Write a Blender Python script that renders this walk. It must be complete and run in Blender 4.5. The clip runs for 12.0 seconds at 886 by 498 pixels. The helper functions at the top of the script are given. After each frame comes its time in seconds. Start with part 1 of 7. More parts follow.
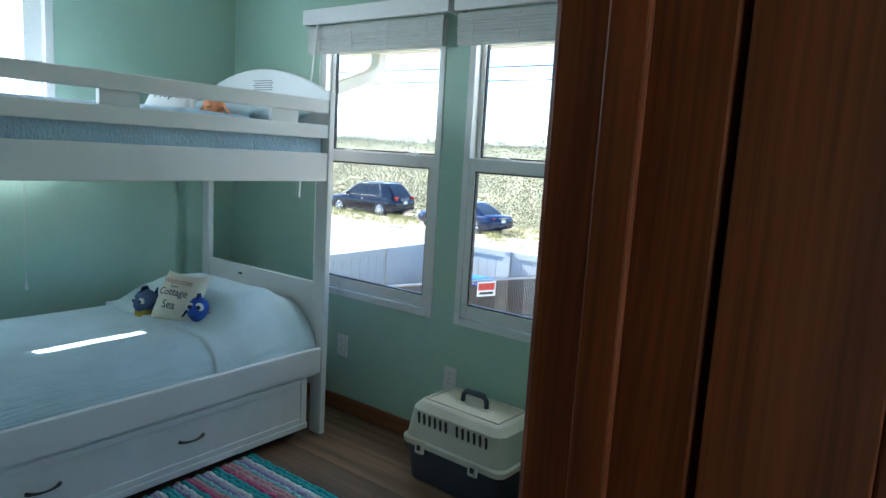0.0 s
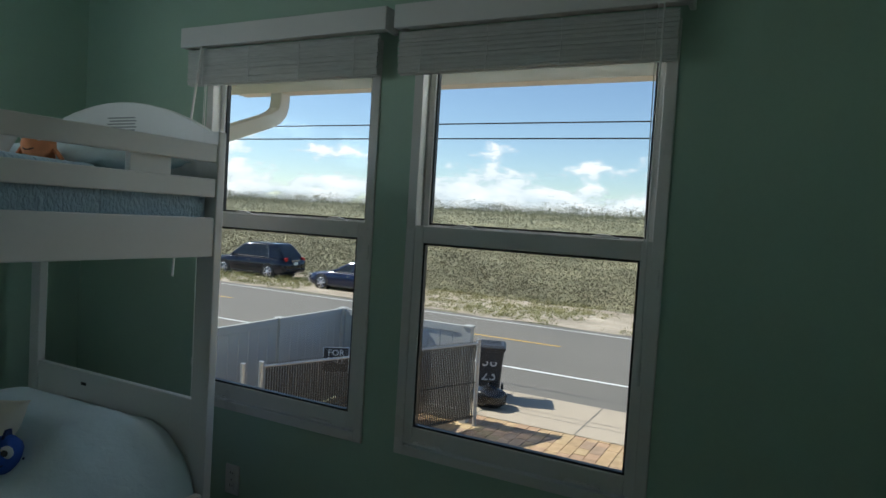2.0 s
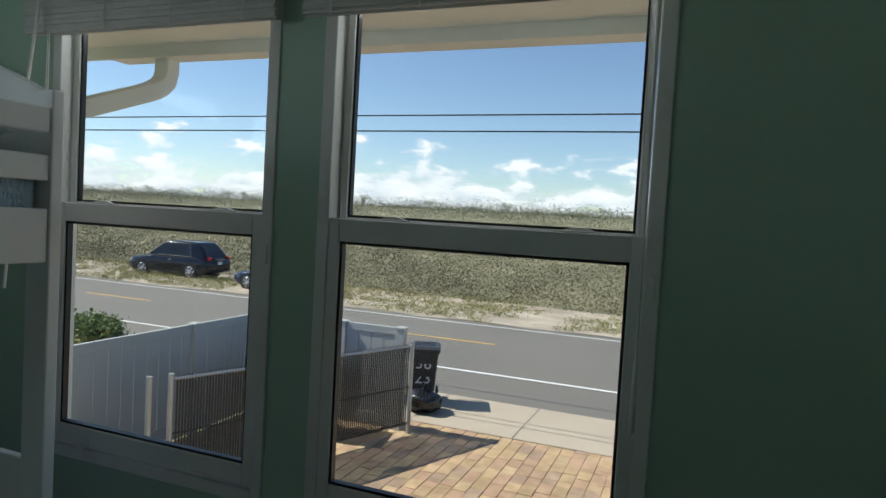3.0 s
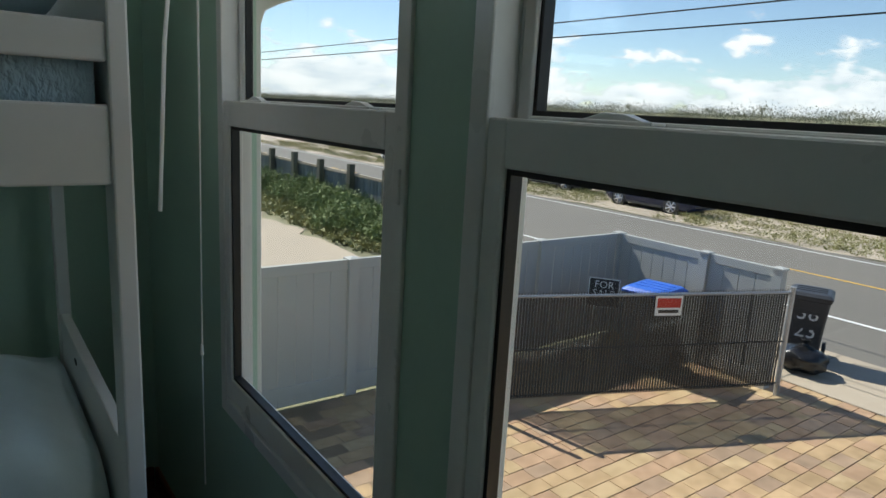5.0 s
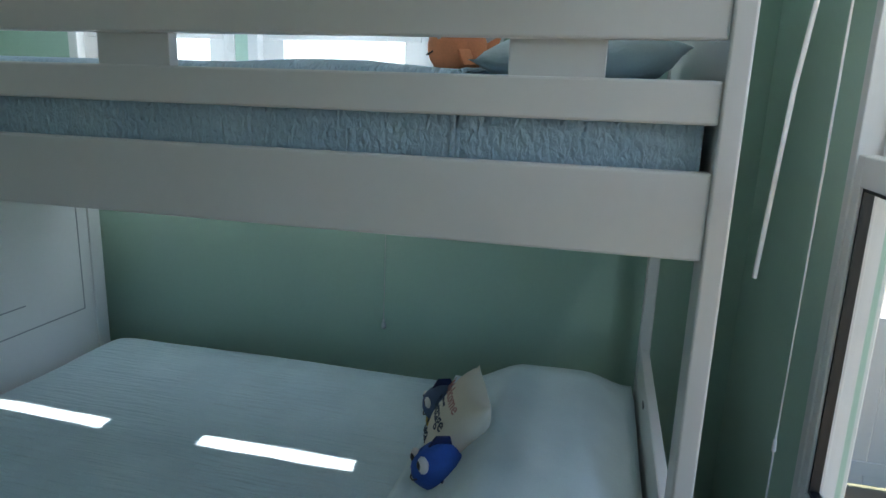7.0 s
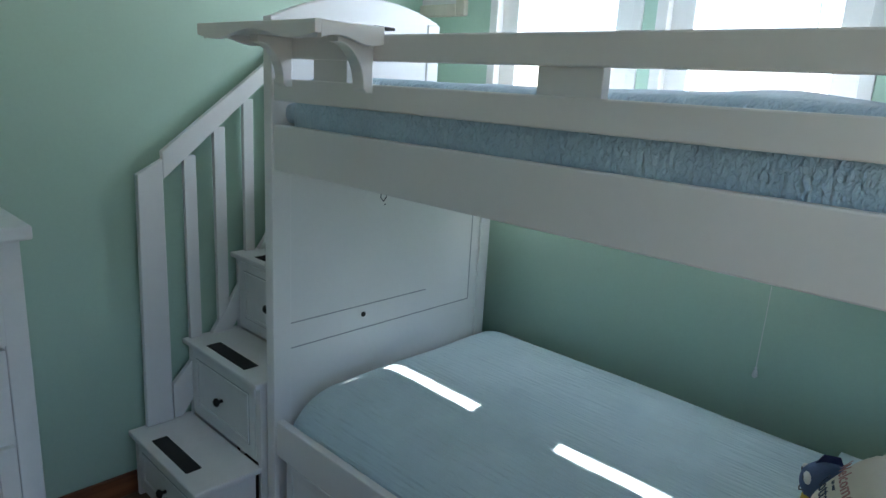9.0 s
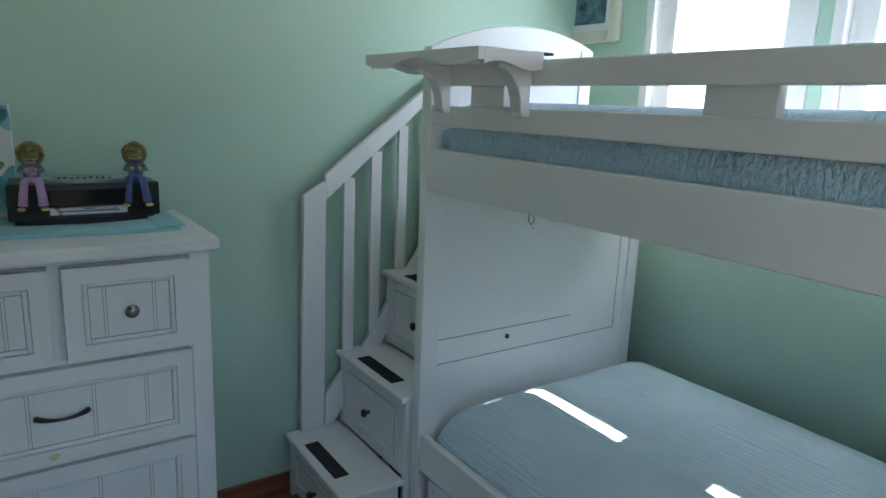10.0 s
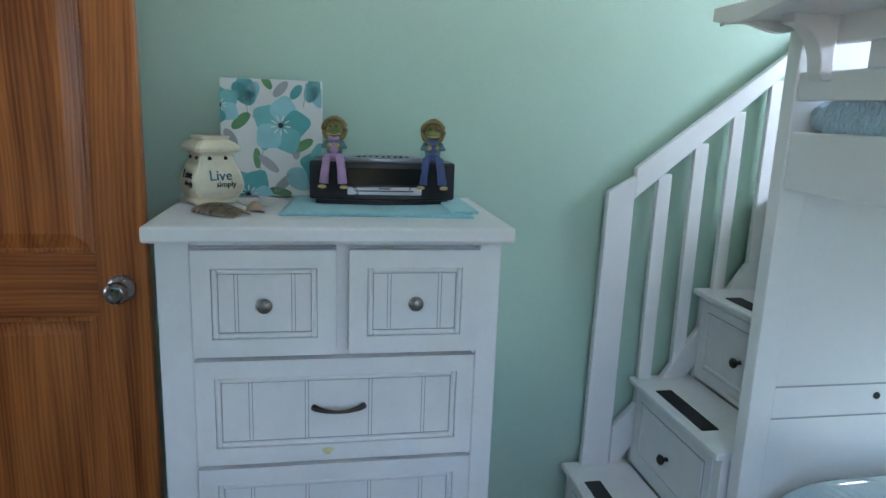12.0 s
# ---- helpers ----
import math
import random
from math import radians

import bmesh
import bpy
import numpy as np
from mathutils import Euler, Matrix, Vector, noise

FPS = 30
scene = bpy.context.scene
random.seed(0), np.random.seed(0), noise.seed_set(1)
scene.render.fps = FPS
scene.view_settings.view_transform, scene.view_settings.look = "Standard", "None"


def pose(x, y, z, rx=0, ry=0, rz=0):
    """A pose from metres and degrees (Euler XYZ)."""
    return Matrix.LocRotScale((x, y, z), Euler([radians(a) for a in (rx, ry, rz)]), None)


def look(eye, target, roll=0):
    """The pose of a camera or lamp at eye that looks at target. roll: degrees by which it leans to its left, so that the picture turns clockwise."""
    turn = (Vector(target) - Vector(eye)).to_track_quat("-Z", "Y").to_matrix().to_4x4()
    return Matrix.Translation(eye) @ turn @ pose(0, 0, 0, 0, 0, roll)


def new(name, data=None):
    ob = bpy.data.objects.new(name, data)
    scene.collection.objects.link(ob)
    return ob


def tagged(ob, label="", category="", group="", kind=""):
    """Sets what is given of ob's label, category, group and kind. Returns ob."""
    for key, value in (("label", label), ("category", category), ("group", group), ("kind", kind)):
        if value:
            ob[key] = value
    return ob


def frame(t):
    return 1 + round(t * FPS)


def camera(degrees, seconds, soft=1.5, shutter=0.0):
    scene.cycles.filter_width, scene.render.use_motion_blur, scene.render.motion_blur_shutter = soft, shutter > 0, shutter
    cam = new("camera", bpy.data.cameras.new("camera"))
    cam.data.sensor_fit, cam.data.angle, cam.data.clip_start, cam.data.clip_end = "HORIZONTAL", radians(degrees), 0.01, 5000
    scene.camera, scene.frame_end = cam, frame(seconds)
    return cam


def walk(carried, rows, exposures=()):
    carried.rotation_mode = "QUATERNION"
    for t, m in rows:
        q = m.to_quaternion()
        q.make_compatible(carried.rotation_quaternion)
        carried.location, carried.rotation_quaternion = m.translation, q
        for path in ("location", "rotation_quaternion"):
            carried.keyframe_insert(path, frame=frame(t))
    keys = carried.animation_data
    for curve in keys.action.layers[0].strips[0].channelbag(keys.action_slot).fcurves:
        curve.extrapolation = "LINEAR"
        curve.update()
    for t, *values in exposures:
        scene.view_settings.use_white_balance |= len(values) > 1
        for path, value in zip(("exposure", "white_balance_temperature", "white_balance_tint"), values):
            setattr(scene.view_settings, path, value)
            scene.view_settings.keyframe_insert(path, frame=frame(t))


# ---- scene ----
cam = camera(67.9, 12.0)
PATH = [
    (0, (0.143, 0.528, 1.407), (-1.04, 2.115, 1.117), 3.4),
    (0.5, (0.039, 0.684, 1.404), (-1.088, 2.317, 1.154), 3.5),
    (1, (-0.105, 0.791, 1.398), (-1.189, 2.458, 1.185), 3.7),
    (1.5, (-0.286, 0.921, 1.414), (-1.318, 2.626, 1.252), 3.5),
    (2, (-0.464, 1.08, 1.416), (-1.386, 2.853, 1.323), 3.5),
    (2.5, (-0.606, 1.298, 1.401), (-1.377, 3.142, 1.336), 3.3),
    (2.7, (-0.641, 1.394, 1.4), (-1.36, 3.259, 1.334), 3.3),
    (4.3, (-0.794, 2.172, 1.399), (-1.952, 3.766, 1.056), 3.1),
    (4.5, (-0.824, 2.264, 1.401), (-2.093, 3.767, 1.035), 3.2),
    (5, (-0.951, 2.454, 1.392), (-2.522, 3.621, 0.981), 3.2),
    (5.5, (-1.05, 2.541, 1.412), (-2.858, 3.282, 0.985), 2.8),
    (6, (-1.115, 2.546, 1.431), (-3.061, 2.731, 1.011), 2.3),
    (6.5, (-1.12, 2.528, 1.453), (-3.074, 2.376, 1.052), 2.1),
    (7, (-1.145, 2.505, 1.471), (-3.037, 2.052, 1.008), 2.0),
    (7.5, (-1.142, 2.498, 1.478), (-2.904, 1.698, 0.973), 1.7),
    (7.7, (-1.127, 2.483, 1.474), (-2.838, 1.58, 0.968), 2.0),
    (9.3, (-1.095, 2.402, 1.513), (-2.434, 0.99, 1.05), 2.8),
    (9.5, (-1.082, 2.414, 1.499), (-2.369, 0.948, 1.056), 2.4),
    (10, (-1.057, 2.398, 1.494), (-2.167, 0.788, 1.072), 2.4),
    (10.5, (-1.039, 2.389, 1.485), (-1.943, 0.652, 1.08), 2.3),
    (11, (-1.046, 2.359, 1.439), (-1.766, 0.535, 1.046), 2.1),
    (11.5, (-1.083, 2.22, 1.411), (-1.633, 0.34, 1.005), 2.2),
    (12, (-1.114, 2.076, 1.391), (-1.465, 0.151, 0.978), 2.1),
]
EXPOSURES = [(0, 3.15, 5800, 10), (0.6, 3.15, 5900, 10), (1.5, 1.5, 6250, 10), (2.5, 1.12, 6600, 10), (4.5, 1.12, 6250, 13), (5.5, 1.15, 7000, 8), (6.5, 2.0, 6400, 12), (7.5, 2.65, 6200, 17), (9.5, 2.9, 6350, 18), (10.5, 3.1, 6350, 19), (11.2, 3.4, 6150, 20), (12.0, 3.75, 6100, 21)]
walk(cam, [(t, look(eye, target, roll)) for t, eye, target, roll in PATH], EXPOSURES)

# ---- world and sun ----
SUN_ELEV, SUN_TRAVEL = 46.0, (1.0, 0.17)   # sunlight travels towards +x, slightly +y
world = bpy.data.worlds.new("sky_world")
scene.world = world
world.use_nodes = True
wn = world.node_tree.nodes
sky = wn.new("ShaderNodeTexSky")
sky.sky_type = "NISHITA"
sky.sun_disc = False
sky.sun_elevation = radians(SUN_ELEV)
sky.sun_rotation = math.atan2(-SUN_TRAVEL[0], -SUN_TRAVEL[1])
sky.dust_density, sky.ozone_density, sky.air_density = 0.3, 3.0, 0.9
wn["Background"].inputs[1].default_value = 0.07
world.node_tree.links.new(sky.outputs[0], wn["Background"].inputs[0])
sun_data = bpy.data.lights.new("sun", "SUN")
sun_data.energy, sun_data.angle, sun_data.color = 3.2, radians(0.53), (1.0, 0.96, 0.9)
sun = new("sun", sun_data)
ce, se = math.cos(radians(SUN_ELEV)), math.sin(radians(SUN_ELEV))
td = Vector((SUN_TRAVEL[0], SUN_TRAVEL[1], 0)).normalized() * ce
sun.matrix_world = look((-20, -2, 20), Vector((-20, -2, 20)) + Vector((td.x, td.y, -se)))

# daylight lamps that stand in the window openings
def window_lamp(name, eye, target, w, h, watts, color=(0.84, 0.93, 1.0)):
    d = bpy.data.lights.new(name, "AREA")
    d.shape, d.size, d.size_y, d.energy, d.color = "RECTANGLE", w, h, watts, color
    new(name, d).matrix_world = look(eye, target)


for cx in (-2.11, -1.165):
    window_lamp("daylight_north", (cx, 3.040, 1.942), (cx, 2.34, 1.40), 0.70, 0.06, 0.5)
for cy in (0.905, 1.60):
    window_lamp("daylight_west", (-3.362, cy, 1.66), (-2.0, cy, 1.56), 0.42, 0.66, 1.25)
# fill lamp for the hall, in an added window that is never seen
window_lamp("daylight_hall", (1.36, 1.0, 1.4), (0.2, 1.0, 1.2), 0.8, 1.0, 0.40, (1.0, 0.95, 0.88))

# ---- materials ----
def mat(name, rgb, rough=0.5, metal=0.0, var=0.08, scale=5.0, grain=150.0, bump=0.06, depth=0.002, random_amt=0.0, stretch=(1, 1, 1), rough_var=0.1, spec=0.5, rgb2=None):
    """Two-scale procedural surface: broad stains and fine grain in world space."""
    m = bpy.data.materials.new(name)
    m.use_nodes = True
    nt = m.node_tree
    N, L = nt.nodes, nt.links
    b = N["Principled BSDF"]
    geo = N.new("ShaderNodeNewGeometry")
    mp = N.new("ShaderNodeMapping")
    mp.inputs["Scale"].default_value = stretch
    L.new(geo.outputs["Position"], mp.inputs["Vector"])
    n1 = N.new("ShaderNodeTexNoise")
    n1.inputs["Scale"].default_value, n1.inputs["Detail"].default_value = scale, 5
    n2 = N.new("ShaderNodeTexNoise")
    n2.inputs["Scale"].default_value, n2.inputs["Detail"].default_value = grain, 3
    for n in (n1, n2):
        L.new(mp.outputs[0], n.inputs["Vector"])
    add = N.new("ShaderNodeMath")
    add.operation = "MULTIPLY_ADD"
    add.inputs[1].default_value = 0.35
    L.new(n2.outputs[0], add.inputs[0])
    L.new(n1.outputs[0], add.inputs[2])
    ramp = N.new("ShaderNodeValToRGB")
    lo = [c * (1 - var) for c in rgb]
    hi = [min(1, c * (1 + var)) for c in (rgb2 or rgb)]
    ramp.color_ramp.elements[0].position, ramp.color_ramp.elements[1].position = 0.4, 0.95
    ramp.color_ramp.elements[0].color, ramp.color_ramp.elements[1].color = (*lo, 1), (*hi, 1)
    L.new(add.outputs[0], ramp.inputs[0])
    col = ramp.outputs[0]
    if random_amt:
        info = N.new("ShaderNodeObjectInfo")
        hsv = N.new("ShaderNodeHueSaturation")
        mr = N.new("ShaderNodeMapRange")
        mr.inputs[3].default_value, mr.inputs[4].default_value = 1 - random_amt, 1 + random_amt
        L.new(info.outputs["Random"], mr.inputs[0])
        L.new(mr.outputs[0], hsv.inputs["Value"])
        L.new(col, hsv.inputs["Color"])
        col = hsv.outputs[0]
    L.new(col, b.inputs["Base Color"])
    rr = N.new("ShaderNodeMapRange")
    rr.inputs[3].default_value, rr.inputs[4].default_value = max(0.02, rough - rough_var), min(1, rough + rough_var)
    L.new(n1.outputs[0], rr.inputs[0])
    L.new(rr.outputs[0], b.inputs["Roughness"])
    b.inputs["Metallic"].default_value = metal
    b.inputs["Specular IOR Level"].default_value = spec
    if bump:
        bp = N.new("ShaderNodeBump")
        bp.inputs["Strength"].default_value, bp.inputs["Distance"].default_value = bump, depth
        L.new(add.outputs[0], bp.inputs["Height"])
        L.new(bp.outputs[0], b.inputs["Normal"])
    return m


def cloth(name, rgb, rgb2, axis_scale, wave=220.0, depth=0.003, strength=0.5, rough=0.9, bands=True):
    """Quilted cotton: stitched ribs with puckers in between."""
    m = mat(name, rgb, rough, 0, 0.05, 6, 400, 0.0, rgb2=rgb2)
    N, L = m.node_tree.nodes, m.node_tree.links
    b = N["Principled BSDF"]
    b.inputs["Sheen Weight"].default_value = 0.25
    geo = N.new("ShaderNodeNewGeometry")
    mp = N.new("ShaderNodeMapping")
    mp.inputs["Scale"].default_value = axis_scale
    L.new(geo.outputs["Position"], mp.inputs[0])
    vo = N.new("ShaderNodeTexNoise")
    vo.inputs["Scale"].default_value, vo.inputs["Detail"].default_value, vo.inputs["Distortion"].default_value = 1.0, 2, 0.4
    L.new(mp.outputs[0], vo.inputs["Vector"])
    bp = N.new("ShaderNodeBump")
    bp.inputs["Strength"].default_value, bp.inputs["Distance"].default_value = strength, depth
    L.new(vo.outputs[0], bp.inputs["Height"])
    L.new(bp.outputs[0], b.inputs["Normal"])
    return m


def wood(name, dark, light, axis, rough=0.4, ring=26.0, random_amt=0.0, depth=0.0006, lines=0.0):
    """Long grain along one axis, with growth lines where the timber is sawn flat."""
    m = bpy.data.materials.new(name)
    m.use_nodes = True
    N, L = m.node_tree.nodes, m.node_tree.links
    b = N["Principled BSDF"]
    geo = N.new("ShaderNodeNewGeometry")
    info = N.new("ShaderNodeObjectInfo")
    off = N.new("ShaderNodeVectorMath")
    off.operation = "MULTIPLY_ADD"
    off.inputs[1].default_value = (7, 7, 7)
    cmb = N.new("ShaderNodeCombineXYZ")
    for k in range(3):
        L.new(info.outputs["Random"], cmb.inputs[k])
    L.new(cmb.outputs[0], off.inputs[0])
    L.new(geo.outputs["Position"], off.inputs[2])
    mp = N.new("ShaderNodeMapping")
    s = [ring, ring, ring]
    s[axis] = ring * 0.045
    mp.inputs["Scale"].default_value = s
    L.new(off.outputs[0], mp.inputs[0])
    n1 = N.new("ShaderNodeTexNoise")
    n1.inputs["Scale"].default_value, n1.inputs["Detail"].default_value, n1.inputs["Distortion"].default_value = 1.0, 6, 0.6
    L.new(mp.outputs[0], n1.inputs["Vector"])
    mp2 = N.new("ShaderNodeMapping")
    s2 = [260.0, 260.0, 260.0]
    s2[axis] = 5.0
    mp2.inputs["Scale"].default_value = s2
    L.new(geo.outputs["Position"], mp2.inputs[0])
    n2 = N.new("ShaderNodeTexNoise")
    n2.inputs["Scale"].default_value = 1.0
    L.new(mp2.outputs[0], n2.inputs["Vector"])
    add = N.new("ShaderNodeMath")
    add.operation = "MULTIPLY_ADD"
    add.inputs[1].default_value = 0.4
    L.new(n2.outputs[0], add.inputs[0])
    L.new(n1.outputs[0], add.inputs[2])
    grain = add.outputs[0]
    if lines:
        sep = N.new("ShaderNodeSeparateXYZ")
        L.new(off.outputs[0], sep.inputs[0])
        across = N.new("ShaderNodeMath")
        others = [k for k in range(3) if k != axis]
        L.new(sep.outputs[others[0]], across.inputs[0])
        L.new(sep.outputs[others[1]], across.inputs[1])
        mp3 = N.new("ShaderNodeMapping")
        s3 = [7.0, 7.0, 7.0]
        s3[axis] = 1.3
        mp3.inputs["Scale"].default_value = s3
        L.new(off.outputs[0], mp3.inputs[0])
        n3 = N.new("ShaderNodeTexNoise")
        n3.inputs["Scale"].default_value, n3.inputs["Detail"].default_value = 1.0, 1.5
        L.new(mp3.outputs[0], n3.inputs["Vector"])
        bend = N.new("ShaderNodeMath")
        bend.operation = "MULTIPLY"
        bend.inputs[1].default_value = 42.0
        L.new(n3.outputs[0], bend.inputs[0])
        phase = N.new("ShaderNodeMath")
        phase.operation = "MULTIPLY_ADD"
        phase.inputs[1].default_value = 560.0
        L.new(across.outputs[0], phase.inputs[0])
        L.new(bend.outputs[0], phase.inputs[2])
        wave = N.new("ShaderNodeMath")
        wave.operation = "SINE"
        L.new(phase.outputs[0], wave.inputs[0])
        mixed = N.new("ShaderNodeMath")
        mixed.operation = "MULTIPLY_ADD"
        mixed.inputs[1].default_value = lines
        L.new(wave.outputs[0], mixed.inputs[0])
        L.new(grain, mixed.inputs[2])
        grain = mixed.outputs[0]
    ramp = N.new("ShaderNodeValToRGB")
    ramp.color_ramp.elements[0].position, ramp.color_ramp.elements[1].position = 0.5, 0.88
    ramp.color_ramp.elements[0].color, ramp.color_ramp.elements[1].color = (*dark, 1), (*light, 1)
    L.new(grain, ramp.inputs[0])
    hsv = N.new("ShaderNodeHueSaturation")
    mr = N.new("ShaderNodeMapRange")
    mr.inputs[3].default_value, mr.inputs[4].default_value = 1 - random_amt, 1 + random_amt
    L.new(info.outputs["Random"], mr.inputs[0])
    L.new(mr.outputs[0], hsv.inputs["Value"])
    L.new(ramp.outputs[0], hsv.inputs["Color"])
    L.new(hsv.outputs[0], b.inputs["Base Color"])
    b.inputs["Roughness"].default_value = rough
    bp = N.new("ShaderNodeBump")
    bp.inputs["Strength"].default_value, bp.inputs["Distance"].default_value = 0.4, depth
    L.new(grain, bp.inputs["Height"])
    L.new(bp.outputs[0], b.inputs["Normal"])
    return m


def glass_mat(name, gloss=0.05):
    m = bpy.data.materials.new(name)
    m.use_nodes = True
    N, L = m.node_tree.nodes, m.node_tree.links
    N.remove(N["Principled BSDF"])
    tr, gl, mx, fr = N.new("ShaderNodeBsdfTransparent"), N.new("ShaderNodeBsdfGlossy"), N.new("ShaderNodeMixShader"), N.new("ShaderNodeLayerWeight")
    tr.inputs[0].default_value = (0.93, 0.96, 0.95, 1)
    gl.inputs["Roughness"].default_value = 0.01
    fr.inputs[0].default_value = 0.5
    pw = N.new("ShaderNodeMath")
    pw.operation = "POWER"
    pw.inputs[1].default_value = 4.0
    sc = N.new("ShaderNodeMath")
    sc.operation = "MULTIPLY_ADD"
    sc.inputs[1].default_value, sc.inputs[2].default_value = 0.25, 0.014
    L.new(fr.outputs["Facing"], pw.inputs[0])
    L.new(pw.outputs[0], sc.inputs[0])
    L.new(sc.outputs[0], mx.inputs[0])
    L.new(tr.outputs[0], mx.inputs[1])
    L.new(gl.outputs[0], mx.inputs[2])
    L.new(mx.outputs[0], N["Material Output"].inputs[0])
    return m


M = {}
M["wall"] = mat("seafoam_wall_paint", (0.42, 0.60, 0.49), 0.55, 0, 0.05, 1.6, 90, 0.12, 0.001)
M["ceil"] = mat("ceiling_paint", (0.8, 0.8, 0.78), 0.8, 0, 0.03, 2, 120, 0.1)
M["white"] = mat("white_lacquer", (0.80, 0.80, 0.79), 0.32, 0, 0.03, 3, 60, 0.03, 0.001)
M["white_worn"] = mat("worn_white_lacquer", (0.78, 0.79, 0.79), 0.38, 0, 0.05, 9, 80, 0.05, 0.001)
# grey for groove strips: crease shade on white furniture, put in as colour
M["groove"] = mat("grey_groove_shade", (0.36, 0.37, 0.39), 0.6, 0, 0.1, 20, 100, 0.05)
M["vinyl"] = mat("white_vinyl", (0.78, 0.78, 0.76), 0.3, 0, 0.04, 5, 70, 0.02)
M["gasket"] = mat("black_gasket", (0.012, 0.012, 0.013), 0.45, 0, 0.2, 30, 200, 0.1)
M["glass"] = glass_mat("window_glass")
M["pine"] = wood("stained_pine_upright", (0.17, 0.042, 0.010), (0.46, 0.150, 0.036), 2, 0.32, 24, lines=0.07)
M["pine_h"] = wood("stained_pine_level", (0.17, 0.042, 0.010), (0.42, 0.135, 0.034), 0, 0.32, 24, lines=0.07)
M["pine_dark"] = wood("dark_red_pine_upright", (0.115, 0.024, 0.007), (0.33, 0.080, 0.022), 2, 0.34, 22, lines=0.035)
M["pine_dark_h"] = wood("dark_red_pine_level", (0.115, 0.024, 0.007), (0.30, 0.074, 0.020), 0, 0.34, 22, lines=0.035)
M["base_x"] = wood("stained_baseboard_x", (0.13, 0.045, 0.018), (0.28, 0.105, 0.045), 0, 0.35, 24)
M["base_y"] = wood("stained_baseboard_y", (0.13, 0.045, 0.018), (0.28, 0.105, 0.045), 1, 0.35, 24)
M["plank"] = wood("brown_floor_plank", (0.075, 0.045, 0.028), (0.24, 0.155, 0.10), 0, 0.38, 16, 0.28)
M["quilt_up"] = cloth("blue_quilt_side", (0.42, 0.58, 0.70), (0.52, 0.68, 0.78), (30, 105, 60), 0, 0.013, 1.0)
M["quilt_top"] = cloth("pale_blue_quilt", (0.50, 0.66, 0.72), (0.57, 0.72, 0.77), (105, 7, 85), 0, 0.010, 0.8)
M["sheet"] = cloth("pale_blue_sham", (0.56, 0.71, 0.75), (0.63, 0.77, 0.80), (60, 40, 60), 0, 0.004, 0.4)
M["blind"] = mat("woven_white_shade", (0.62, 0.63, 0.61), 0.8, 0, 0.12, 7, 9, 0.25, 0.003, stretch=(2, 6, 40))
M["plate"] = mat("white_plastic_plate", (0.75, 0.75, 0.73), 0.35, 0, 0.03, 20, 100, 0.02)
M["dark"] = mat("dark_slot", (0.02, 0.02, 0.02), 0.5, 0, 0.1, 20, 100, 0.02)
M["nickel"] = mat("brushed_nickel", (0.26, 0.25, 0.24), 0.28, 1.0, 0.1, 30, 250, 0.05)
M["pewter"] = mat("dark_pewter", (0.07, 0.066, 0.062), 0.35, 1.0, 0.15, 30, 250, 0.08)
M["cord"] = mat("white_cord", (0.75, 0.76, 0.74), 0.7, 0, 0.05, 30, 300, 0.1)
M["trac"] = mat("black_grip_tape", (0.022, 0.022, 0.024), 0.85, 0, 0.2, 40, 700, 0.5, 0.001)

# ---- mesh helpers ----
ORIG = {}


def thing(name, at, label, category, group="", kind="", rot=None):
    ob = new(name)
    ob.empty_display_size = 0.05
    ob.location = at
    if rot:
        ob.rotation_euler = [radians(a) for a in rot]
        ORIG[ob.name] = Vector((0, 0, 0))
    else:
        ORIG[ob.name] = Vector(at)
    return tagged(ob, label, category, group, kind)


def part(name, bm, material, parent, label="", smooth=False):
    """Link a bmesh as one mesh object under a thing or under a part."""
    o = ORIG[parent.name] if parent is not None else Vector((0, 0, 0))
    if o.length:
        bmesh.ops.translate(bm, verts=bm.verts, vec=-o)
    me = bpy.data.meshes.new(name)
    bm.normal_update()
    bm.to_mesh(me)
    bm.free()
    for mm in (material if isinstance(material, (list, tuple)) else (material,)):
        me.materials.append(mm)
    if smooth:
        for p in me.polygons:
            p.use_smooth = True
    ob = new(name, me)
    if parent is not None:
        ob.parent = parent
    ORIG[ob.name] = o
    if label:
        tagged(ob, label)
    return ob


def box(b, bevel=0.0, bm=None, seg=2):
    x0, x1, y0, y1, z0, z1 = b
    t = bmesh.new()
    bmesh.ops.create_cube(t, size=1)
    for v in t.verts:
        v.co = Vector(((x0 + x1) / 2 + v.co.x * (x1 - x0), (y0 + y1) / 2 + v.co.y * (y1 - y0), (z0 + z1) / 2 + v.co.z * (z1 - z0)))
    if bevel:
        bmesh.ops.bevel(t, geom=t.edges[:], offset=bevel, segments=seg, affect="EDGES", profile=0.5)
    return join(bm, t)


def join(bm, t):
    if bm is None:
        return t
    me = bpy.data.meshes.new("tmp")
    t.to_mesh(me)
    t.free()
    bm.from_mesh(me)
    bpy.data.meshes.remove(me)
    return bm


def cyl(p0, p1, r0, r1=None, seg=12, bm=None, cap=True):
    p0, p1 = Vector(p0), Vector(p1)
    t = bmesh.new()
    d = p1 - p0
    bmesh.ops.create_cone(t, cap_ends=cap, segments=seg, radius1=r0, radius2=r0 if r1 is None else r1, depth=d.length)
    m = Matrix.Translation((p0 + p1) / 2) @ d.to_track_quat("Z", "Y").to_matrix().to_4x4()
    bmesh.ops.transform(t, matrix=m, verts=t.verts)
    return join(bm, t)


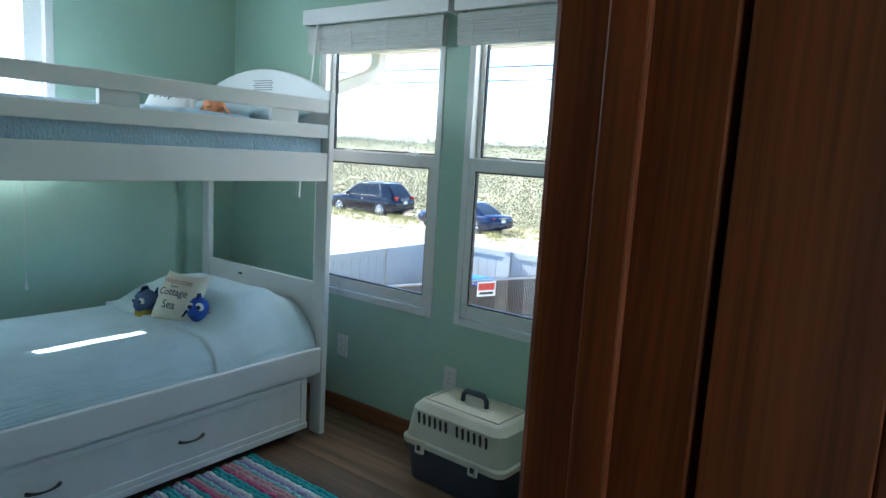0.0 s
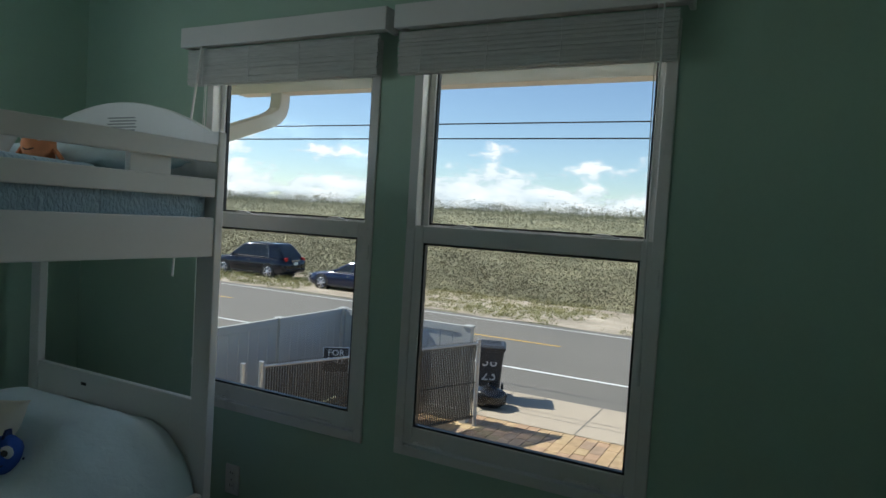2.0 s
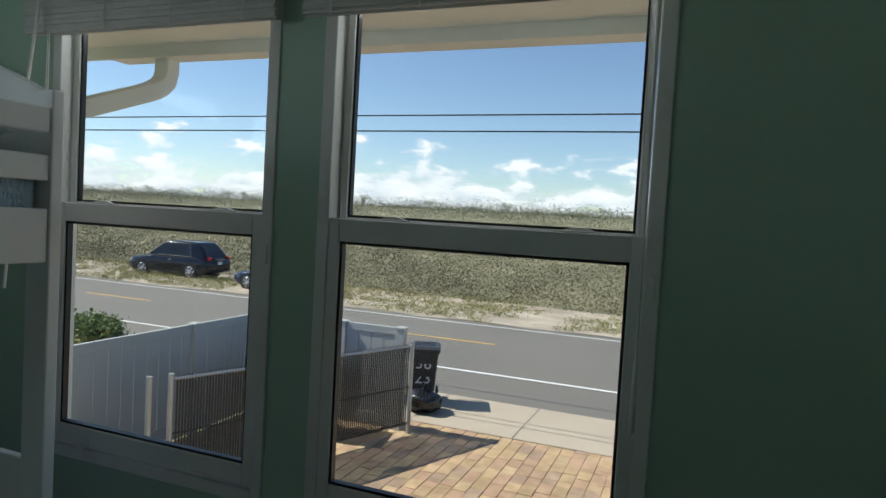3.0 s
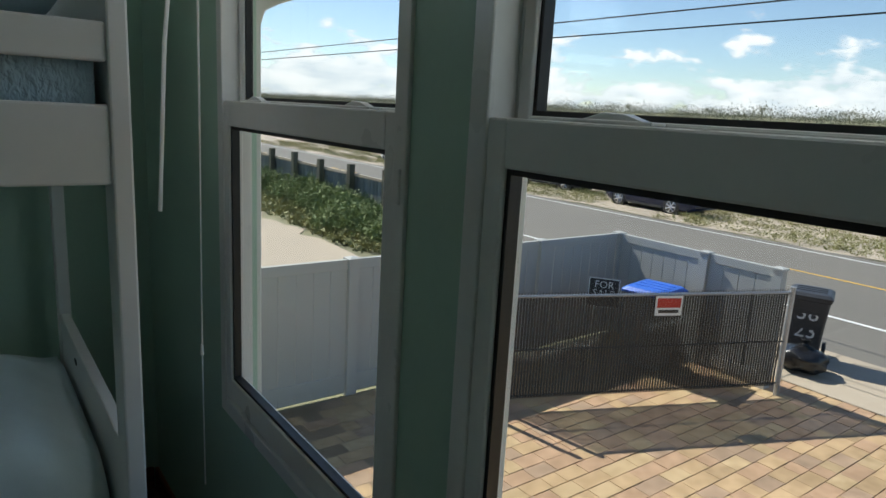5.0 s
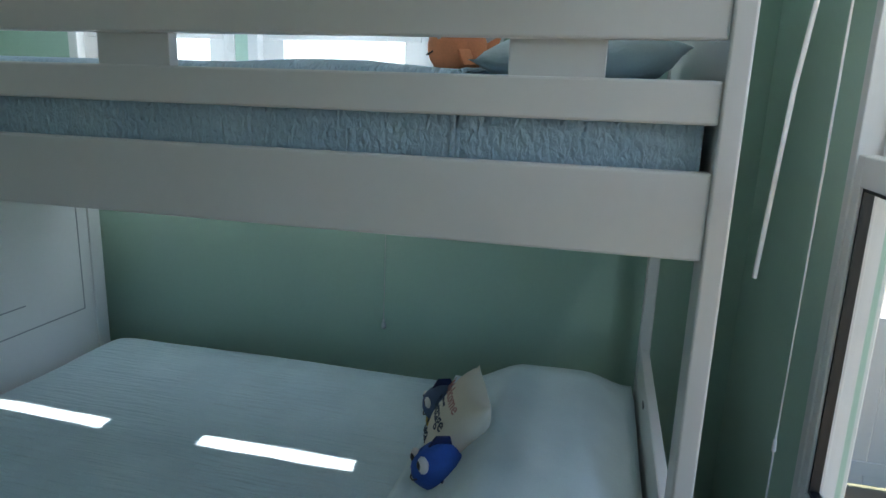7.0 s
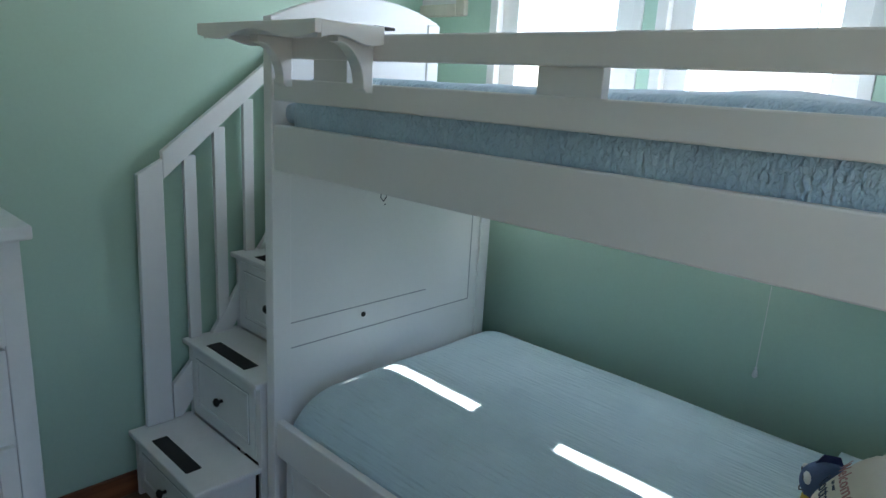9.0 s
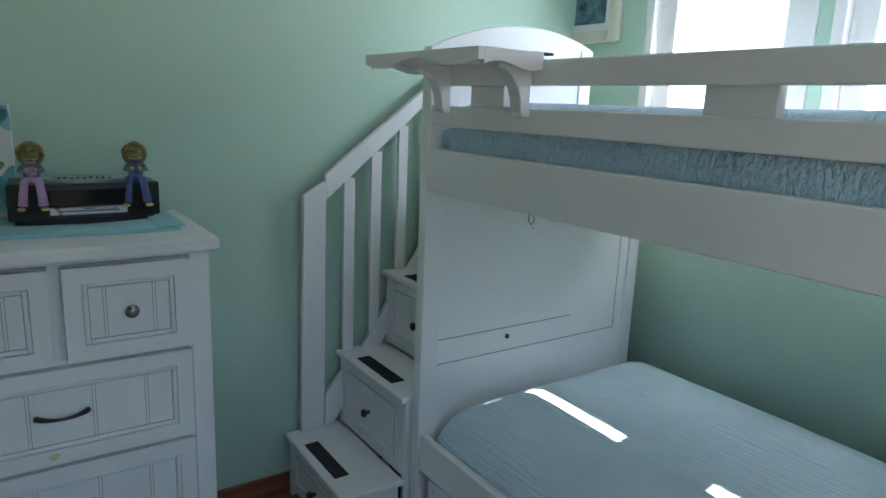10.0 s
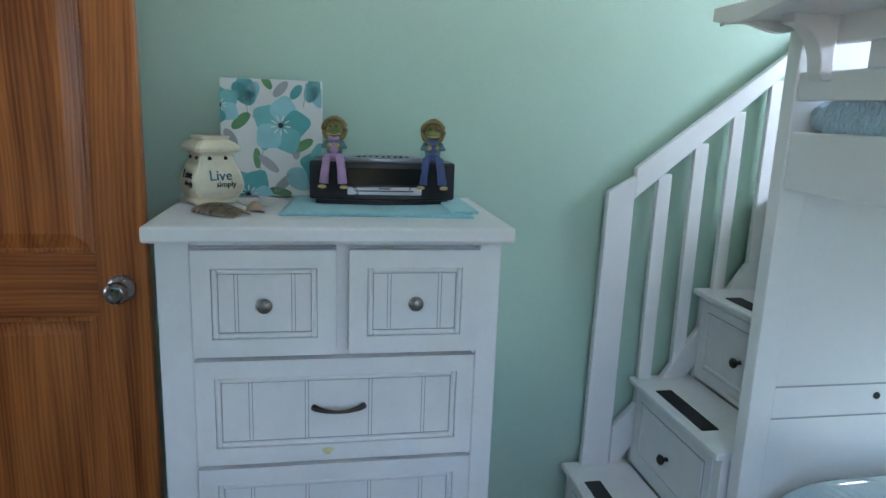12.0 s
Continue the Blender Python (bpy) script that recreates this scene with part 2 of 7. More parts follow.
def ball(c, r, bm=None, sub=2, scale=(1, 1, 1), noise_amt=0.0, freq=3.0, rot=None):
    t = bmesh.new()
    bmesh.ops.create_icosphere(t, subdivisions=sub, radius=1.0)
    m = Matrix.Translation(c) @ (Euler([radians(a) for a in rot]).to_matrix().to_4x4() if rot else Matrix()) @ Matrix.Diagonal((r * scale[0], r * scale[1], r * scale[2], 1))
    for v in t.verts:
        if noise_amt:
            v.co *= 1 + noise_amt * noise.noise(v.co * freq + Vector(c) * 3.1)
    bmesh.ops.transform(t, matrix=m, verts=t.verts)
    return join(bm, t)


def tube(points, r, bm=None, seg=8):
    """A round bar through points, mitred."""
    t = bmesh.new()
    pts = [Vector(p) for p in points]
    rings = []
    for i, p in enumerate(pts):
        d = (pts[min(i + 1, len(pts) - 1)] - pts[max(i - 1, 0)]).normalized()
        q = d.to_track_quat("Z", "Y")
        rr = r[i] if isinstance(r, (list, tuple)) else r
        rings.append([t.verts.new(p + q @ Vector((rr * math.cos(2 * math.pi * k / seg), rr * math.sin(2 * math.pi * k / seg), 0))) for k in range(seg)])
    for a, b in zip(rings, rings[1:]):
        for k in range(seg):
            t.faces.new((a[k], a[(k + 1) % seg], b[(k + 1) % seg], b[k]))
    t.faces.new(rings[0][::-1])
    t.faces.new(rings[-1])
    bmesh.ops.recalc_face_normals(t, faces=t.faces)
    return join(bm, t)


def prism(outline, axis, a, b, bevel=0.0, bm=None):
    """Extrude a closed outline of 2D points along an axis from a to b. axis x: (y, z); y: (x, z); z: (x, y)."""
    t = bmesh.new()
    put = {0: lambda u, v, w: (w, u, v), 1: lambda u, v, w: (u, w, v), 2: lambda u, v, w: (u, v, w)}[axis]
    lo = [t.verts.new(put(u, v, a)) for u, v in outline]
    hi = [t.verts.new(put(u, v, b)) for u, v in outline]
    t.faces.new(lo)
    t.faces.new(hi[::-1])
    n = len(lo)
    for i in range(n):
        t.faces.new((lo[i], hi[i], hi[(i + 1) % n], lo[(i + 1) % n]))
    bmesh.ops.recalc_face_normals(t, faces=t.faces)
    if bevel:
        es = [e for e in t.edges if abs((e.verts[0].co - e.verts[1].co)[axis]) < 1e-6]
        bmesh.ops.bevel(t, geom=es, offset=bevel, segments=2, affect="EDGES", profile=0.5)
    return join(bm, t)


def lathe(profile, at, seg=24, bm=None):
    """Turn (radius, height) pairs about z."""
    t = bmesh.new()
    rings = [[t.verts.new((at[0] + r * math.cos(2 * math.pi * k / seg), at[1] + r * math.sin(2 * math.pi * k / seg), at[2] + z)) for k in range(seg)] for r, z in profile]
    for a, b in zip(rings, rings[1:]):
        for k in range(seg):
            t.faces.new((a[k], a[(k + 1) % seg], b[(k + 1) % seg], b[k]))
    t.faces.new(rings[0][::-1])
    t.faces.new(rings[-1])
    bmesh.ops.recalc_face_normals(t, faces=t.faces)
    return join(bm, t)


def ring_frame(x0, x1, z0, z1, w, y0, y1, bm=None, bevel=0.002, axis=1, wb=None, wt=None):
    """A rectangular frame with members of width w; axis 1 lies in x-z, axis 0 in y-z."""
    wb, wt = w if wb is None else wb, w if wt is None else wt
    for b in ((x0, x0 + w, y0, y1, z0, z1), (x1 - w, x1, y0, y1, z0, z1), (x0 + w, x1 - w, y0, y1, z0, z0 + wb), (x0 + w, x1 - w, y0, y1, z1 - wt, z1)):
        bm = box((b[2], b[3], b[0], b[1], b[4], b[5]) if axis == 0 else b, bevel, bm)
    return bm


def text_bm(words, size, extrude=0.0005):
    cu = bpy.data.curves.new("words", "FONT")
    cu.body, cu.size, cu.extrude, cu.align_x, cu.align_y = words, size, extrude, "CENTER", "CENTER"
    cu.resolution_u = 2
    ob = bpy.data.objects.new("words", cu)
    scene.collection.objects.link(ob)
    me = bpy.data.meshes.new_from_object(ob.evaluated_get(bpy.context.evaluated_depsgraph_get()))
    bm = bmesh.new()
    bm.from_mesh(me)
    bpy.data.objects.remove(ob)
    bpy.data.meshes.remove(me)
    return bm


def sub_surf(ob, levels=1):
    md = ob.modifiers.new("subsurf", "SUBSURF")
    md.levels = md.render_levels = levels
    return ob


# ---- room: floor, walls, ceiling ----
XW, XE, YS, YN, ZC = -3.27, -0.128, 0.165, 2.95, 2.44
WT = 0.11
WIN = [(-2.515, -1.707), (-1.575, -0.755)]      # north windows, x span
WZ0, WZ1 = 0.625, 1.99
WWIN = [(0.555, 1.235), (1.285, 1.955)]          # west windows, y span
WWZ0, WWZ1 = 1.255, 2.12
DOOR_Y0, DOOR_Y1, DOOR_Z = 0.40, 1.038, 2.05


def wall_boxes(spans_a, z_open, lo, hi):
    """Spans of solid wall round openings along one axis: (a0, a1, z0, z1)."""
    out, a = [], lo
    for (s, e) in spans_a:
        out.append((a, s, 0, ZC))
        out.append((s, e, 0, z_open[0]))
        out.append((s, e, z_open[1], ZC))
        a = e
    out.append((a, hi, 0, ZC))
    return [o for o in out if o[3] - o[2] > 1e-4 and o[1] - o[0] > 1e-4]


def weld(bm):
    bmesh.ops.remove_doubles(bm, verts=bm.verts, dist=1e-5)
    return bm


bm = None
for a0, a1, z0, z1 in wall_boxes(WIN, (WZ0, WZ1), XW, XE):
    bm = box((a0, a1, YN, YN + 0.06, z0, z1), 0, bm)
for a0, a1, z0, z1 in wall_boxes([(a - 0.06, b + 0.06) for a, b in WIN], (WZ0 - 0.06, WZ1 + 0.03), XW, XE):
    bm = box((a0, a1, YN + 0.06, YN + WT, z0, z1), 0, bm)
tagged(part("wall_north", bm, M["wall"], None), "seafoam green painted wall with two windows", "wall", kind="structure")
bm = None
for a0, a1, z0, z1 in wall_boxes(WWIN, (WWZ0, WWZ1), YS - WT, YN + WT):
    bm = box((XW - WT, XW, a0, a1, z0, z1), 0, bm)
tagged(part("wall_west", bm, M["wall"], None), "seafoam green painted wall behind the bunk bed", "wall", kind="structure")
tagged(part("wall_south", box((XW, 1.4, YS - WT, YS, 0, ZC)), M["wall"], None), "seafoam green painted wall behind the dresser", "wall", kind="structure")
bm = box((XE, XE + 0.13, YS, DOOR_Y0, 0, ZC))
bm = box((XE, XE + 0.13, DOOR_Y1 + 0.02, YN + WT, 0, ZC), 0, bm)
bm = box((XE, XE + 0.13, DOOR_Y0, DOOR_Y1 + 0.02, DOOR_Z + 0.02, ZC), 0, bm)
tagged(part("wall_east", bm, M["wall"], None), "seafoam green painted wall with the doorway", "wall", kind="structure")
bm = box((1.4, 1.54, YS - WT, 0.58, 0, ZC))
bm = box((1.4, 1.54, 1.42, 2.2, 0, ZC), 0, bm)
bm = box((1.4, 1.54, 0.58, 1.42, 0, 0.88), 0, bm)
bm = box((1.4, 1.54, 0.58, 1.42, 1.92, ZC), 0, bm)
bm = box((XE + 0.13, 1.4, 2.06, 2.2, 0, ZC), 0, bm)
tagged(part("wall_hall", bm, M["wall"], None), "plain painted walls of the dim hall", "wall", kind="structure")
tagged(part("ceiling", box((XW - WT, 1.54, YS - WT, YN + WT, ZC, ZC + 0.12)), M["ceil"], None), "plain white painted ceiling", "ceiling", kind="structure")
floor = tagged(part("floor", box((XW - WT, 1.54, YS - WT, YN + WT, -0.15, -0.012)), M["dark"], None), "brown wood-look plank floor", "floor", kind="structure")
bb = box((-3.26, XE, YN - 0.014, YN, 0, 0.085), 0.004)
tagged(part("baseboard", bb, M["base_x"], None), "reddish brown stained wooden baseboard", "baseboard", kind="structure")
bb = box((XW, XE, YS, YS + 0.014, 0, 0.085), 0.004)
tagged(part("baseboard", bb, M["base_x"], None), "reddish brown stained wooden baseboard", "baseboard", kind="structure")
bb = box((XW, XW + 0.014, YS + 0.016, YN - 0.016, 0, 0.085), 0.004)
tagged(part("baseboard", bb, M["base_y"], None), "reddish brown stained wooden baseboard", "baseboard", kind="structure")
bb = box((XE - 0.014, XE, DOOR_Y1 + 0.09, YN - 0.016, 0, 0.085), 0.004)
tagged(part("baseboard", bb, M["base_y"], None), "reddish brown stained wooden baseboard", "baseboard", kind="structure")

# ---- windows ----
def north_window(name, x0, x1):
    w = thing(name, ((x0 + x1) / 2, YN, WZ0), "white vinyl single-hung window with black gaskets, shut", "window", kind="structure")
    part("window_frame", ring_frame(x0, x1, WZ0, WZ1, 0.034, YN - 0.006, YN + 0.064, bevel=0.003), M["vinyl"], w)
    # inner stop beads that step the frame back
    part("jamb_track", ring_frame(x0 + 0.034, x1 - 0.034, WZ0 + 0.036, WZ1 - 0.034, 0.004, YN + 0.036, YN + 0.062, bevel=0.001), M["vinyl"], w)
    lx0, lx1, lz0, lz1 = x0 + 0.028, x1 - 0.028, WZ0 + 0.04, 1.388
    low = part("lower_sash", ring_frame(lx0, lx1, lz0, lz1, 0.036, YN - 0.002, YN + 0.032, bevel=0.003, wb=0.058, wt=0.056), M["vinyl"], w)
    gx0, gx1, gz0, gz1 = lx0 + 0.036, lx1 - 0.036, lz0 + 0.058, lz1 - 0.056
    part("gasket", ring_frame(gx0, gx1, gz0, gz1, 0.007, YN + 0.004, YN + 0.022, bevel=0), M["gasket"], low)
    p = part("pane", box((gx0 + 0.004, gx1 - 0.004, YN + 0.013, YN + 0.016, gz0 + 0.004, gz1 - 0.004)), M["glass"], low)
    p.visible_shadow = False
    ux0, ux1, uz0, uz1 = x0 + 0.04, x1 - 0.04, 1.352, WZ1 - 0.03
    up = part("upper_sash", ring_frame(ux0, ux1, uz0, uz1, 0.020, YN + 0.034, YN + 0.060, bevel=0.003, wb=0.04, wt=0.03), M["vinyl"], w)
    part("gasket", ring_frame(ux0 + 0.02, ux1 - 0.02, uz0 + 0.04, uz1 - 0.03, 0.006, YN + 0.040, YN + 0.056, bevel=0), M["gasket"], up)
    p = part("pane", box((ux0 + 0.023, ux1 - 0.023, YN + 0.046, YN + 0.049, uz0 + 0.043, uz1 - 0.033)), M["glass"], up)
    p.visible_shadow = False
    for fx in (0.22, 0.80):
        cx = lx0 + fx * (lx1 - lx0)
        bm = box((cx - 0.055, cx + 0.055, YN + 0.004, YN + 0.026, lz1, lz1 + 0.004), 0.0015)
        bm = prism([(cx - 0.035, lz1 + 0.003), (cx + 0.045, lz1 + 0.003), (cx + 0.02, lz1 + 0.010), (cx - 0.005, lz1 + 0.011)], 1, YN + 0.008, YN + 0.022, 0.001, bm)
        part("sash_lock", bm, M["vinyl"], low, "white plastic sash lock")
    for fx in (0.13, 0.80):
        cx = lx0 + fx * (lx1 - lx0)
        bm = prism([(cx - 0.055, lz0 + 0.006), (cx + 0.055, lz0 + 0.006), (cx + 0.045, lz0 + 0.014), (cx - 0.045, lz0 + 0.014)], 1, YN - 0.016, YN - 0.002, 0.003)
        part("lift_handle", bm, M["vinyl"], low, "small white lift handle")
    part("tilt_latch", box((lx1 + 0.002, lx1 + 0.018, YN - 0.010, YN - 0.004, 1.26, 1.31), 0.002), M["vinyl"], w)
    # outer sill
    part("window_sill", box((x0 - 0.01, x1 + 0.01, YN + 0.062, YN + 0.13, WZ0 - 0.058, WZ0 - 0.03), 0.004), M["vinyl"], w)
    return w


north_window("window_1", *WIN[0])
north_window("window_2", *WIN[1])


def west_window(name, y0, y1):
    w = thing(name, (XW, (y0 + y1) / 2, WWZ0), "white vinyl window above the bunk, shut and bright", "window", kind="structure")
    part("window_frame", ring_frame(y0, y1, WWZ0, WWZ1, 0.04, XW - 0.11, XW + 0.006, bevel=0.003, axis=0), M["vinyl"], w)
    part("sash", ring_frame(y0 + 0.034, y1 - 0.034, WWZ0 + 0.03, WWZ1 - 0.03, 0.085, XW - 0.06, XW - 0.03, bevel=0.003, axis=0), M["vinyl"], w)
    p = part("pane", box((XW - 0.047, XW - 0.044, y0 + 0.06, y1 - 0.06, WWZ0 + 0.055, WWZ1 - 0.055)), M["glass"], w)
    p.visible_shadow = False
    part("meeting_rail", box((XW - 0.062, XW - 0.026, y0 + 0.06, y1 - 0.06, 1.625, 1.66), 0.003), M["vinyl"], w)
    return w


# unseen hall window, added so that light reaches the door jamb
hw = thing("window_5", (1.4, 1.0, 0.88), "unseen white vinyl window added to light the hall", "window", kind="structure")
part("window_frame", ring_frame(0.58, 1.42, 0.88, 1.92, 0.04, 1.39, 1.52, bevel=0.003, axis=0), M["vinyl"], hw)
hp = part("pane", box((1.46, 1.463, 0.615, 1.385, 0.915, 1.885)), M["glass"], hw)
hp.visible_shadow = False
west_window("window_3", *WWIN[0])
west_window("window_4", *WWIN[1])


def shade(x0, x1, vx0, vx1, wand_side):
    s = thing("woven_shade", ((vx0 + vx1) / 2, YN - 0.02, 1.87), "white woven wood shade pulled up under a white valance", "window shade", "woven shades on the window wall")
    bm = box((vx0, vx1, YN - 0.085, YN - 0.068, 2.008, 2.082), 0.003)
    bm = box((vx0, vx0 + 0.016, YN - 0.068, YN - 0.002, 2.008, 2.082), 0.002, bm)
    bm = box((vx1 - 0.016, vx1, YN - 0.068, YN - 0.002, 2.008, 2.082), 0.002, bm)
    part("valance", bm, M["white"], s, "plain white valance board")
    part("headrail", box((vx0 + 0.02, vx1 - 0.02, YN - 0.05, YN - 0.01, 2.02, 2.06), 0.002), M["white"], s)
    rnd = random.Random(int(-x0 * 100))
    # folded stack: slats one over another, each a thin rod strip
    bm = None
    n = 30
    for i in range(n):
        z = 1.872 + 0.128 * i / n
        dy = 0.003 * math.sin(i * 1.9) + rnd.uniform(-0.002, 0.002)
        bm = box((x0 + rnd.uniform(0, 0.004), x1 - rnd.uniform(0, 0.004), YN - 0.058 + dy, YN - 0.050 + dy, z, z + 0.0046), 0, bm)
    part("slats", bm, M["blind"], s, "stacked woven white slats")
    for k, yy in enumerate((YN - 0.045, YN - 0.036, YN - 0.027)):
        part("fold", box((x0 + 0.003, x1 - 0.003, yy, yy + 0.004, 1.866 + 0.004 * k, 1.99), 0.001), M["blind"], s)
    for i in range(4):
        cx = x0 + (x1 - x0) * (0.1 + 0.265 * i)
        part("ladder_string", tube([(cx, YN - 0.066, 2.0), (cx + 0.004, YN - 0.068, 1.93), (cx - 0.002, YN - 0.064, 1.868)], 0.0016, seg=5), M["cord"], s)
    return s


shade(-2.568, -1.688, -2.582, -1.648, -1)
shade(-1.612, -0.752, -1.617, -0.722, 1)
s = thing("shade_wand", (-2.53, 2.80, 1.14), "thin white shade wand hanging beside the bed", "blind wand")
part("rod", tube([(-2.475, 2.875, 2.02), (-2.502, 2.83, 1.5), (-2.512, 2.812, 1.135)], 0.0048, seg=8), M["vinyl"], s)
s = thing("window_pull", (-2.43, 2.9, 0.42), "thin white pull cord with a small tassel", "window pull", "pull cords")
part("cord", tube([(-2.468, 2.895, 2.01), (-2.463, 2.89, 1.4), (-2.466, 2.885, 0.8), (-2.47, 2.887, 0.45)], 0.0018, seg=5), M["cord"], s)
part("cord", tube([(-2.475, 2.895, 2.01), (-2.474, 2.89, 1.1), (-2.468, 2.885, 0.8)], 0.0014, seg=5), M["cord"], s)
part("tassel", lathe([(0.002, 0), (0.005, 0.004), (0.0035, 0.028), (0.0015, 0.03)], (-2.468, 2.885, 0.79), 8), M["cord"], s)
s = thing("window_pull", (-0.79, 2.86, 1.1), "grey-white pull cords hanging before the window", "window pull", "pull cords")
part("cord", tube([(-0.790, 2.868, 2.01), (-0.789, 2.866, 1.6), (-0.786, 2.864, 1.12)], 0.0028, seg=5), M["cord"], s)
part("cord", tube([(-0.806, 2.868, 2.01), (-0.802, 2.866, 1.7), (-0.796, 2.864, 1.36)], 0.0014, seg=5), M["cord"], s)
part("tassel", lathe([(0.002, 0), (0.006, 0.005), (0.0045, 0.14), (0.002, 0.15)], (-0.786, 2.864, 1.0), 8), M["cord"], s)
s = thing("window_pull", (-3.2, 1.8, 0.64), "thin white pull cord with a pale tassel against the wall", "window pull", "pull cords")
part("cord", tube([(-3.245, 1.79, 1.9), (-3.245, 1.80, 1.2), (-3.245, 1.795, 0.68)], 0.0018, seg=5), M["cord"], s)
part("tassel", lathe([(0.002, 0), (0.009, 0.006), (0.007, 0.025), (0.003, 0.03), (0.006, 0.034), (0.002, 0.04)], (-3.245, 1.795, 0.645), 10), M["cord"], s)
for y0, y1 in WWIN:
    s = thing("woven_shade", (XW, (y0 + y1) / 2, 1.98), "white woven wood shade pulled up over the bunk", "window shade", "woven shades on the bunk wall")
    part("valance", box((XW + 0.002, XW + 0.07, y0 - 0.02, y1 + 0.02, 2.12, 2.19), 0.003), M["white"], s)
    bm = None
    for i in range(22):
        bm = box((XW + 0.03 + 0.004 * math.sin(i * 1.7), XW + 0.045, y0 + 0.005, y1 - 0.005, 2.0 + 0.0055 * i, 2.0048 + 0.0055 * i), 0, bm)
    part("slats", bm, M["blind"], s)

# ---- outlets ----
def outlet(x, z):
    o = thing("wall_outlet", (x, YN, z), "white duplex wall outlet", "outlet", "outlets on the window wall")
    part("plate", box((x - 0.036, x + 0.036, YN - 0.007, YN, z - 0.058, z + 0.058), 0.004), M["plate"], o)
    for dz in (0.024, -0.024):
        r = part("receptacle", prism([(x + 0.016 * math.cos(a) * (1 if abs(math.cos(a)) < 0.8 else 0.95), z + dz + 0.017 * math.sin(a)) for a in [k * math.pi / 8 for k in range(16)]], 1, YN - 0.0095, YN - 0.006), M["plate"], o)
        for dx in (-0.006, 0.006):
            part("slot", box((x + dx - 0.001, x + dx + 0.001, YN - 0.0102, YN - 0.009, z + dz - 0.001, z + dz + 0.008)), M["dark"], r)
    part("screw", cyl((x, YN - 0.0085, z), (x, YN - 0.006, z), 0.003, seg=8), M["nickel"], o)


outlet(-2.29, 0.36)
outlet(-1.575, 0.36)

# ---- doorway and doors ----
tr = thing("door_trim", (XE, DOOR_Y1, 0), "reddish brown stained pine door jamb and casing", "door frame", kind="structure")
JX0, JX1 = XE - 0.004, XE + 0.142
part("jamb", box((JX0, JX1, DOOR_Y1, DOOR_Y1 + 0.022, 0, DOOR_Z), 0.003), M["pine_dark"], tr)
part("stop", box((XE + 0.045, XE + 0.08, DOOR_Y1 - 0.011, DOOR_Y1 - 0.0005, 0, DOOR_Z), 0.003), M["pine_dark"], tr)
part("jamb", box((JX0, JX1, DOOR_Y0 - 0.0, DOOR_Y0 + 0.02, 0, DOOR_Z), 0.003), M["pine_dark"], tr)
part("head", box((JX0, JX1, DOOR_Y0, DOOR_Y1 + 0.022, DOOR_Z, DOOR_Z + 0.02), 0.003), M["pine_dark_h"], tr)
for sx, y0 in ((XE - 0.010, DOOR_Y1 + 0.006),):
    bm = box((sx, XE - 0.001, y0, y0 + 0.07, 0, DOOR_Z + 0.08), 0.004)
    bm = box((sx - 0.004, sx + 0.002, y0 + 0.04, y0 + 0.066, 0, DOOR_Z + 0.076), 0.003, bm)
    part("casing", bm, M["pine_dark"], tr)


# unseen filler pieces, added behind the hinge gap to keep it dark
part("hall_casing", box((JX1 - 0.001, JX1 + 0.075, DOOR_Y1 + 0.045, DOOR_Y1 + 0.075, 0, DOOR_Z + 0.07), 0.003), M["pine_dark"], tr)
part("jamb_back", box((JX1 - 0.03, JX1 - 0.001, DOOR_Y1 + 0.022, DOOR_Y1 + 0.075, 0, DOOR_Z + 0.02), 0.001), M["pine_dark"], tr)


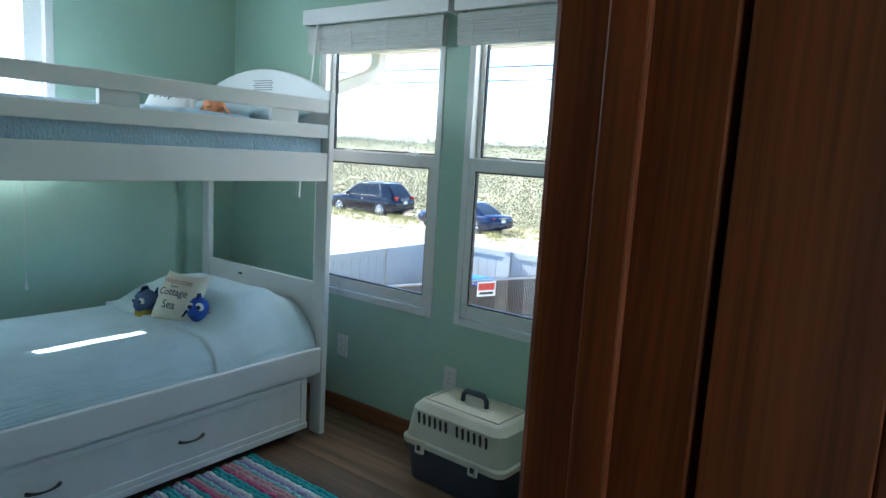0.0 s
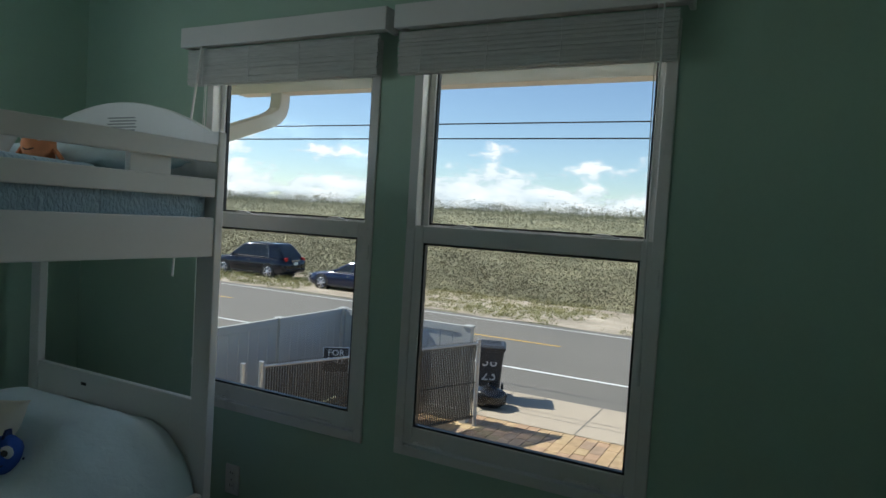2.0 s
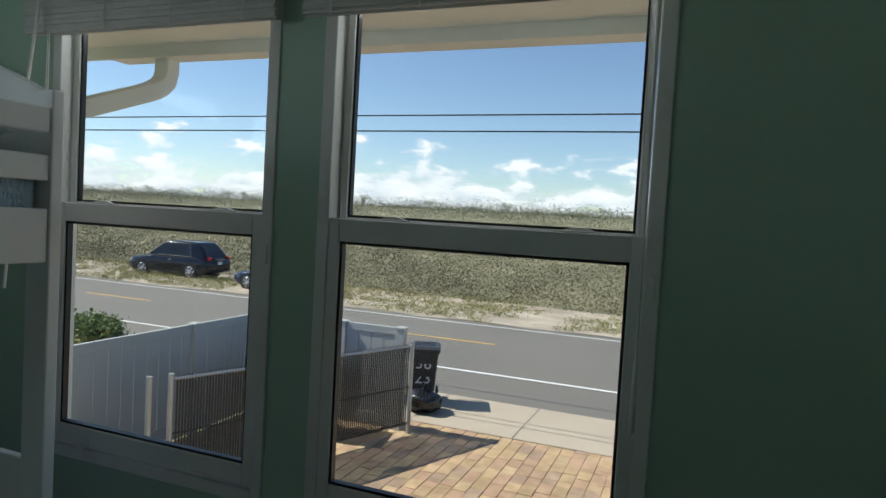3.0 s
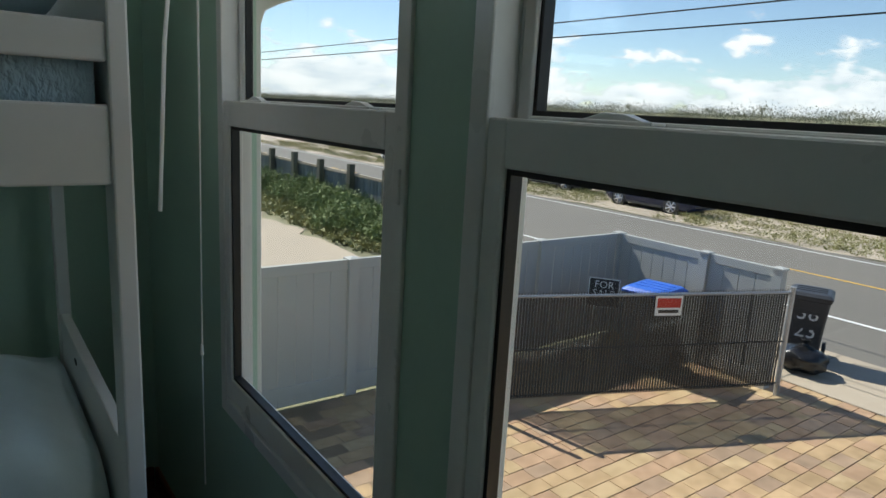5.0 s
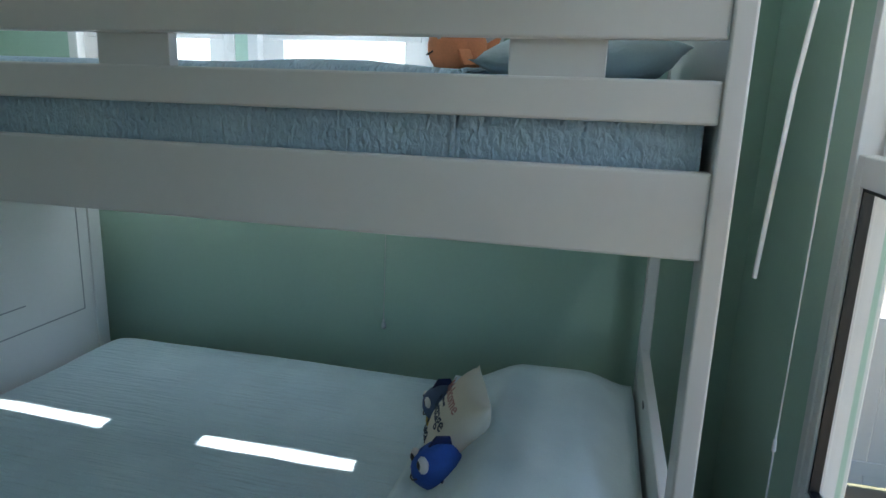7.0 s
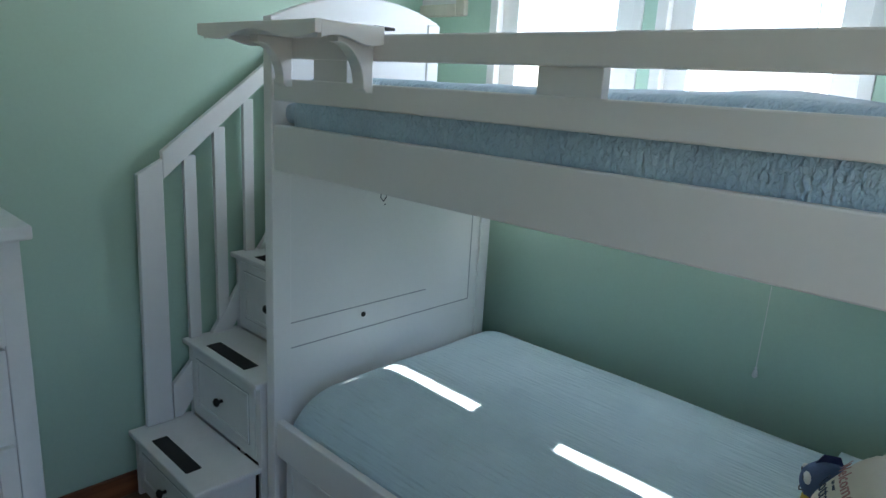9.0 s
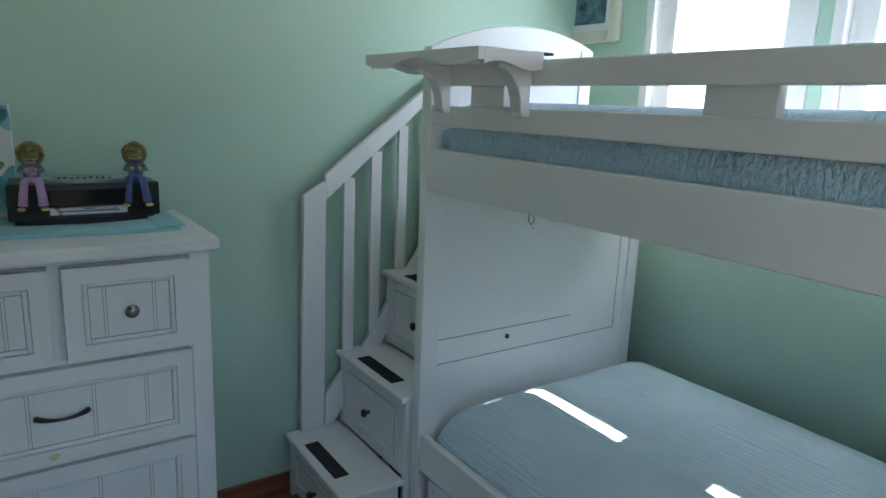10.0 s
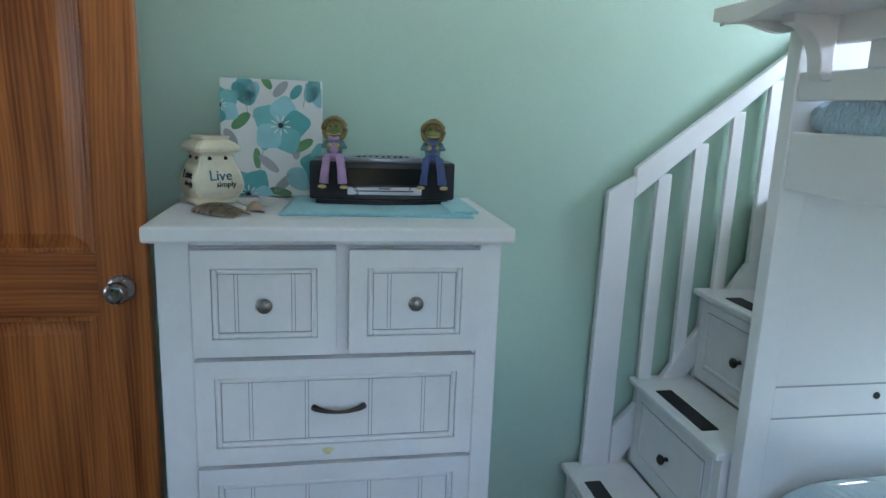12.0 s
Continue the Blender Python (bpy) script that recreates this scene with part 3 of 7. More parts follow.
def panel_door(name, width, height, label, knob_at, rails, up="pine", level="pine_h"):
    """A stile-and-rail door along local +x from its hinge, faces at y = -0.018 and +0.018."""
    d = thing(name, (0, 0, 0), label, "door", kind="structure", rot=(0, 0, 0.001))
    st, th = 0.112, 0.018
    part("stile", box((0, st, -th, th, 0.008, height), 0.002), M[up], d)
    part("stile", box((width - st, width, -th, th, 0.008, height), 0.002), M[up], d)
    for z0, z1 in rails:
        part("rail", box((st, width - st, -th, th, z0, z1), 0.002), M[level], d)
    for (a, b) in zip(rails, rails[1:]):
        z0, z1 = a[1], b[0]
        bm = box((st, width - st, -0.006, 0.006, z0, z1))
        for s in (-1, 1):
            t = bmesh.new()
            o = [(st + 0.012, z0 + 0.012), (width - st - 0.012, z0 + 0.012), (width - st - 0.012, z1 - 0.012), (st + 0.012, z1 - 0.012)]
            i = [(st + 0.045, z0 + 0.045), (width - st - 0.045, z0 + 0.045), (width - st - 0.045, z1 - 0.045), (st + 0.045, z1 - 0.045)]
            vo = [t.verts.new((x, s * 0.0062, z)) for x, z in o]
            vi = [t.verts.new((x, s * 0.0145, z)) for x, z in i]
            t.faces.new(vi)
            for k in range(4):
                t.faces.new((vo[k], vo[(k + 1) % 4], vi[(k + 1) % 4], vi[k]))
            bmesh.ops.recalc_face_normals(t, faces=t.faces)
            bm = join(bm, t)
        pn = part("panel", bm, M[up], d)
        bm = None
        for s in (-1, 1):
            y0, y1 = (0.007, 0.0165) if s > 0 else (-0.0165, -0.007)
            bm = ring_frame(st, width - st, z0, z1, 0.011, y0, y1, bm, 0.003)
        part("moulding", bm, M[up], pn)
    if knob_at:
        kx, kz = knob_at
        for s in (1, -1):
            prof = [(0.033, 0), (0.033, 0.004), (0.028, 0.010), (0.013, 0.014), (0.012, 0.026), (0.020, 0.032), (0.027, 0.042), (0.027, 0.052), (0.022, 0.060), (0.010, 0.063), (0.009, 0.061)]
            bm = lathe(prof, (0, 0, 0), 28)
            bmesh.ops.transform(bm, matrix=Matrix.Translation((kx, s * th, kz)) @ Matrix.Rotation(radians(-90 * s), 4, "X"), verts=bm.verts)
            k = part("knob", bm, M["nickel"], d, "round satin nickel door knob", True)
            bm = cyl((kx, s * (th + 0.061), kz), (kx, s * (th + 0.0655), kz), 0.006, seg=12)
            part("lock_button", bm, M["nickel"], k)
    return d


# entry leaf, open into the room, parallel to the dresser wall
d1 = panel_door("door_1", 0.535, 2.03, "open honey-brown stained pine panel door with a satin knob", (0.476, 0.945), [(0.008, 0.24), (0.875, 1.03), (1.92, 2.03)])
d1.matrix_basis = pose(-0.16, 0.438, 0.004, 0, 0, 180)
# second leaf, opened out into the dim hall
d2 = panel_door("door_2", 0.72, 2.03, "dark reddish stained pine panel door open in the hall", None, [(0.008, 0.24), (0.86, 1.0), (1.66, 1.74), (1.92, 2.03)], "pine_dark", "pine_dark_h")
d2.matrix_basis = pose(JX1 + 0.006, DOOR_Y1 + 0.018, 0.004, 0, 0, 3)

# ---- bunk bed ----
BX0, BX1 = -3.135, -2.135          # back and front faces
SY, NY = 0.70, 2.686                 # outer faces of the two ends
bed = thing("bunk_bed", (-2.63, 1.7, 0), "white lacquered wooden twin bunk bed with guard rails", "bunk bed")


def arch(x0, x1, zb, zl, zm, zr, n=14):
    """Outline (x, z) of a board with a bowed top."""
    pts = [(x0, zb), (x1, zb)]
    for i in range(n + 1):
        u = i / n
        x = x1 + (x0 - x1) * u
        z = zr + (zl - zr) * u + (zm - (zl + zr) / 2) * 4 * u * (1 - u)
        pts.append((x, z))
    return pts


# south end: solid board, headboard arch over the front part
se_ = part("end_panel", box((BX0 + 0.05, BX1 - 0.05, SY + 0.004, SY + 0.034, 0.06, 1.30), 0.002), M["white"], bed)
for a, b in (((BX1 - 0.06, BX1 + 0.004), 1.665), ((BX0, BX0 + 0.055), 1.30)):
    part("post", box((a[0], a[1], SY, SY + 0.042, 0.0, b), 0.003), M["white"], bed)
part("upper_end_board", prism(arch(-2.785, BX1 + 0.002, 1.255, 1.705, 1.752, 1.662), 1, SY + 0.006, SY + 0.036, 0.004), M["white"], bed)
part("end_stile", box((-2.79, -2.735, SY + 0.002, SY + 0.041, 1.255, 1.70), 0.004), M["white"], bed)
# lines of the inlaid panel on the inner face
for b in ((-2.79, -2.178, 0.753, 0.757), (-3.03, -2.184, 0.669, 0.673), (-2.182, -2.178, 0.669, 0.757)):
    part("inlay_groove", box((b[0], b[1], SY + 0.033, SY + 0.0352, b[2], b[3])), M["groove"], se_)
part("inlay_groove", box((-3.035, -3.031, SY + 0.033, SY + 0.0352, 0.669, 1.24)), M["groove"], se_)
part("bolt", cyl((-2.49, SY + 0.030, 0.722), (-2.49, SY + 0.0375, 0.722), 0.009, seg=14), M["pewter"], se_, "small dark bolt head")
# pen scribbles on the inner face
ink = mat("dark_ink", (0.02, 0.03, 0.06), 0.6, 0, 0.1, 30, 100, 0)
ink2 = mat("orange_ink", (0.45, 0.12, 0.02), 0.6, 0, 0.1, 30, 100, 0)
sy = SY + 0.0356
part("scribble", tube([(-2.545, sy, 1.21), (-2.555, sy, 1.16), (-2.552, sy, 1.125), (-2.565, sy, 1.112), (-2.578, sy, 1.125), (-2.575, sy, 1.14)], 0.0016, seg=5), ink, se_)
part("scribble", tube([(-2.68, sy, 1.21), (-2.674, sy, 1.16), (-2.684, sy, 1.115)], 0.0014, seg=5), ink2, se_)
part("scribble", ball((-2.572, sy, 1.10), 0.003, sub=1), ink, se_)

# north end: two posts, low panel, arched headboard
for a in ((BX1 - 0.075, BX1 + 0.004), (BX0, BX0 + 0.06)):
    part("post", box((a[0], a[1], NY - 0.032, NY, 0.0, 1.655 if a[0] > -2.5 else 1.64), 0.004), M["white"], bed)
part("low_end_panel", box((BX0 + 0.06, BX1 - 0.075, NY - 0.029, NY - 0.004, 0.24, 0.752), 0.004), M["white"], bed)
hb = part("headboard", prism(arch(BX0 + 0.02, BX1 - 0.01, 1.255, 1.655, 1.765, 1.640), 1, NY - 0.029, NY - 0.004, 0.004), M["white"], bed)
part("bolt", box((-2.80, -2.77, NY - 0.0315, NY - 0.028, 0.70, 0.712), 0.002), M["pewter"], bed)
greyink = mat("grey_label_print", (0.25, 0.27, 0.27), 0.6, 0, 0.1, 30, 100, 0)
for i in range(5):
    o = 0.012 * (i % 2)
    part("label_line", box((-2.70 + o, -2.55 + o * 0.5, NY - 0.0305, NY - 0.0285, 1.705 - 0.011 * i, 1.709 - 0.011 * i)), greyink, hb, "row of small grey print")

# upper side boards and guard rails
FX = BX1 - 0.024
part("side_board", box((FX - 0.004, FX + 0.022, SY + 0.042, NY - 0.032, 1.243, 1.372), 0.004), M["white"], bed)
part("guard_rail", box((FX - 0.004, FX + 0.022, SY + 0.042, NY - 0.032, 1.438, 1.499), 0.004), M["white"], bed)
part("guard_rail", box((FX - 0.004, FX + 0.022, SY + 0.042, NY - 0.032, 1.552, 1.612), 0.004), M["white"], bed)
for y in (2.352, 1.630, 0.90):
    part("spacer_block", box((FX - 0.026, FX - 0.002, y, y + 0.143, 1.495, 1.556), 0.002), M["white"], bed)
part("back_board", box((BX0 + 0.002, BX0 + 0.026, SY + 0.042, NY - 0.032, 1.240, 1.372), 0.004), M["white"], bed)
part("back_rail", box((BX0 + 0.002, BX0 + 0.026, SY + 0.042, NY - 0.032, 1.43, 1.49), 0.004), M["white"], bed)
part("bunk_base", box((BX0 + 0.028, FX - 0.006, SY + 0.044, NY - 0.034, 1.262, 1.278), 0.002), M["white"], bed)
# lower side board
part("side_board", box((FX - 0.004, FX + 0.022, SY + 0.046, NY - 0.034, 0.318, 0.442), 0.004), M["white"], bed)
part("back_board", box((BX0 + 0.002, BX0 + 0.026, SY + 0.046, NY - 0.034, 0.318, 0.442), 0.004), M["white"], bed)
part("lower_base", box((BX0 + 0.028, FX - 0.006, SY + 0.044, NY - 0.034, 0.30, 0.316), 0.002), M["white"], bed)

# trundle drawer under the bed
tru = thing("trundle_drawer", (-2.6, 1.68, 0.03), "white trundle drawer with two dark curved pulls under the bunk", "drawer")
part("box", box((-3.05, FX - 0.012, 0.79, 2.57, 0.06, 0.30), 0.003), M["white_worn"], tru)
part("front", box((FX - 0.012, FX + 0.006, 0.775, 2.585, 0.075, 0.312), 0.004), M["white_worn"], tru)
part("front_border", ring_frame(0.785, 2.575, 0.082, 0.305, 0.03, FX + 0.004, FX + 0.012, None, 0.003, axis=0), M["white_worn"], tru)
part("foot_strip", box((FX - 0.010, FX + 0.016, 0.775, 2.585, 0.055, 0.085), 0.004), M["white_worn"], tru)
for y in (0.85, 1.7, 2.5):
    part("caster", cyl((-2.25, y, 0.026), (-2.22, y, 0.026), 0.026, seg=14), M["dark"], tru)


def pull(parent, cx, cy, cz, axis, w=0.11):
    """Curved bar pull with flattened ends; axis 0 along x proud in +y, axis 1 along y proud in +x."""
    pts, rad = [], []
    for i in range(13):
        u = i / 12
        a = (u - 0.5) * w
        out = 0.004 + 0.020 * math.sin(math.pi * u) ** 0.6
        z = cz - 0.004 * math.sin(math.pi * u)
        pts.append((cx + a, cy + out, z) if axis == 0 else (cx + out, cy + a, z))
        rad.append(0.0075 - 0.0035 * math.sin(math.pi * u))
    part("handle", tube(pts, rad, seg=8), M["pewter"], parent, "dark curved metal pull", True)


pull(tru, FX + 0.007, 1.415, 0.20, 1)
pull(tru, FX + 0.007, 1.97, 0.20, 1)

# shelf hooked on the guard rail
sh = thing("bunk_shelf", (-2.06, 0.95, 1.6), "white clip-on bunk shelf with scalloped edge on brackets", "shelf")
part("board", box((FX + 0.024, -1.955, 0.705, 1.215, 1.606, 1.622), 0.003), M["white"], sh)
n = 24
wav = lambda u: 0.012 * (1 + math.cos(2 * math.pi * (u * 1.5 + 0.25))) * 0.9
out = [(0.70 + 0.52 * i / n, 1.588 + wav(i / n)) for i in range(n + 1)] + [(1.22, 1.626), (0.70, 1.626)]
part("front_apron", prism(out, 0, -1.957, -1.940, 0.002), M["white"], sh)
for y in (0.70, 1.203):
    out = [(-1.957 - 0.173 * i / 12, 1.590 + 0.008 * math.sin(i * 0.5)) for i in range(13)] + [(-2.13, 1.626), (-1.957, 1.626)]
    part("side_apron", prism(out, 1, y, y + 0.016, 0.002), M["white"], sh)
for y in (0.80, 1.135):
    out = [(FX + 0.024, 1.606), (FX + 0.024, 1.478), (FX + 0.044, 1.478)]
    for i in range(9):
        a = i / 8 * math.pi / 2
        out.append((FX + 0.052 + 0.075 * (1 - math.cos(a)), 1.488 + 0.100 * math.sin(a)))
    out.append((FX + 0.128, 1.606))
    part("bracket", prism(out, 1, y, y + 0.042, 0.003), M["white"], sh)
for y in (0.79, 1.15):
    part("hook", box((FX - 0.02, FX + 0.04, y, y + 0.05, 1.6225, 1.629), 0.002), M["dark"], sh, "black shelf hook")

# ---- bedding ----
def smooth01(u):
    u = max(0.0, min(1.0, u))
    return u * u * (3 - 2 * u)


def sheet_mesh(x0, x1, y0, y1, height, z_low, nx=44, ny=80):
    """A draped cover: a height field with its sides carried down."""
    t = bmesh.new()
    g = [[t.verts.new((x0 + (x1 - x0) * i / nx, y0 + (y1 - y0) * j / ny, height(x0 + (x1 - x0) * i / nx, y0 + (y1 - y0) * j / ny))) for j in range(ny + 1)] for i in range(nx + 1)]
    for i in range(nx):
        for j in range(ny):
            t.faces.new((g[i][j], g[i + 1][j], g[i + 1][j + 1], g[i][j + 1]))
    rim = [g[i][0] for i in range(nx)] + [g[nx][j] for j in range(ny)] + [g[i][ny] for i in range(nx, 0, -1)] + [g[0][j] for j in range(ny, 0, -1)]
    low = [t.verts.new((v.co.x, v.co.y, z_low)) for v in rim]
    for k in range(len(rim)):
        k2 = (k + 1) % len(rim)
        t.faces.new((rim[k], low[k], low[k2], rim[k2]))
    t.faces.new(low)
    bmesh.ops.recalc_face_normals(t, faces=t.faces)
    return t


QX0, QX1 = -3.10, FX - 0.008


def roll(d, r, drop):
    return -drop * (1 - math.sqrt(max(0.0, 1 - (1 - min(1, d / r)) ** 2)))


def low_quilt(x, y):
    z = 0.568 + 0.006 * noise.noise(Vector((x * 3, y * 2.2, 0))) + 0.0025 * noise.noise(Vector((x * 9, y * 7, 3)))
    z += roll(QX1 - x, 0.17, 0.14) + roll(y - 0.76, 0.15, 0.10)
    z += roll(x - QX0, 0.05, 0.05)
    return z


qt = thing("bed_quilt", (-2.63, 1.4, 0.32), "pale blue ribbed cotton quilt spread over the lower mattress", "quilt")
part("cover", sheet_mesh(QX0, QX1, 0.752, 2.12, low_quilt, 0.33), M["quilt_top"], qt, "", True)
part("hem", tube([(QX0 + (QX1 - QX0) * k / 24, 2.121, low_quilt(QX0 + (QX1 - QX0) * k / 24, 2.12)) for k in range(1, 25)] + [(QX1 + 0.001, 2.121, 0.40)], 0.0045, seg=7), M["quilt_top"], qt, "stitched pale blue binding", True)


def low_pillow(x, y):
    b = smooth01((y - 2.13) / 0.19) * (1 - 0.45 * smooth01((y - 2.50) / 0.13))
    side = smooth01((QX1 + 0.02 - x) / 0.26) * (0.55 + 0.45 * smooth01((x - QX0) / 0.2))
    z = 0.575 + 0.130 * b * side + 0.010 * noise.noise(Vector((x * 4, y * 4, 5)))
    return z + roll(QX1 - x, 0.16, 0.13)


pl = thing("pillow", (-2.63, 2.35, 0.32), "plump pillow tucked under a pale blue quilted sham", "pillow", "pillows on the lower bunk")
part("sham", sheet_mesh(QX0, QX1 + 0.004, 2.095, 2.645, low_pillow, 0.33, 44, 44), M["sheet"], pl, "", True)

# upper mattress with two covers
def up_quilt(x, y):
    z = 1.512 + 0.010 * noise.noise(Vector((x * 5, y * 4, 9))) + 0.010 * noise.noise(Vector((x * 2, y * 1.7, 2)))
    z += 0.022 * math.exp(-((y - 1.95) / 0.2) ** 2 - ((x + 2.6) / 0.35) ** 2)
    return z + roll(QX1 - x, 0.07, 0.07) + roll(y - 0.79, 0.06, 0.06) + roll(x - QX0, 0.05, 0.05)


uq = thing("bed_quilt", (-2.63, 1.5, 1.28), "sky blue crinkled quilt over the upper mattress", "quilt")
part("cover", sheet_mesh(QX0 + 0.03, QX1, 0.80, 2.268, up_quilt, 1.28), M["quilt_up"], uq, "", True)
part("hem", tube([(QX0 + 0.03 + (QX1 - QX0 - 0.03) * k / 20, 2.269, up_quilt(QX0 + 0.03 + (QX1 - QX0 - 0.03) * k / 20, 2.268)) for k in range(1, 21)] + [(QX1 + 0.001, 2.269, 1.33)], 0.0045, seg=7), M["quilt_up"], uq, "stitched blue binding", True)
uq2 = thing("bed_quilt", (-2.63, 2.5, 1.28), "sky blue crinkled quilt end under the upper pillow", "quilt")
part("cover", sheet_mesh(QX0 + 0.03, QX1 - 0.002, 2.276, 2.64, lambda x, y: 1.50 + roll(QX1 - x, 0.07, 0.07) + 0.006 * noise.noise(Vector((x * 6, y * 6, 1))), 1.28, 30, 24), M["quilt_up"], uq2, "", True)
part("hem", tube([(QX1 - 0.001, 2.277, 1.33), (QX1 - 0.001, 2.277, 1.40), (QX1 - 0.02, 2.277, 1.478), (QX1 - 0.08, 2.277, 1.502)], 0.004, seg=7), M["quilt_up"], uq2, "stitched blue binding", True)
fq = thing("folded_sheet", (-2.25, 0.78, 1.33), "rolled edge of a blue sheet at the mattress end", "sheet")
bm = tube([(-2.60, 0.785, 1.41), (-2.40, 0.78, 1.405), (-2.20, 0.776, 1.405), (-2.172, 0.775, 1.404)], [0.03, 0.033, 0.034, 0.026], seg=14)
part("roll", bm, M["quilt_up"], fq, "", True)


def cushion(name, w, h, t, material, label, category, m, group="", pinch=0.10):
    c = thing(name, (0, 0, 0), label, category, group, rot=(0, 0, 0.001))
    n = 20
    b = bmesh.new()
    sides = []
    for s in (-1, 1):
        g = []
        for i in range(n + 1):
            row = []
            for j in range(n + 1):
                u, v = 2 * i / n - 1, 2 * j / n - 1
                f = max(0.0, (1 - abs(u) ** 2.6)) ** 0.55 * max(0.0, (1 - abs(v) ** 2.6)) ** 0.55
                sx = 1 - pinch * (1 - abs(v) ** 2) * (abs(u) ** 3)
                sz = 1 - pinch * (1 - abs(u) ** 2) * (abs(v) ** 3)
                row.append(b.verts.new((u * w / 2 * sx, s * t / 2 * f * (1 + 0.12 * noise.noise(Vector((u * 2, v * 2, s + w * 9)))), v * h / 2 * sz)))
            g.append(row)
        for i in range(n):
            for j in range(n):
                q = (g[i][j], g[i + 1][j], g[i + 1][j + 1], g[i][j + 1])
                b.faces.new(q if s < 0 else q[::-1])
    bmesh.ops.remove_doubles(b, verts=b.verts, dist=1e-5)
    part("cover", b, material, c, "", True)
    c.matrix_basis = m
    return c


canvas_cloth = mat("natural_cotton", (0.72, 0.68, 0.56), 0.9, 0, 0.06, 8, 500, 0.3, 0.001)
cm = pose(-2.615, 2.205, 0.664, -30, 0, 16)
cs = cushion("throw_cushion", 0.25, 0.25, 0.115, canvas_cloth, "small natural cotton cushion with cottage lettering, leaning on the pillow", "cushion", cm)
print_ink = mat("dark_blue_print", (0.03, 0.05, 0.09), 0.8, 0, 0.1, 30, 200, 0)
pink_ink = mat("faded_red_print", (0.45, 0.22, 0.2), 0.8, 0, 0.1, 30, 200, 0)
for words, size, z, mm in (("Welcome", 0.042, 0.062, pink_ink), ("to our", 0.016, 0.036, print_ink), ("Cottage", 0.05, 0.008, print_ink), ("Sea", 0.055, -0.052, print_ink)):
    b = text_bm(words, size, 0.0006)
    bmesh.ops.transform(b, matrix=Matrix.Translation((0, -0.0585, z)) @ Matrix.Rotation(radians(90), 4, "X"), verts=b.verts)
    for v in b.verts:
        f = max(0.0, (1 - abs(v.co.x / 0.125) ** 2.6)) ** 0.55 * max(0.0, (1 - abs(v.co.z / 0.125) ** 2.6)) ** 0.55
        v.co.y += 0.0575 * (1 - f) * 0.9 - 0.004
    part("lettering", b, mm, cs, "cottage words in script print")


def plush_fish(label, m, body_mat, fin_mat, r, eye_r, group=""):
    f = thing("plush_fish", (0, 0, 0), label, "plush toy", group, rot=(0, 0, 0.001))
    part("body", ball((0, 0, 0), r, None, 3, (1.0, 0.72, 0.92), 0.05), body_mat, f, "", True)
    for s in (-1, 1):
        e = part("eye", ball((0.72 * r, s * 0.33 * r, 0.33 * r), eye_r, None, 2, (0.6, 1, 1)), eye_white, f, "", True)
        part("pupil", ball((0.72 * r + eye_r * 0.42, s * 0.31 * r, 0.33 * r), eye_r * 0.55, None, 2, (0.45, 1, 1)), M["dark"], e, "", True)
        b = prism([(-0.2 * r, -0.1 * r), (0.2 * r, -0.15 * r), (0.05 * r, -0.75 * r), (-0.35 * r, -0.7 * r)], 1, -0.05 * r, 0.05 * r, 0.02 * r)
        bmesh.ops.transform(b, matrix=Matrix.Translation((0, s * 0.74 * r, 0)) @ Matrix.Rotation(radians(35 * s), 4, "X"), verts=b.verts)
        part("fin", b, fin_mat, f)
    part("top_fin", prism([(-0.6 * r, 0.6 * r), (-0.45 * r, 1.12 * r), (0.1 * r, 1.2 * r), (0.45 * r, 0.78 * r)], 1, -0.06 * r, 0.06 * r, 0.02 * r), fin_mat, f)
    part("tail", prism([(-0.85 * r, -0.1 * r), (-1.5 * r, -0.5 * r), (-1.35 * r, 0.05 * r), (-1.5 * r, 0.6 * r), (-0.85 * r, 0.15 * r)], 1, -0.06 * r, 0.06 * r, 0.02 * r), fin_mat, f)
    part("mouth", tube([(0.86 * r, -0.28 * r, -0.22 * r), (0.99 * r, -0.1 * r, -0.33 * r), (1.0 * r, 0.1 * r, -0.33 * r), (0.88 * r, 0.28 * r, -0.22 * r)], 0.03 * r, seg=5), M["dark"], f)
    f.matrix_basis = m
    return f


eye_white = mat("toy_eye_white", (0.8, 0.78, 0.74), 0.3, 0, 0.02, 30, 100, 0)
blue_plush = mat("royal_blue_plush", (0.03, 0.10, 0.42), 0.9, 0, 0.25, 20, 260, 0.7, 0.003)
navy_plush = mat("navy_plush", (0.012, 0.022, 0.09), 0.9, 0, 0.25, 20, 260, 0.7, 0.003)
orange_plush = mat("coral_orange_plush", (0.88, 0.34, 0.16), 0.9, 0, 0.15, 20, 260, 0.6, 0.003)
yellow_plush = mat("mustard_plush", (0.55, 0.42, 0.06), 0.9, 0, 0.15, 20, 260, 0.6, 0.003)
grey_plush = mat("slate_blue_plush", (0.10, 0.15, 0.27), 0.9, 0, 0.2, 20, 260, 0.6, 0.003)
plush_fish("round royal blue plush fish with big eyes", pose(-2.455, 2.195, 0.642, 0, -2, -52), blue_plush, navy_plush, 0.062, 0.020)
tp = plush_fish("floppy slate blue and mustard plush toy on its side", pose(-2.79, 2.13, 0.628, 0, 10, -70), grey_plush, navy_plush, 0.062, 0.016)
bmx = ball((0.02, 0.0, -0.05), 0.05, None, 2, (0.8, 0.8, 1.0), 0.1)
part("belly", bmx, yellow_plush, tp, "mustard yellow belly", True)
plush_fish("coral orange plush fish lying by the upper pillow", pose(-2.385, 2.222, 1.552, 0, -4, -62), orange_plush, orange_plush, 0.056, 0.012)
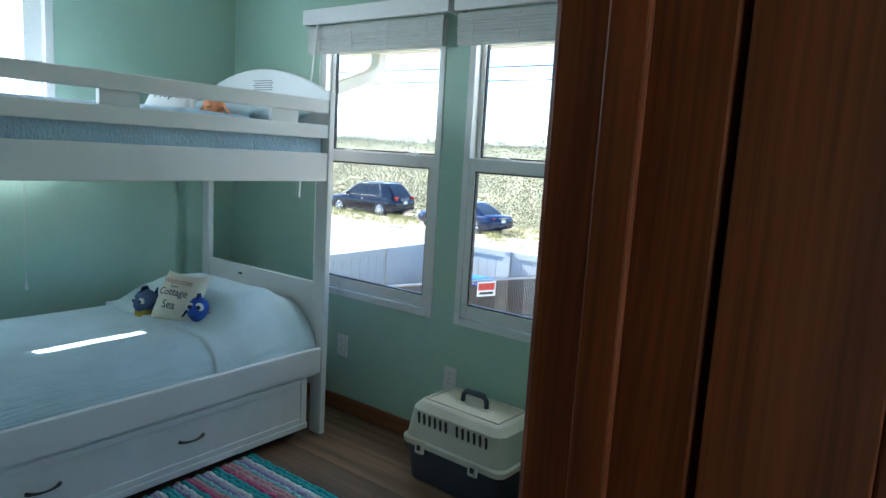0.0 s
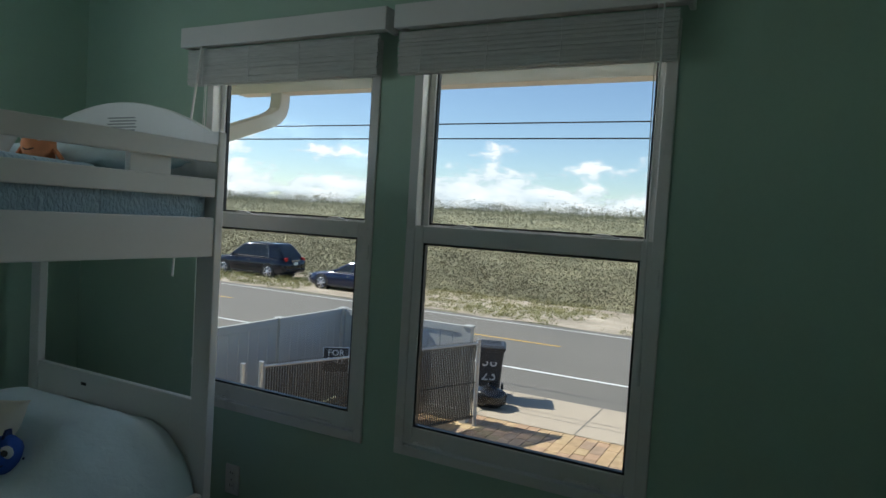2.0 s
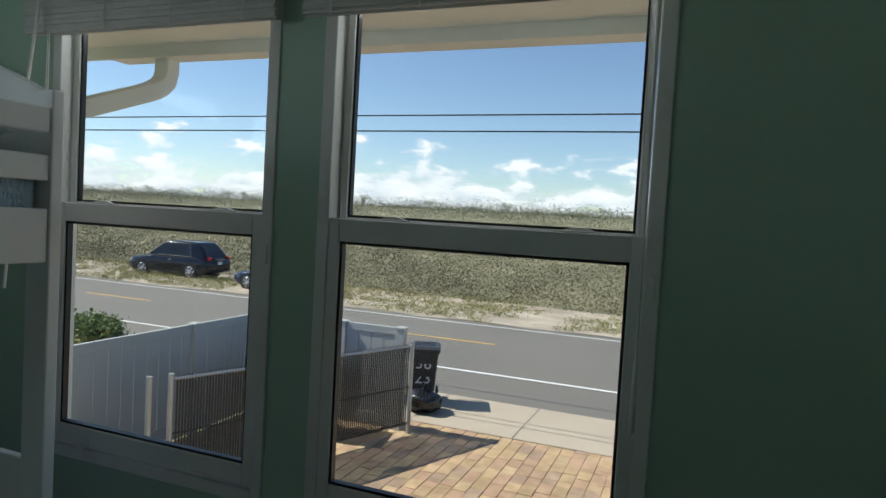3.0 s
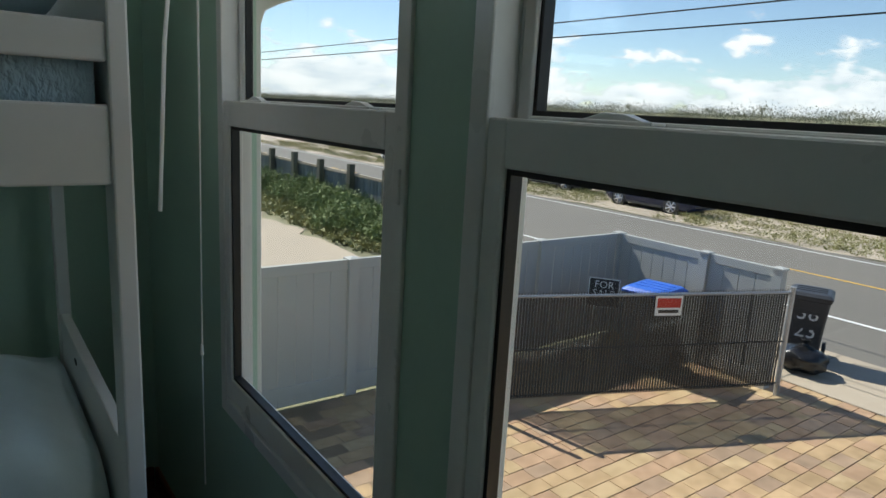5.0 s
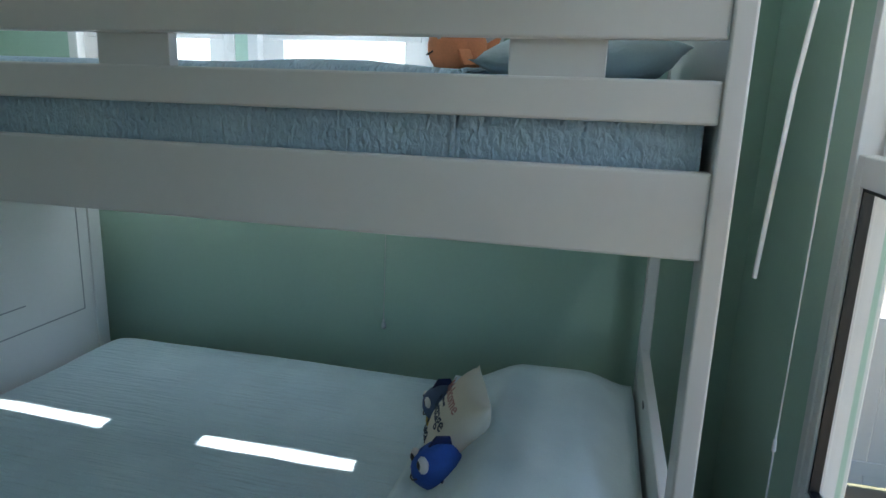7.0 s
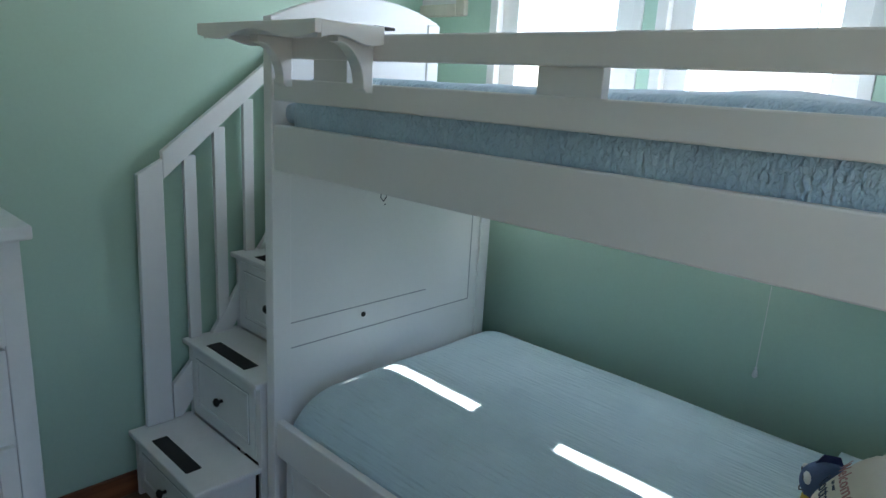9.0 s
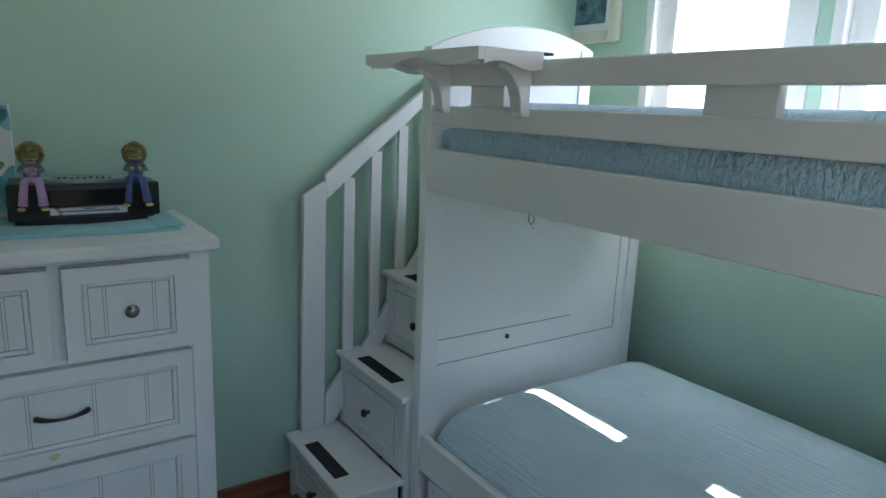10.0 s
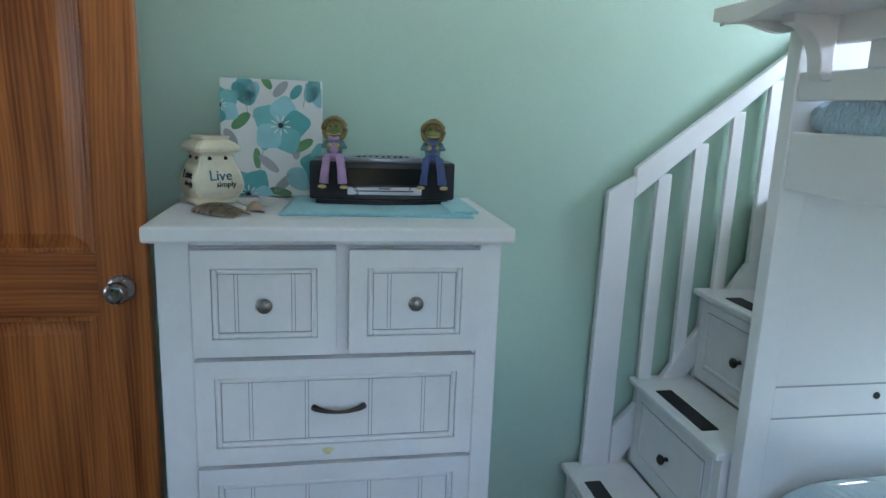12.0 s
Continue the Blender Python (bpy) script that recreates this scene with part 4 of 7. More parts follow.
cushion("pillow", 0.66, 0.34, 0.13, M["sheet"], "pale blue quilted pillow on the upper mattress", "pillow", pose(-2.54, 2.45, 1.535, -86, 0, 0), "pillows on the upper bunk")
white_cotton = mat("white_cotton", (0.74, 0.75, 0.72), 0.9, 0, 0.04, 8, 400, 0.2, 0.001)
hc = cushion("throw_cushion", 0.26, 0.17, 0.08, white_cotton, "small white cushion with a word in script", "cushion", pose(-2.66, 2.19, 1.565, -38, 0, 26))
b = text_bm("Hope", 0.055, 0.0006)
bmesh.ops.transform(b, matrix=Matrix.Translation((0, -0.041, 0.0)) @ Matrix.Rotation(radians(90), 4, "X"), verts=b.verts)
part("lettering", b, print_ink, hc, "word in dark script")

# ---- staircase unit at the bed's south end ----
st = thing("bunk_staircase", (-2.3, 0.44, 0), "white storage staircase with drawers and a slatted handrail", "staircase")
TY0, TY1 = 0.182, 0.693
STEPS = [(-1.885, 0.258), (-2.095, 0.557), (-2.292, 0.855), (-2.495, 1.15)]
for k, (xf, z) in enumerate(STEPS):
    xb = STEPS[k + 1][0] if k < 3 else -3.10
    part("tread", box((xb - 0.02 if k < 3 else xb, xf, TY0, TY1, z - 0.020, z), 0.005), M["white_worn"], st)
    z0 = 0.03 if k == 0 else STEPS[k - 1][1]
    part("side", box((xb, xf - 0.02, TY1 - 0.024, TY1 - 0.006, 0.0, z - 0.020), 0.002), M["white"], st)
    part("side", box((xb, xf - 0.02, TY0 + 0.006, TY0 + 0.024, 0.0, z - 0.020), 0.002), M["white"], st)
    zl, zh = z0 + 0.004, z - 0.022
    part("riser_frame", ring_frame(TY0 + 0.024, TY1 - 0.024, zl, zh, 0.014, xf - 0.045, xf - 0.022, None, 0.002, axis=0), M["white"], st)
    dr = part("drawer_front", box((xf - 0.040, xf - 0.018, TY0 + 0.040, TY1 - 0.040, zl + 0.017, zh - 0.010), 0.003), M["white_worn"], st)
    part("front_moulding", ring_frame(TY0 + 0.075, TY1 - 0.075, zl + 0.05, zh - 0.042, 0.012, xf - 0.020, xf - 0.013, None, 0.003, axis=0), M["white_worn"], dr)
    part("groove", ring_frame(TY0 + 0.072, TY1 - 0.072, zl + 0.047, zh - 0.039, 0.003, xf - 0.019, xf - 0.0172, None, 0, axis=0), M["groove"], dr)
    b = lathe([(0.007, 0), (0.006, 0.012), (0.014, 0.017), (0.016, 0.024), (0.010, 0.030), (0.003, 0.032)], (0, 0, 0), 16)
    bmesh.ops.transform(b, matrix=Matrix.Translation((xf - 0.018, (TY0 + TY1) / 2, (zl + zh) / 2)) @ Matrix.Rotation(radians(90), 4, "Y"), verts=b.verts)
    part("knob", b, M["pewter"], dr, "small pewter knob", True)
    part("grip_strip", box((xf - 0.085, xf - 0.032, TY0 + 0.125, TY1 - 0.125, z - 0.001, z + 0.0022), 0.0008), M["trac"], st, "black anti-slip strip")
part("back", box((-3.10, -3.08, TY0 + 0.026, TY1 - 0.026, 0.0, 1.12), 0.002), M["white"], st)
# handrail
RY0, RY1 = 0.186, 0.212
part("newel", prism([(-1.944, 0.258), (-2.040, 0.258), (-2.043, 1.215), (-1.957, 1.168)], 1, RY0, RY1, 0.004), M["white"], st)
sl = (1.649 - 1.168) / (2.521 - 1.957)
zt = lambda x: 1.168 + (-1.957 - x) * sl
part("handrail", prism([(-2.0425, zt(-2.0425)), (-2.0425, zt(-2.0425) - 0.096), (-2.64, zt(-2.64) - 0.096), (-2.72, zt(-2.72) - 0.09), (-2.72, zt(-2.66))], 1, RY0 + 0.001, RY1 - 0.001, 0.004), M["white"], st)
part("foot_rail", prism([(-2.043, 0.392), (-2.0425, 0.262), (-2.075, 0.262), (-2.30, 0.585), (-2.62, 1.01), (-2.64, 1.15), (-2.45, 0.93), (-2.2, 0.56)], 1, RY0 + 0.001, RY1 - 0.001, 0.003), M["white"], st)
for xa, xb_ in ((-2.116, -2.160), (-2.228, -2.271), (-2.344, -2.383), (-2.459, -2.498), (-2.572, -2.612)):
    part("baluster", box((xb_, xa, RY0 + 0.003, RY1 - 0.003, 0.32 + 1.30 * (-2.08 - xa), zt(xa) - 0.08), 0.002), M["white"], st)

# ---- dresser ----
dz = thing("dresser", (-1.135, 0.48, 0), "tall white distressed wooden dresser with five drawers", "dresser")
DF = 0.700
part("top", box((-1.517, -0.755, 0.245, 0.735, 1.114, 1.148), 0.006), M["white_worn"], dz)
bd = part("body", box((-1.497, -0.773, 0.255, DF - 0.02, 0.05, 1.114), 0.003), M["white_worn"], dz)
for a in ((-0.840, -0.773), (-1.497, -1.447)):
    part("corner_post", box((a[0], a[1], DF - 0.02, DF, 0.0, 1.114), 0.003), M["white_worn"], dz)
for x in (-0.80, -1.47):
    part("back_leg", box((x - 0.03, x + 0.03, 0.256, 0.31, 0.0, 0.05), 0.003), M["white_worn"], dz)
for z0, z1 in ((1.103, 1.114), (0.862, 0.872), (0.614, 0.625), (0.372, 0.383), (0.10, 0.145)):
    part("face_rail", box((-1.447, -0.840, DF - 0.02, DF - 0.002, z0, z1), 0.001), M["white_worn"], dz)
part("face_stile", box((-1.162, -1.136, DF - 0.02, DF - 0.002, 0.872, 1.103), 0.001), M["white_worn"], dz)

part("face_backing", box((-1.446, -0.841, DF - 0.018, DF - 0.004, 0.14, 1.10)), M["white_worn"], dz)


def drawer(x0, x1, z0, z1, pull_kind):
    g = 0.003
    f = part("drawer_front", box((x0 + g, x1 - g, DF - 0.012, DF + 0.016, z0 + g, z1 - g), 0.003), M["white_worn"], dz)
    bw = 0.038
    part("border", ring_frame(x0 + g, x1 - g, z0 + g, z1 - g, bw, DF + 0.014, DF + 0.024, None, 0), M["white_worn"], f)
    part("groove", ring_frame(x0 + bw - 0.002, x1 - bw + 0.002, z0 + bw - 0.002, z1 - bw + 0.002, 0.006, DF + 0.015, DF + 0.0172, None, 0), M["groove"], f)
    part("moulding", ring_frame(x0 + bw + 0.004, x1 - bw - 0.004, z0 + bw + 0.004, z1 - bw - 0.004, 0.011, DF + 0.014, DF + 0.0225, None, 0.004), M["white_worn"], f)
    part("groove", ring_frame(x0 + bw + 0.0145, x1 - bw - 0.0145, z0 + bw + 0.0145, z1 - bw - 0.0145, 0.0025, DF + 0.015, DF + 0.0168, None, 0), M["groove"], f)
    ins = bw + 0.017
    cuts = (0.19, 0.81) if x1 - x0 < 0.4 else (0.12, 0.36, 0.64, 0.88)
    for c in cuts:
        cx = x0 + ins + c * (x1 - x0 - 2 * ins)
        for dx in (-0.004, 0.003):
            part("groove", box((cx + dx, cx + dx + 0.0016, DF + 0.015, DF + 0.0166, z0 + ins, z1 - ins)), M["groove"], f)
    cx, cz = (x0 + x1) / 2, (z0 + z1) / 2
    if pull_kind == "knob":
        b = lathe([(0.007, 0), (0.0065, 0.012), (0.014, 0.016), (0.0165, 0.023), (0.0145, 0.029), (0.004, 0.032)], (0, 0, 0), 18)
        bmesh.ops.transform(b, matrix=Matrix.Translation((cx, DF + 0.016, cz)) @ Matrix.Rotation(radians(-90), 4, "X"), verts=b.verts)
        part("knob", b, M["nickel"], f, "round brushed nickel knob", True)
    else:
        pull(f, cx, DF + 0.016, cz + 0.006, 0)
    return f


drawer(-1.138, -0.842, 0.867, 1.101, "knob")
drawer(-1.447, -1.160, 0.867, 1.101, "knob")
d_ = drawer(-1.443, -0.842, 0.620, 0.863, "pull")
stain = mat("yellowed_stain", (0.62, 0.58, 0.30), 0.6, 0, 0.2, 60, 200, 0)
part("stain", prism([(-1.118 + 0.012 * math.cos(a) * (1 + 0.3 * math.sin(3 * a)), 0.645 + 0.009 * math.sin(a)) for a in [k * math.pi / 7 for k in range(14)]], 1, DF + 0.0235, DF + 0.0246), stain, d_, "faint yellow stain")
drawer(-1.443, -0.842, 0.378, 0.616, "pull")
drawer(-1.443, -0.842, 0.140, 0.374, "pull")

# ---- things on the dresser ----
TOP = 1.148
teal_towel = cloth("aqua_towel", (0.22, 0.52, 0.55), (0.34, 0.66, 0.68), (160, 160, 160), 0, 0.004, 0.9)
tw = thing("towel", (-1.24, 0.45, TOP), "folded aqua towel under the radio", "towel")


def towel_h(x, y):
    return TOP + 0.009 + 0.002 * noise.noise(Vector((x * 14, y * 12, 0))) - 0.004 * smooth01((abs(x + 1.24) - 0.2) / 0.02)


b = sheet_mesh(-1.462, -1.022, 0.29, 0.60, towel_h, TOP + 0.0006, 30, 24)
bmesh.ops.transform(b, matrix=Matrix.Translation((-1.24, 0.45, 0)) @ Matrix.Rotation(radians(-4), 4, "Z") @ Matrix.Translation((1.24, -0.45, 0)), verts=b.verts)
part("cloth", b, teal_towel, tw, "", True)
part("folded_end", box((-1.466, -1.40, 0.36, 0.60, TOP + 0.008, TOP + 0.016), 0.004), teal_towel, tw)

black_plastic = mat("black_radio_plastic", (0.012, 0.013, 0.017), 0.33, 0, 0.15, 20, 300, 0.05)
grille = mat("black_grille", (0.01, 0.01, 0.013), 0.7, 0, 0.2, 30, 900, 0.6, 0.001)
silver = mat("silver_plastic", (0.34, 0.36, 0.42), 0.3, 0.6, 0.05, 20, 200, 0.02)
screen = mat("dark_display", (0.006, 0.008, 0.008), 0.08, 0, 0.1, 10, 100, 0.0, spec=0.15)
rd = thing("radio", (-1.25, 0.36, TOP + 0.008), "black tabletop radio with silver front slot and top buttons", "radio")
RZ0, RZ1 = TOP + 0.012, 1.262
bow = lambda u: 0.455 - 0.030 * (2 * u - 1) ** 2
out = [(-1.432 + 0.356 * i / 16, bow(i / 16)) for i in range(17)] + [(-1.085, 0.275), (-1.423, 0.275)]
part("case", prism(out, 2, RZ0 + 0.008, RZ1, 0.006), black_plastic, rd)
part("base", prism([(x * 0.92 - 1.254 * 0.08, y - 0.008) for x, y in out], 2, RZ0 - 0.004, RZ0 + 0.010, 0.002), black_plastic, rd)
for s0, s1 in ((0.01, 0.25), (0.76, 0.99)):
    o2 = [(-1.432 + 0.356 * (s0 + (s1 - s0) * i / 8), bow(s0 + (s1 - s0) * i / 8) + 0.0025) for i in range(9)]
    o2 += [(x, y - 0.01) for x, y in o2[::-1]]
    g = part("speaker_grille", prism(o2, 2, RZ0 + 0.018, RZ1 - 0.010, 0), grille, rd)
    bb_ = None
    for k in range(12):
        z = RZ0 + 0.022 + k * 0.0064
        o3 = [(x, y + 0.0018) for x, y in o2[:9]] + [(x, y) for x, y in o2[8::-1]]
        bb_ = prism(o3, 2, z, z + 0.003, 0, bb_)
    part("grille_ribbing", bb_, grille, g)
part("display", box((-1.345, -1.165, 0.452, 0.4585, 1.208, 1.248), 0.002), screen, rd, "dark glossy display")
sv = part("disc_slot_panel", box((-1.345, -1.165, 0.453, 0.462, 1.184, 1.203), 0.002), silver, rd, "silver slot panel")
part("slot", box((-1.325, -1.185, 0.4605, 0.4625, 1.192, 1.1955)), M["dark"], sv)
part("mark", box((-1.268, -1.240, 0.4605, 0.4626, 1.198, 1.201)), M["dark"], sv)
tpn = part("top_panel", prism([(-1.255 + 0.10 * math.cos(a), 0.37 + 0.065 * math.sin(a)) for a in [k * math.pi / 12 for k in range(24)]], 2, RZ1 - 0.001, RZ1 + 0.008, 0.002), silver, rd, "silver button panel")
for k in range(9):
    part("button", ball((-1.315 + 0.015 * k, 0.40 - 0.012 * (k % 2), RZ1 + 0.009), 0.005, None, 1, (1, 1, 0.6)), black_plastic, tpn)

rd.location.y += 0.028

# leaning flower canvas
canvas_white = mat("white_canvas", (0.72, 0.73, 0.70), 0.85, 0, 0.04, 10, 600, 0.25, 0.001)
teal_a = mat("teal_paint", (0.10, 0.38, 0.38), 0.85, 0, 0.15, 25, 500, 0.2, 0.001)
teal_b = mat("pale_aqua_paint", (0.30, 0.58, 0.62), 0.85, 0, 0.12, 25, 500, 0.2, 0.001)
teal_c = mat("mid_aqua_paint", (0.17, 0.47, 0.48), 0.85, 0, 0.12, 25, 500, 0.2, 0.001)
leaf_g = mat("leaf_green_paint", (0.12, 0.28, 0.12), 0.85, 0, 0.15, 25, 500, 0.2, 0.001)
leaf_k = mat("warm_grey_paint", (0.38, 0.38, 0.39), 0.85, 0, 0.1, 25, 500, 0.2, 0.001)
CW, CH = 0.250, 0.292
cv = thing("flower_canvas", (-0.984, 0.40, TOP), "square canvas print of teal flowers leaning on the wall", "canvas print", rot=(0, 0, 0.001))
cvb = part("canvas", box((-CW / 2, CW / 2, -0.016, 0.016, 0, CH), 0.003), canvas_white, cv)


def blob(cx, cz, rx, rz, ang, lobes, amp, y, material, name):
    """A flat painted petal, clipped to the canvas face."""
    pts = []
    for k in range(28):
        a = 2 * math.pi * k / 28
        r = 1 + amp * math.cos(lobes * a)
        u, v = rx * r * math.cos(a), rz * r * math.sin(a)
        x = cx + u * math.cos(ang) - v * math.sin(ang)
        z = cz + u * math.sin(ang) + v * math.cos(ang)
        p = (max(-CW / 2 + 0.001, min(CW / 2 - 0.001, x)), max(0.001, min(CH - 0.001, z)))
        if not pts or (abs(p[0] - pts[-1][0]) + abs(p[1] - pts[-1][1])) > 1e-5:
            pts.append(p)
    t = bmesh.new()
    vs = [t.verts.new((x, y, z)) for x, z in pts]
    if len(vs) > 2:
        t.faces.new(vs)
    r_ = bmesh.ops.extrude_face_region(t, geom=t.faces[:])
    bmesh.ops.translate(t, verts=[v for v in r_["geom"] if isinstance(v, bmesh.types.BMVert)], vec=(0, 0.0006, 0))
    bmesh.ops.recalc_face_normals(t, faces=t.faces)
    part(name, t, material, cvb)


def flower(cx, cz, r, mats, phase, n=5):
    for k in range(n):
        a = phase + 2 * math.pi * k / n
        blob(cx + 0.58 * r * math.cos(a), cz + 0.58 * r * math.sin(a), 0.52 * r, 0.48 * r, a, 4, 0.085, 0.0164 + 0.0004 * k, mats[k % len(mats)], "petal")
    for k in range(9):
        a = phase + 2 * math.pi * k / 9
        blob(cx + 0.27 * r * math.cos(a), cz + 0.27 * r * math.sin(a), 0.11 * r, 0.03 * r, a, 2, 0.05, 0.0188, canvas_white, "stamen")
    blob(cx, cz, 0.10 * r, 0.10 * r, 0, 5, 0.05, 0.0194, M["dark"], "flower_eye")


# the print is seen from the room, so its right edge is at -x
flower(-0.022, 0.178, 0.066, (teal_c, teal_b, teal_a, teal_c, teal_b), 0.5)
flower(0.058, 0.005, 0.062, (teal_c, teal_a, teal_b), 0.9)
flower(-0.125, 0.080, 0.050, (teal_a, teal_c), 0.2)
flower(0.125, 0.225, 0.046, (teal_b, teal_a, teal_c), 0.0)
for cx, cz, rx, rz, ang, mm in ((0.062, 0.262, 0.036, 0.026, 1.3, teal_c), (0.072, 0.255, 0.030, 0.02, 0.9, teal_a), (0.05, 0.255, 0.03, 0.018, 2.1, teal_b),
                                (-0.10, 0.268, 0.03, 0.02, 1.9, teal_c), (-0.112, 0.255, 0.03, 0.018, 1.2, teal_b), (-0.060, 0.262, 0.02, 0.012, 2.2, teal_a),
                                (0.075, 0.187, 0.027, 0.014, 2.4, leaf_g), (-0.078, 0.130, 0.026, 0.013, 2.6, leaf_g), (0.036, 0.095, 0.024, 0.010, 1.5, leaf_g),
                                (-0.02, 0.012, 0.028, 0.011, 0.2, leaf_g), (0.012, 0.285, 0.02, 0.010, 1.0, leaf_g), (0.008, 0.082, 0.030, 0.012, 0.7, leaf_k),
                                (-0.022, 0.268, 0.024, 0.012, 2.3, leaf_k), (0.10, 0.145, 0.024, 0.013, 1.0, leaf_k), (-0.03, 0.035, 0.032, 0.012, 2.4, leaf_k),
                                (-0.060, 0.115, 0.020, 0.011, 1.6, leaf_k), (0.018, 0.122, 0.008, 0.008, 0, teal_c), (0.115, 0.11, 0.03, 0.02, 1.2, teal_b), (-0.07, 0.045, 0.035, 0.03, 0.4, teal_b)):
    blob(cx, cz, rx, rz, ang, 2, 0.06, 0.0163, mm, "leaf")
for p in ([(0.062, 0.232), (0.058, 0.21), (0.035, 0.188)], [(0.02, 0.118), (0.028, 0.09), (0.03, 0.06)], [(-0.085, 0.285), (-0.082, 0.25), (-0.078, 0.225)]):
    part("stem", tube([(x, 0.0166, z) for x, z in p], 0.0012, seg=5), leaf_k, cvb)
cv.matrix_basis = pose(-0.976, 0.285, TOP + 0.003, 6, 0, 0) @ Matrix.Scale(1.035, 4)

# ceramic wax burner
cream = mat("crazed_cream_ceramic", (0.70, 0.64, 0.48), 0.35, 0, 0.10, 18, 160, 0.08, 0.001)
wb_ = thing("wax_burner", (0, 0, 0), "cream ceramic wax burner with lettered sides", "wax burner", rot=(0, 0, 0.001))


def square_loft(profile, bevel=0.0):
    t = bmesh.new()
    rings = []
    for r, z in profile:
        c = r * 0.86
        rings.append([t.verts.new((x, y, z)) for x, y in ((r, -c), (r, c), (c, r), (-c, r), (-r, c), (-r, -c), (-c, -r), (c, -r))])
    for a, b2 in zip(rings, rings[1:]):
        for k in range(8):
            t.faces.new((a[k], a[(k + 1) % 8], b2[(k + 1) % 8], b2[k]))
    t.faces.new(rings[0][::-1])
    t.faces.new(rings[-1])
    bmesh.ops.recalc_face_normals(t, faces=t.faces)
    return t


wbody = part("body", square_loft([(0.046, 0.014), (0.056, 0.028), (0.059, 0.046), (0.055, 0.068), (0.045, 0.092), (0.039, 0.112), (0.040, 0.120)]), cream, wb_)
part("foot_ring", square_loft([(0.058, 0.004), (0.058, 0.010), (0.052, 0.014)]), cream, wb_)
for sx in (-1, 1):
    for sy2 in (-1, 1):
        part("foot", ball((sx * 0.048, sy2 * 0.048, 0.006), 0.012, None, 2, (1, 1, 0.5)), cream, wb_)
lid = part("lid", square_loft([(0.044, 0.120), (0.055, 0.125), (0.055, 0.131), (0.044, 0.143), (0.032, 0.150), (0.035, 0.154), (0.035, 0.158), (0.028, 0.158)]), cream, wb_)
for ang in (0, -90):
    for dx in (-0.019, 0.019):
        b = cyl((dx, 0.0375, 0.108), (dx, 0.0425, 0.106), 0.0045, seg=10)
        bmesh.ops.transform(b, matrix=Matrix.Rotation(radians(ang), 4, "Z"), verts=b.verts)
        part("vent_hole", b, M["dark"], wbody)
teal_ink = mat("teal_lettering", (0.05, 0.20, 0.24), 0.6, 0, 0.1, 30, 200, 0)
for ang, rows in ((0, (("Live", 0.034, 0.068, teal_ink), ("simply", 0.019, 0.048, M["dark"]))), (-90, (("Love", 0.028, 0.068, M["dark"]), ("deeply", 0.017, 0.048, M["dark"])))):
    for words, size, z, mm in rows:
        b = text_bm(words, size, 0.0012)
        off = 0.0 if size > 0.02 else -0.012
        rr = 0.0565 if z > 0.06 else 0.0595
        bmesh.ops.transform(b, matrix=Matrix.Rotation(radians(ang), 4, "Z") @ Matrix.Translation((off, rr - 0.0005, z)) @ Matrix.Rotation(radians(180), 4, "Z") @ Matrix.Rotation(radians(78 if z > 0.06 else 84), 4, "X"), verts=b.verts)
        part("lettering", b, mm, wbody)
wb_.matrix_basis = pose(-0.838, 0.385, TOP, 0, 0, 31) @ Matrix.Scale(1.03, 4)

# shells
shell_dark = mat("mussel_shell", (0.16, 0.13, 0.09), 0.3, 0, 0.5, 60, 300, 0.2, 0.001, stretch=(1, 3, 1), rgb2=(0.34, 0.27, 0.17))
shell_pale = mat("cream_shell", (0.66, 0.52, 0.38), 0.45, 0, 0.15, 80, 300, 0.2)
shell_white = mat("white_shell", (0.72, 0.71, 0.66), 0.35, 0, 0.1, 40, 200, 0.1)


def shell(name, label, m, material, length, width, height, ribs):
    s = thing(name, (0, 0, 0), label, "shell", "shells on the dresser", rot=(0, 0, 0.001))
    t = bmesh.new()
    n, k = 16, 20
    rows = []
    for i in range(n + 1):
        u = i / n
        row = []
        for j in range(k + 1):
            a = math.pi * j / k
            w = width / 2 * (u ** 0.55) * (1 - 0.25 * u ** 6)
            z = height * math.sin(a) * math.sin(math.pi * min(1, u * 0.85 + 0.06)) * (1 + (0.05 * math.cos(ribs * a) if ribs else 0))
            row.append(t.verts.new((length * u - length / 2, w * math.cos(a), max(0.0, z) + 0.001)))
        rows.append(row)
    for i in range(n):
        for j in range(k):
            t.faces.new((rows[i][j], rows[i + 1][j], rows[i + 1][j + 1], rows[i][j + 1]))
    r_ = bmesh.ops.solidify(t, geom=t.faces[:], thickness=0.0016)
    part("valve", t, material, s, "", True)
    s.matrix_basis = m
    return s


shell("seashell", "large dark brown mussel shell on the dresser", pose(-0.877, 0.575, TOP, 0, 0, 150), shell_dark, 0.138, 0.082, 0.026, 0)
shell("seashell", "small ribbed tan clam shell on the dresser", pose(-0.955, 0.535, TOP, 0, 0, 95), shell_pale, 0.045, 0.052, 0.024, 18)
shell("seashell", "open white shell half, edge up, on the dresser", pose(-0.985, 0.47, TOP + 0.018, 155, 0, 10), shell_white, 0.055, 0.05, 0.016, 0)
shell("seashell", "open white shell half, edge up, on the dresser", pose(-0.932, 0.46, TOP + 0.018, 155, 0, 170), shell_white, 0.055, 0.05, 0.016, 0)

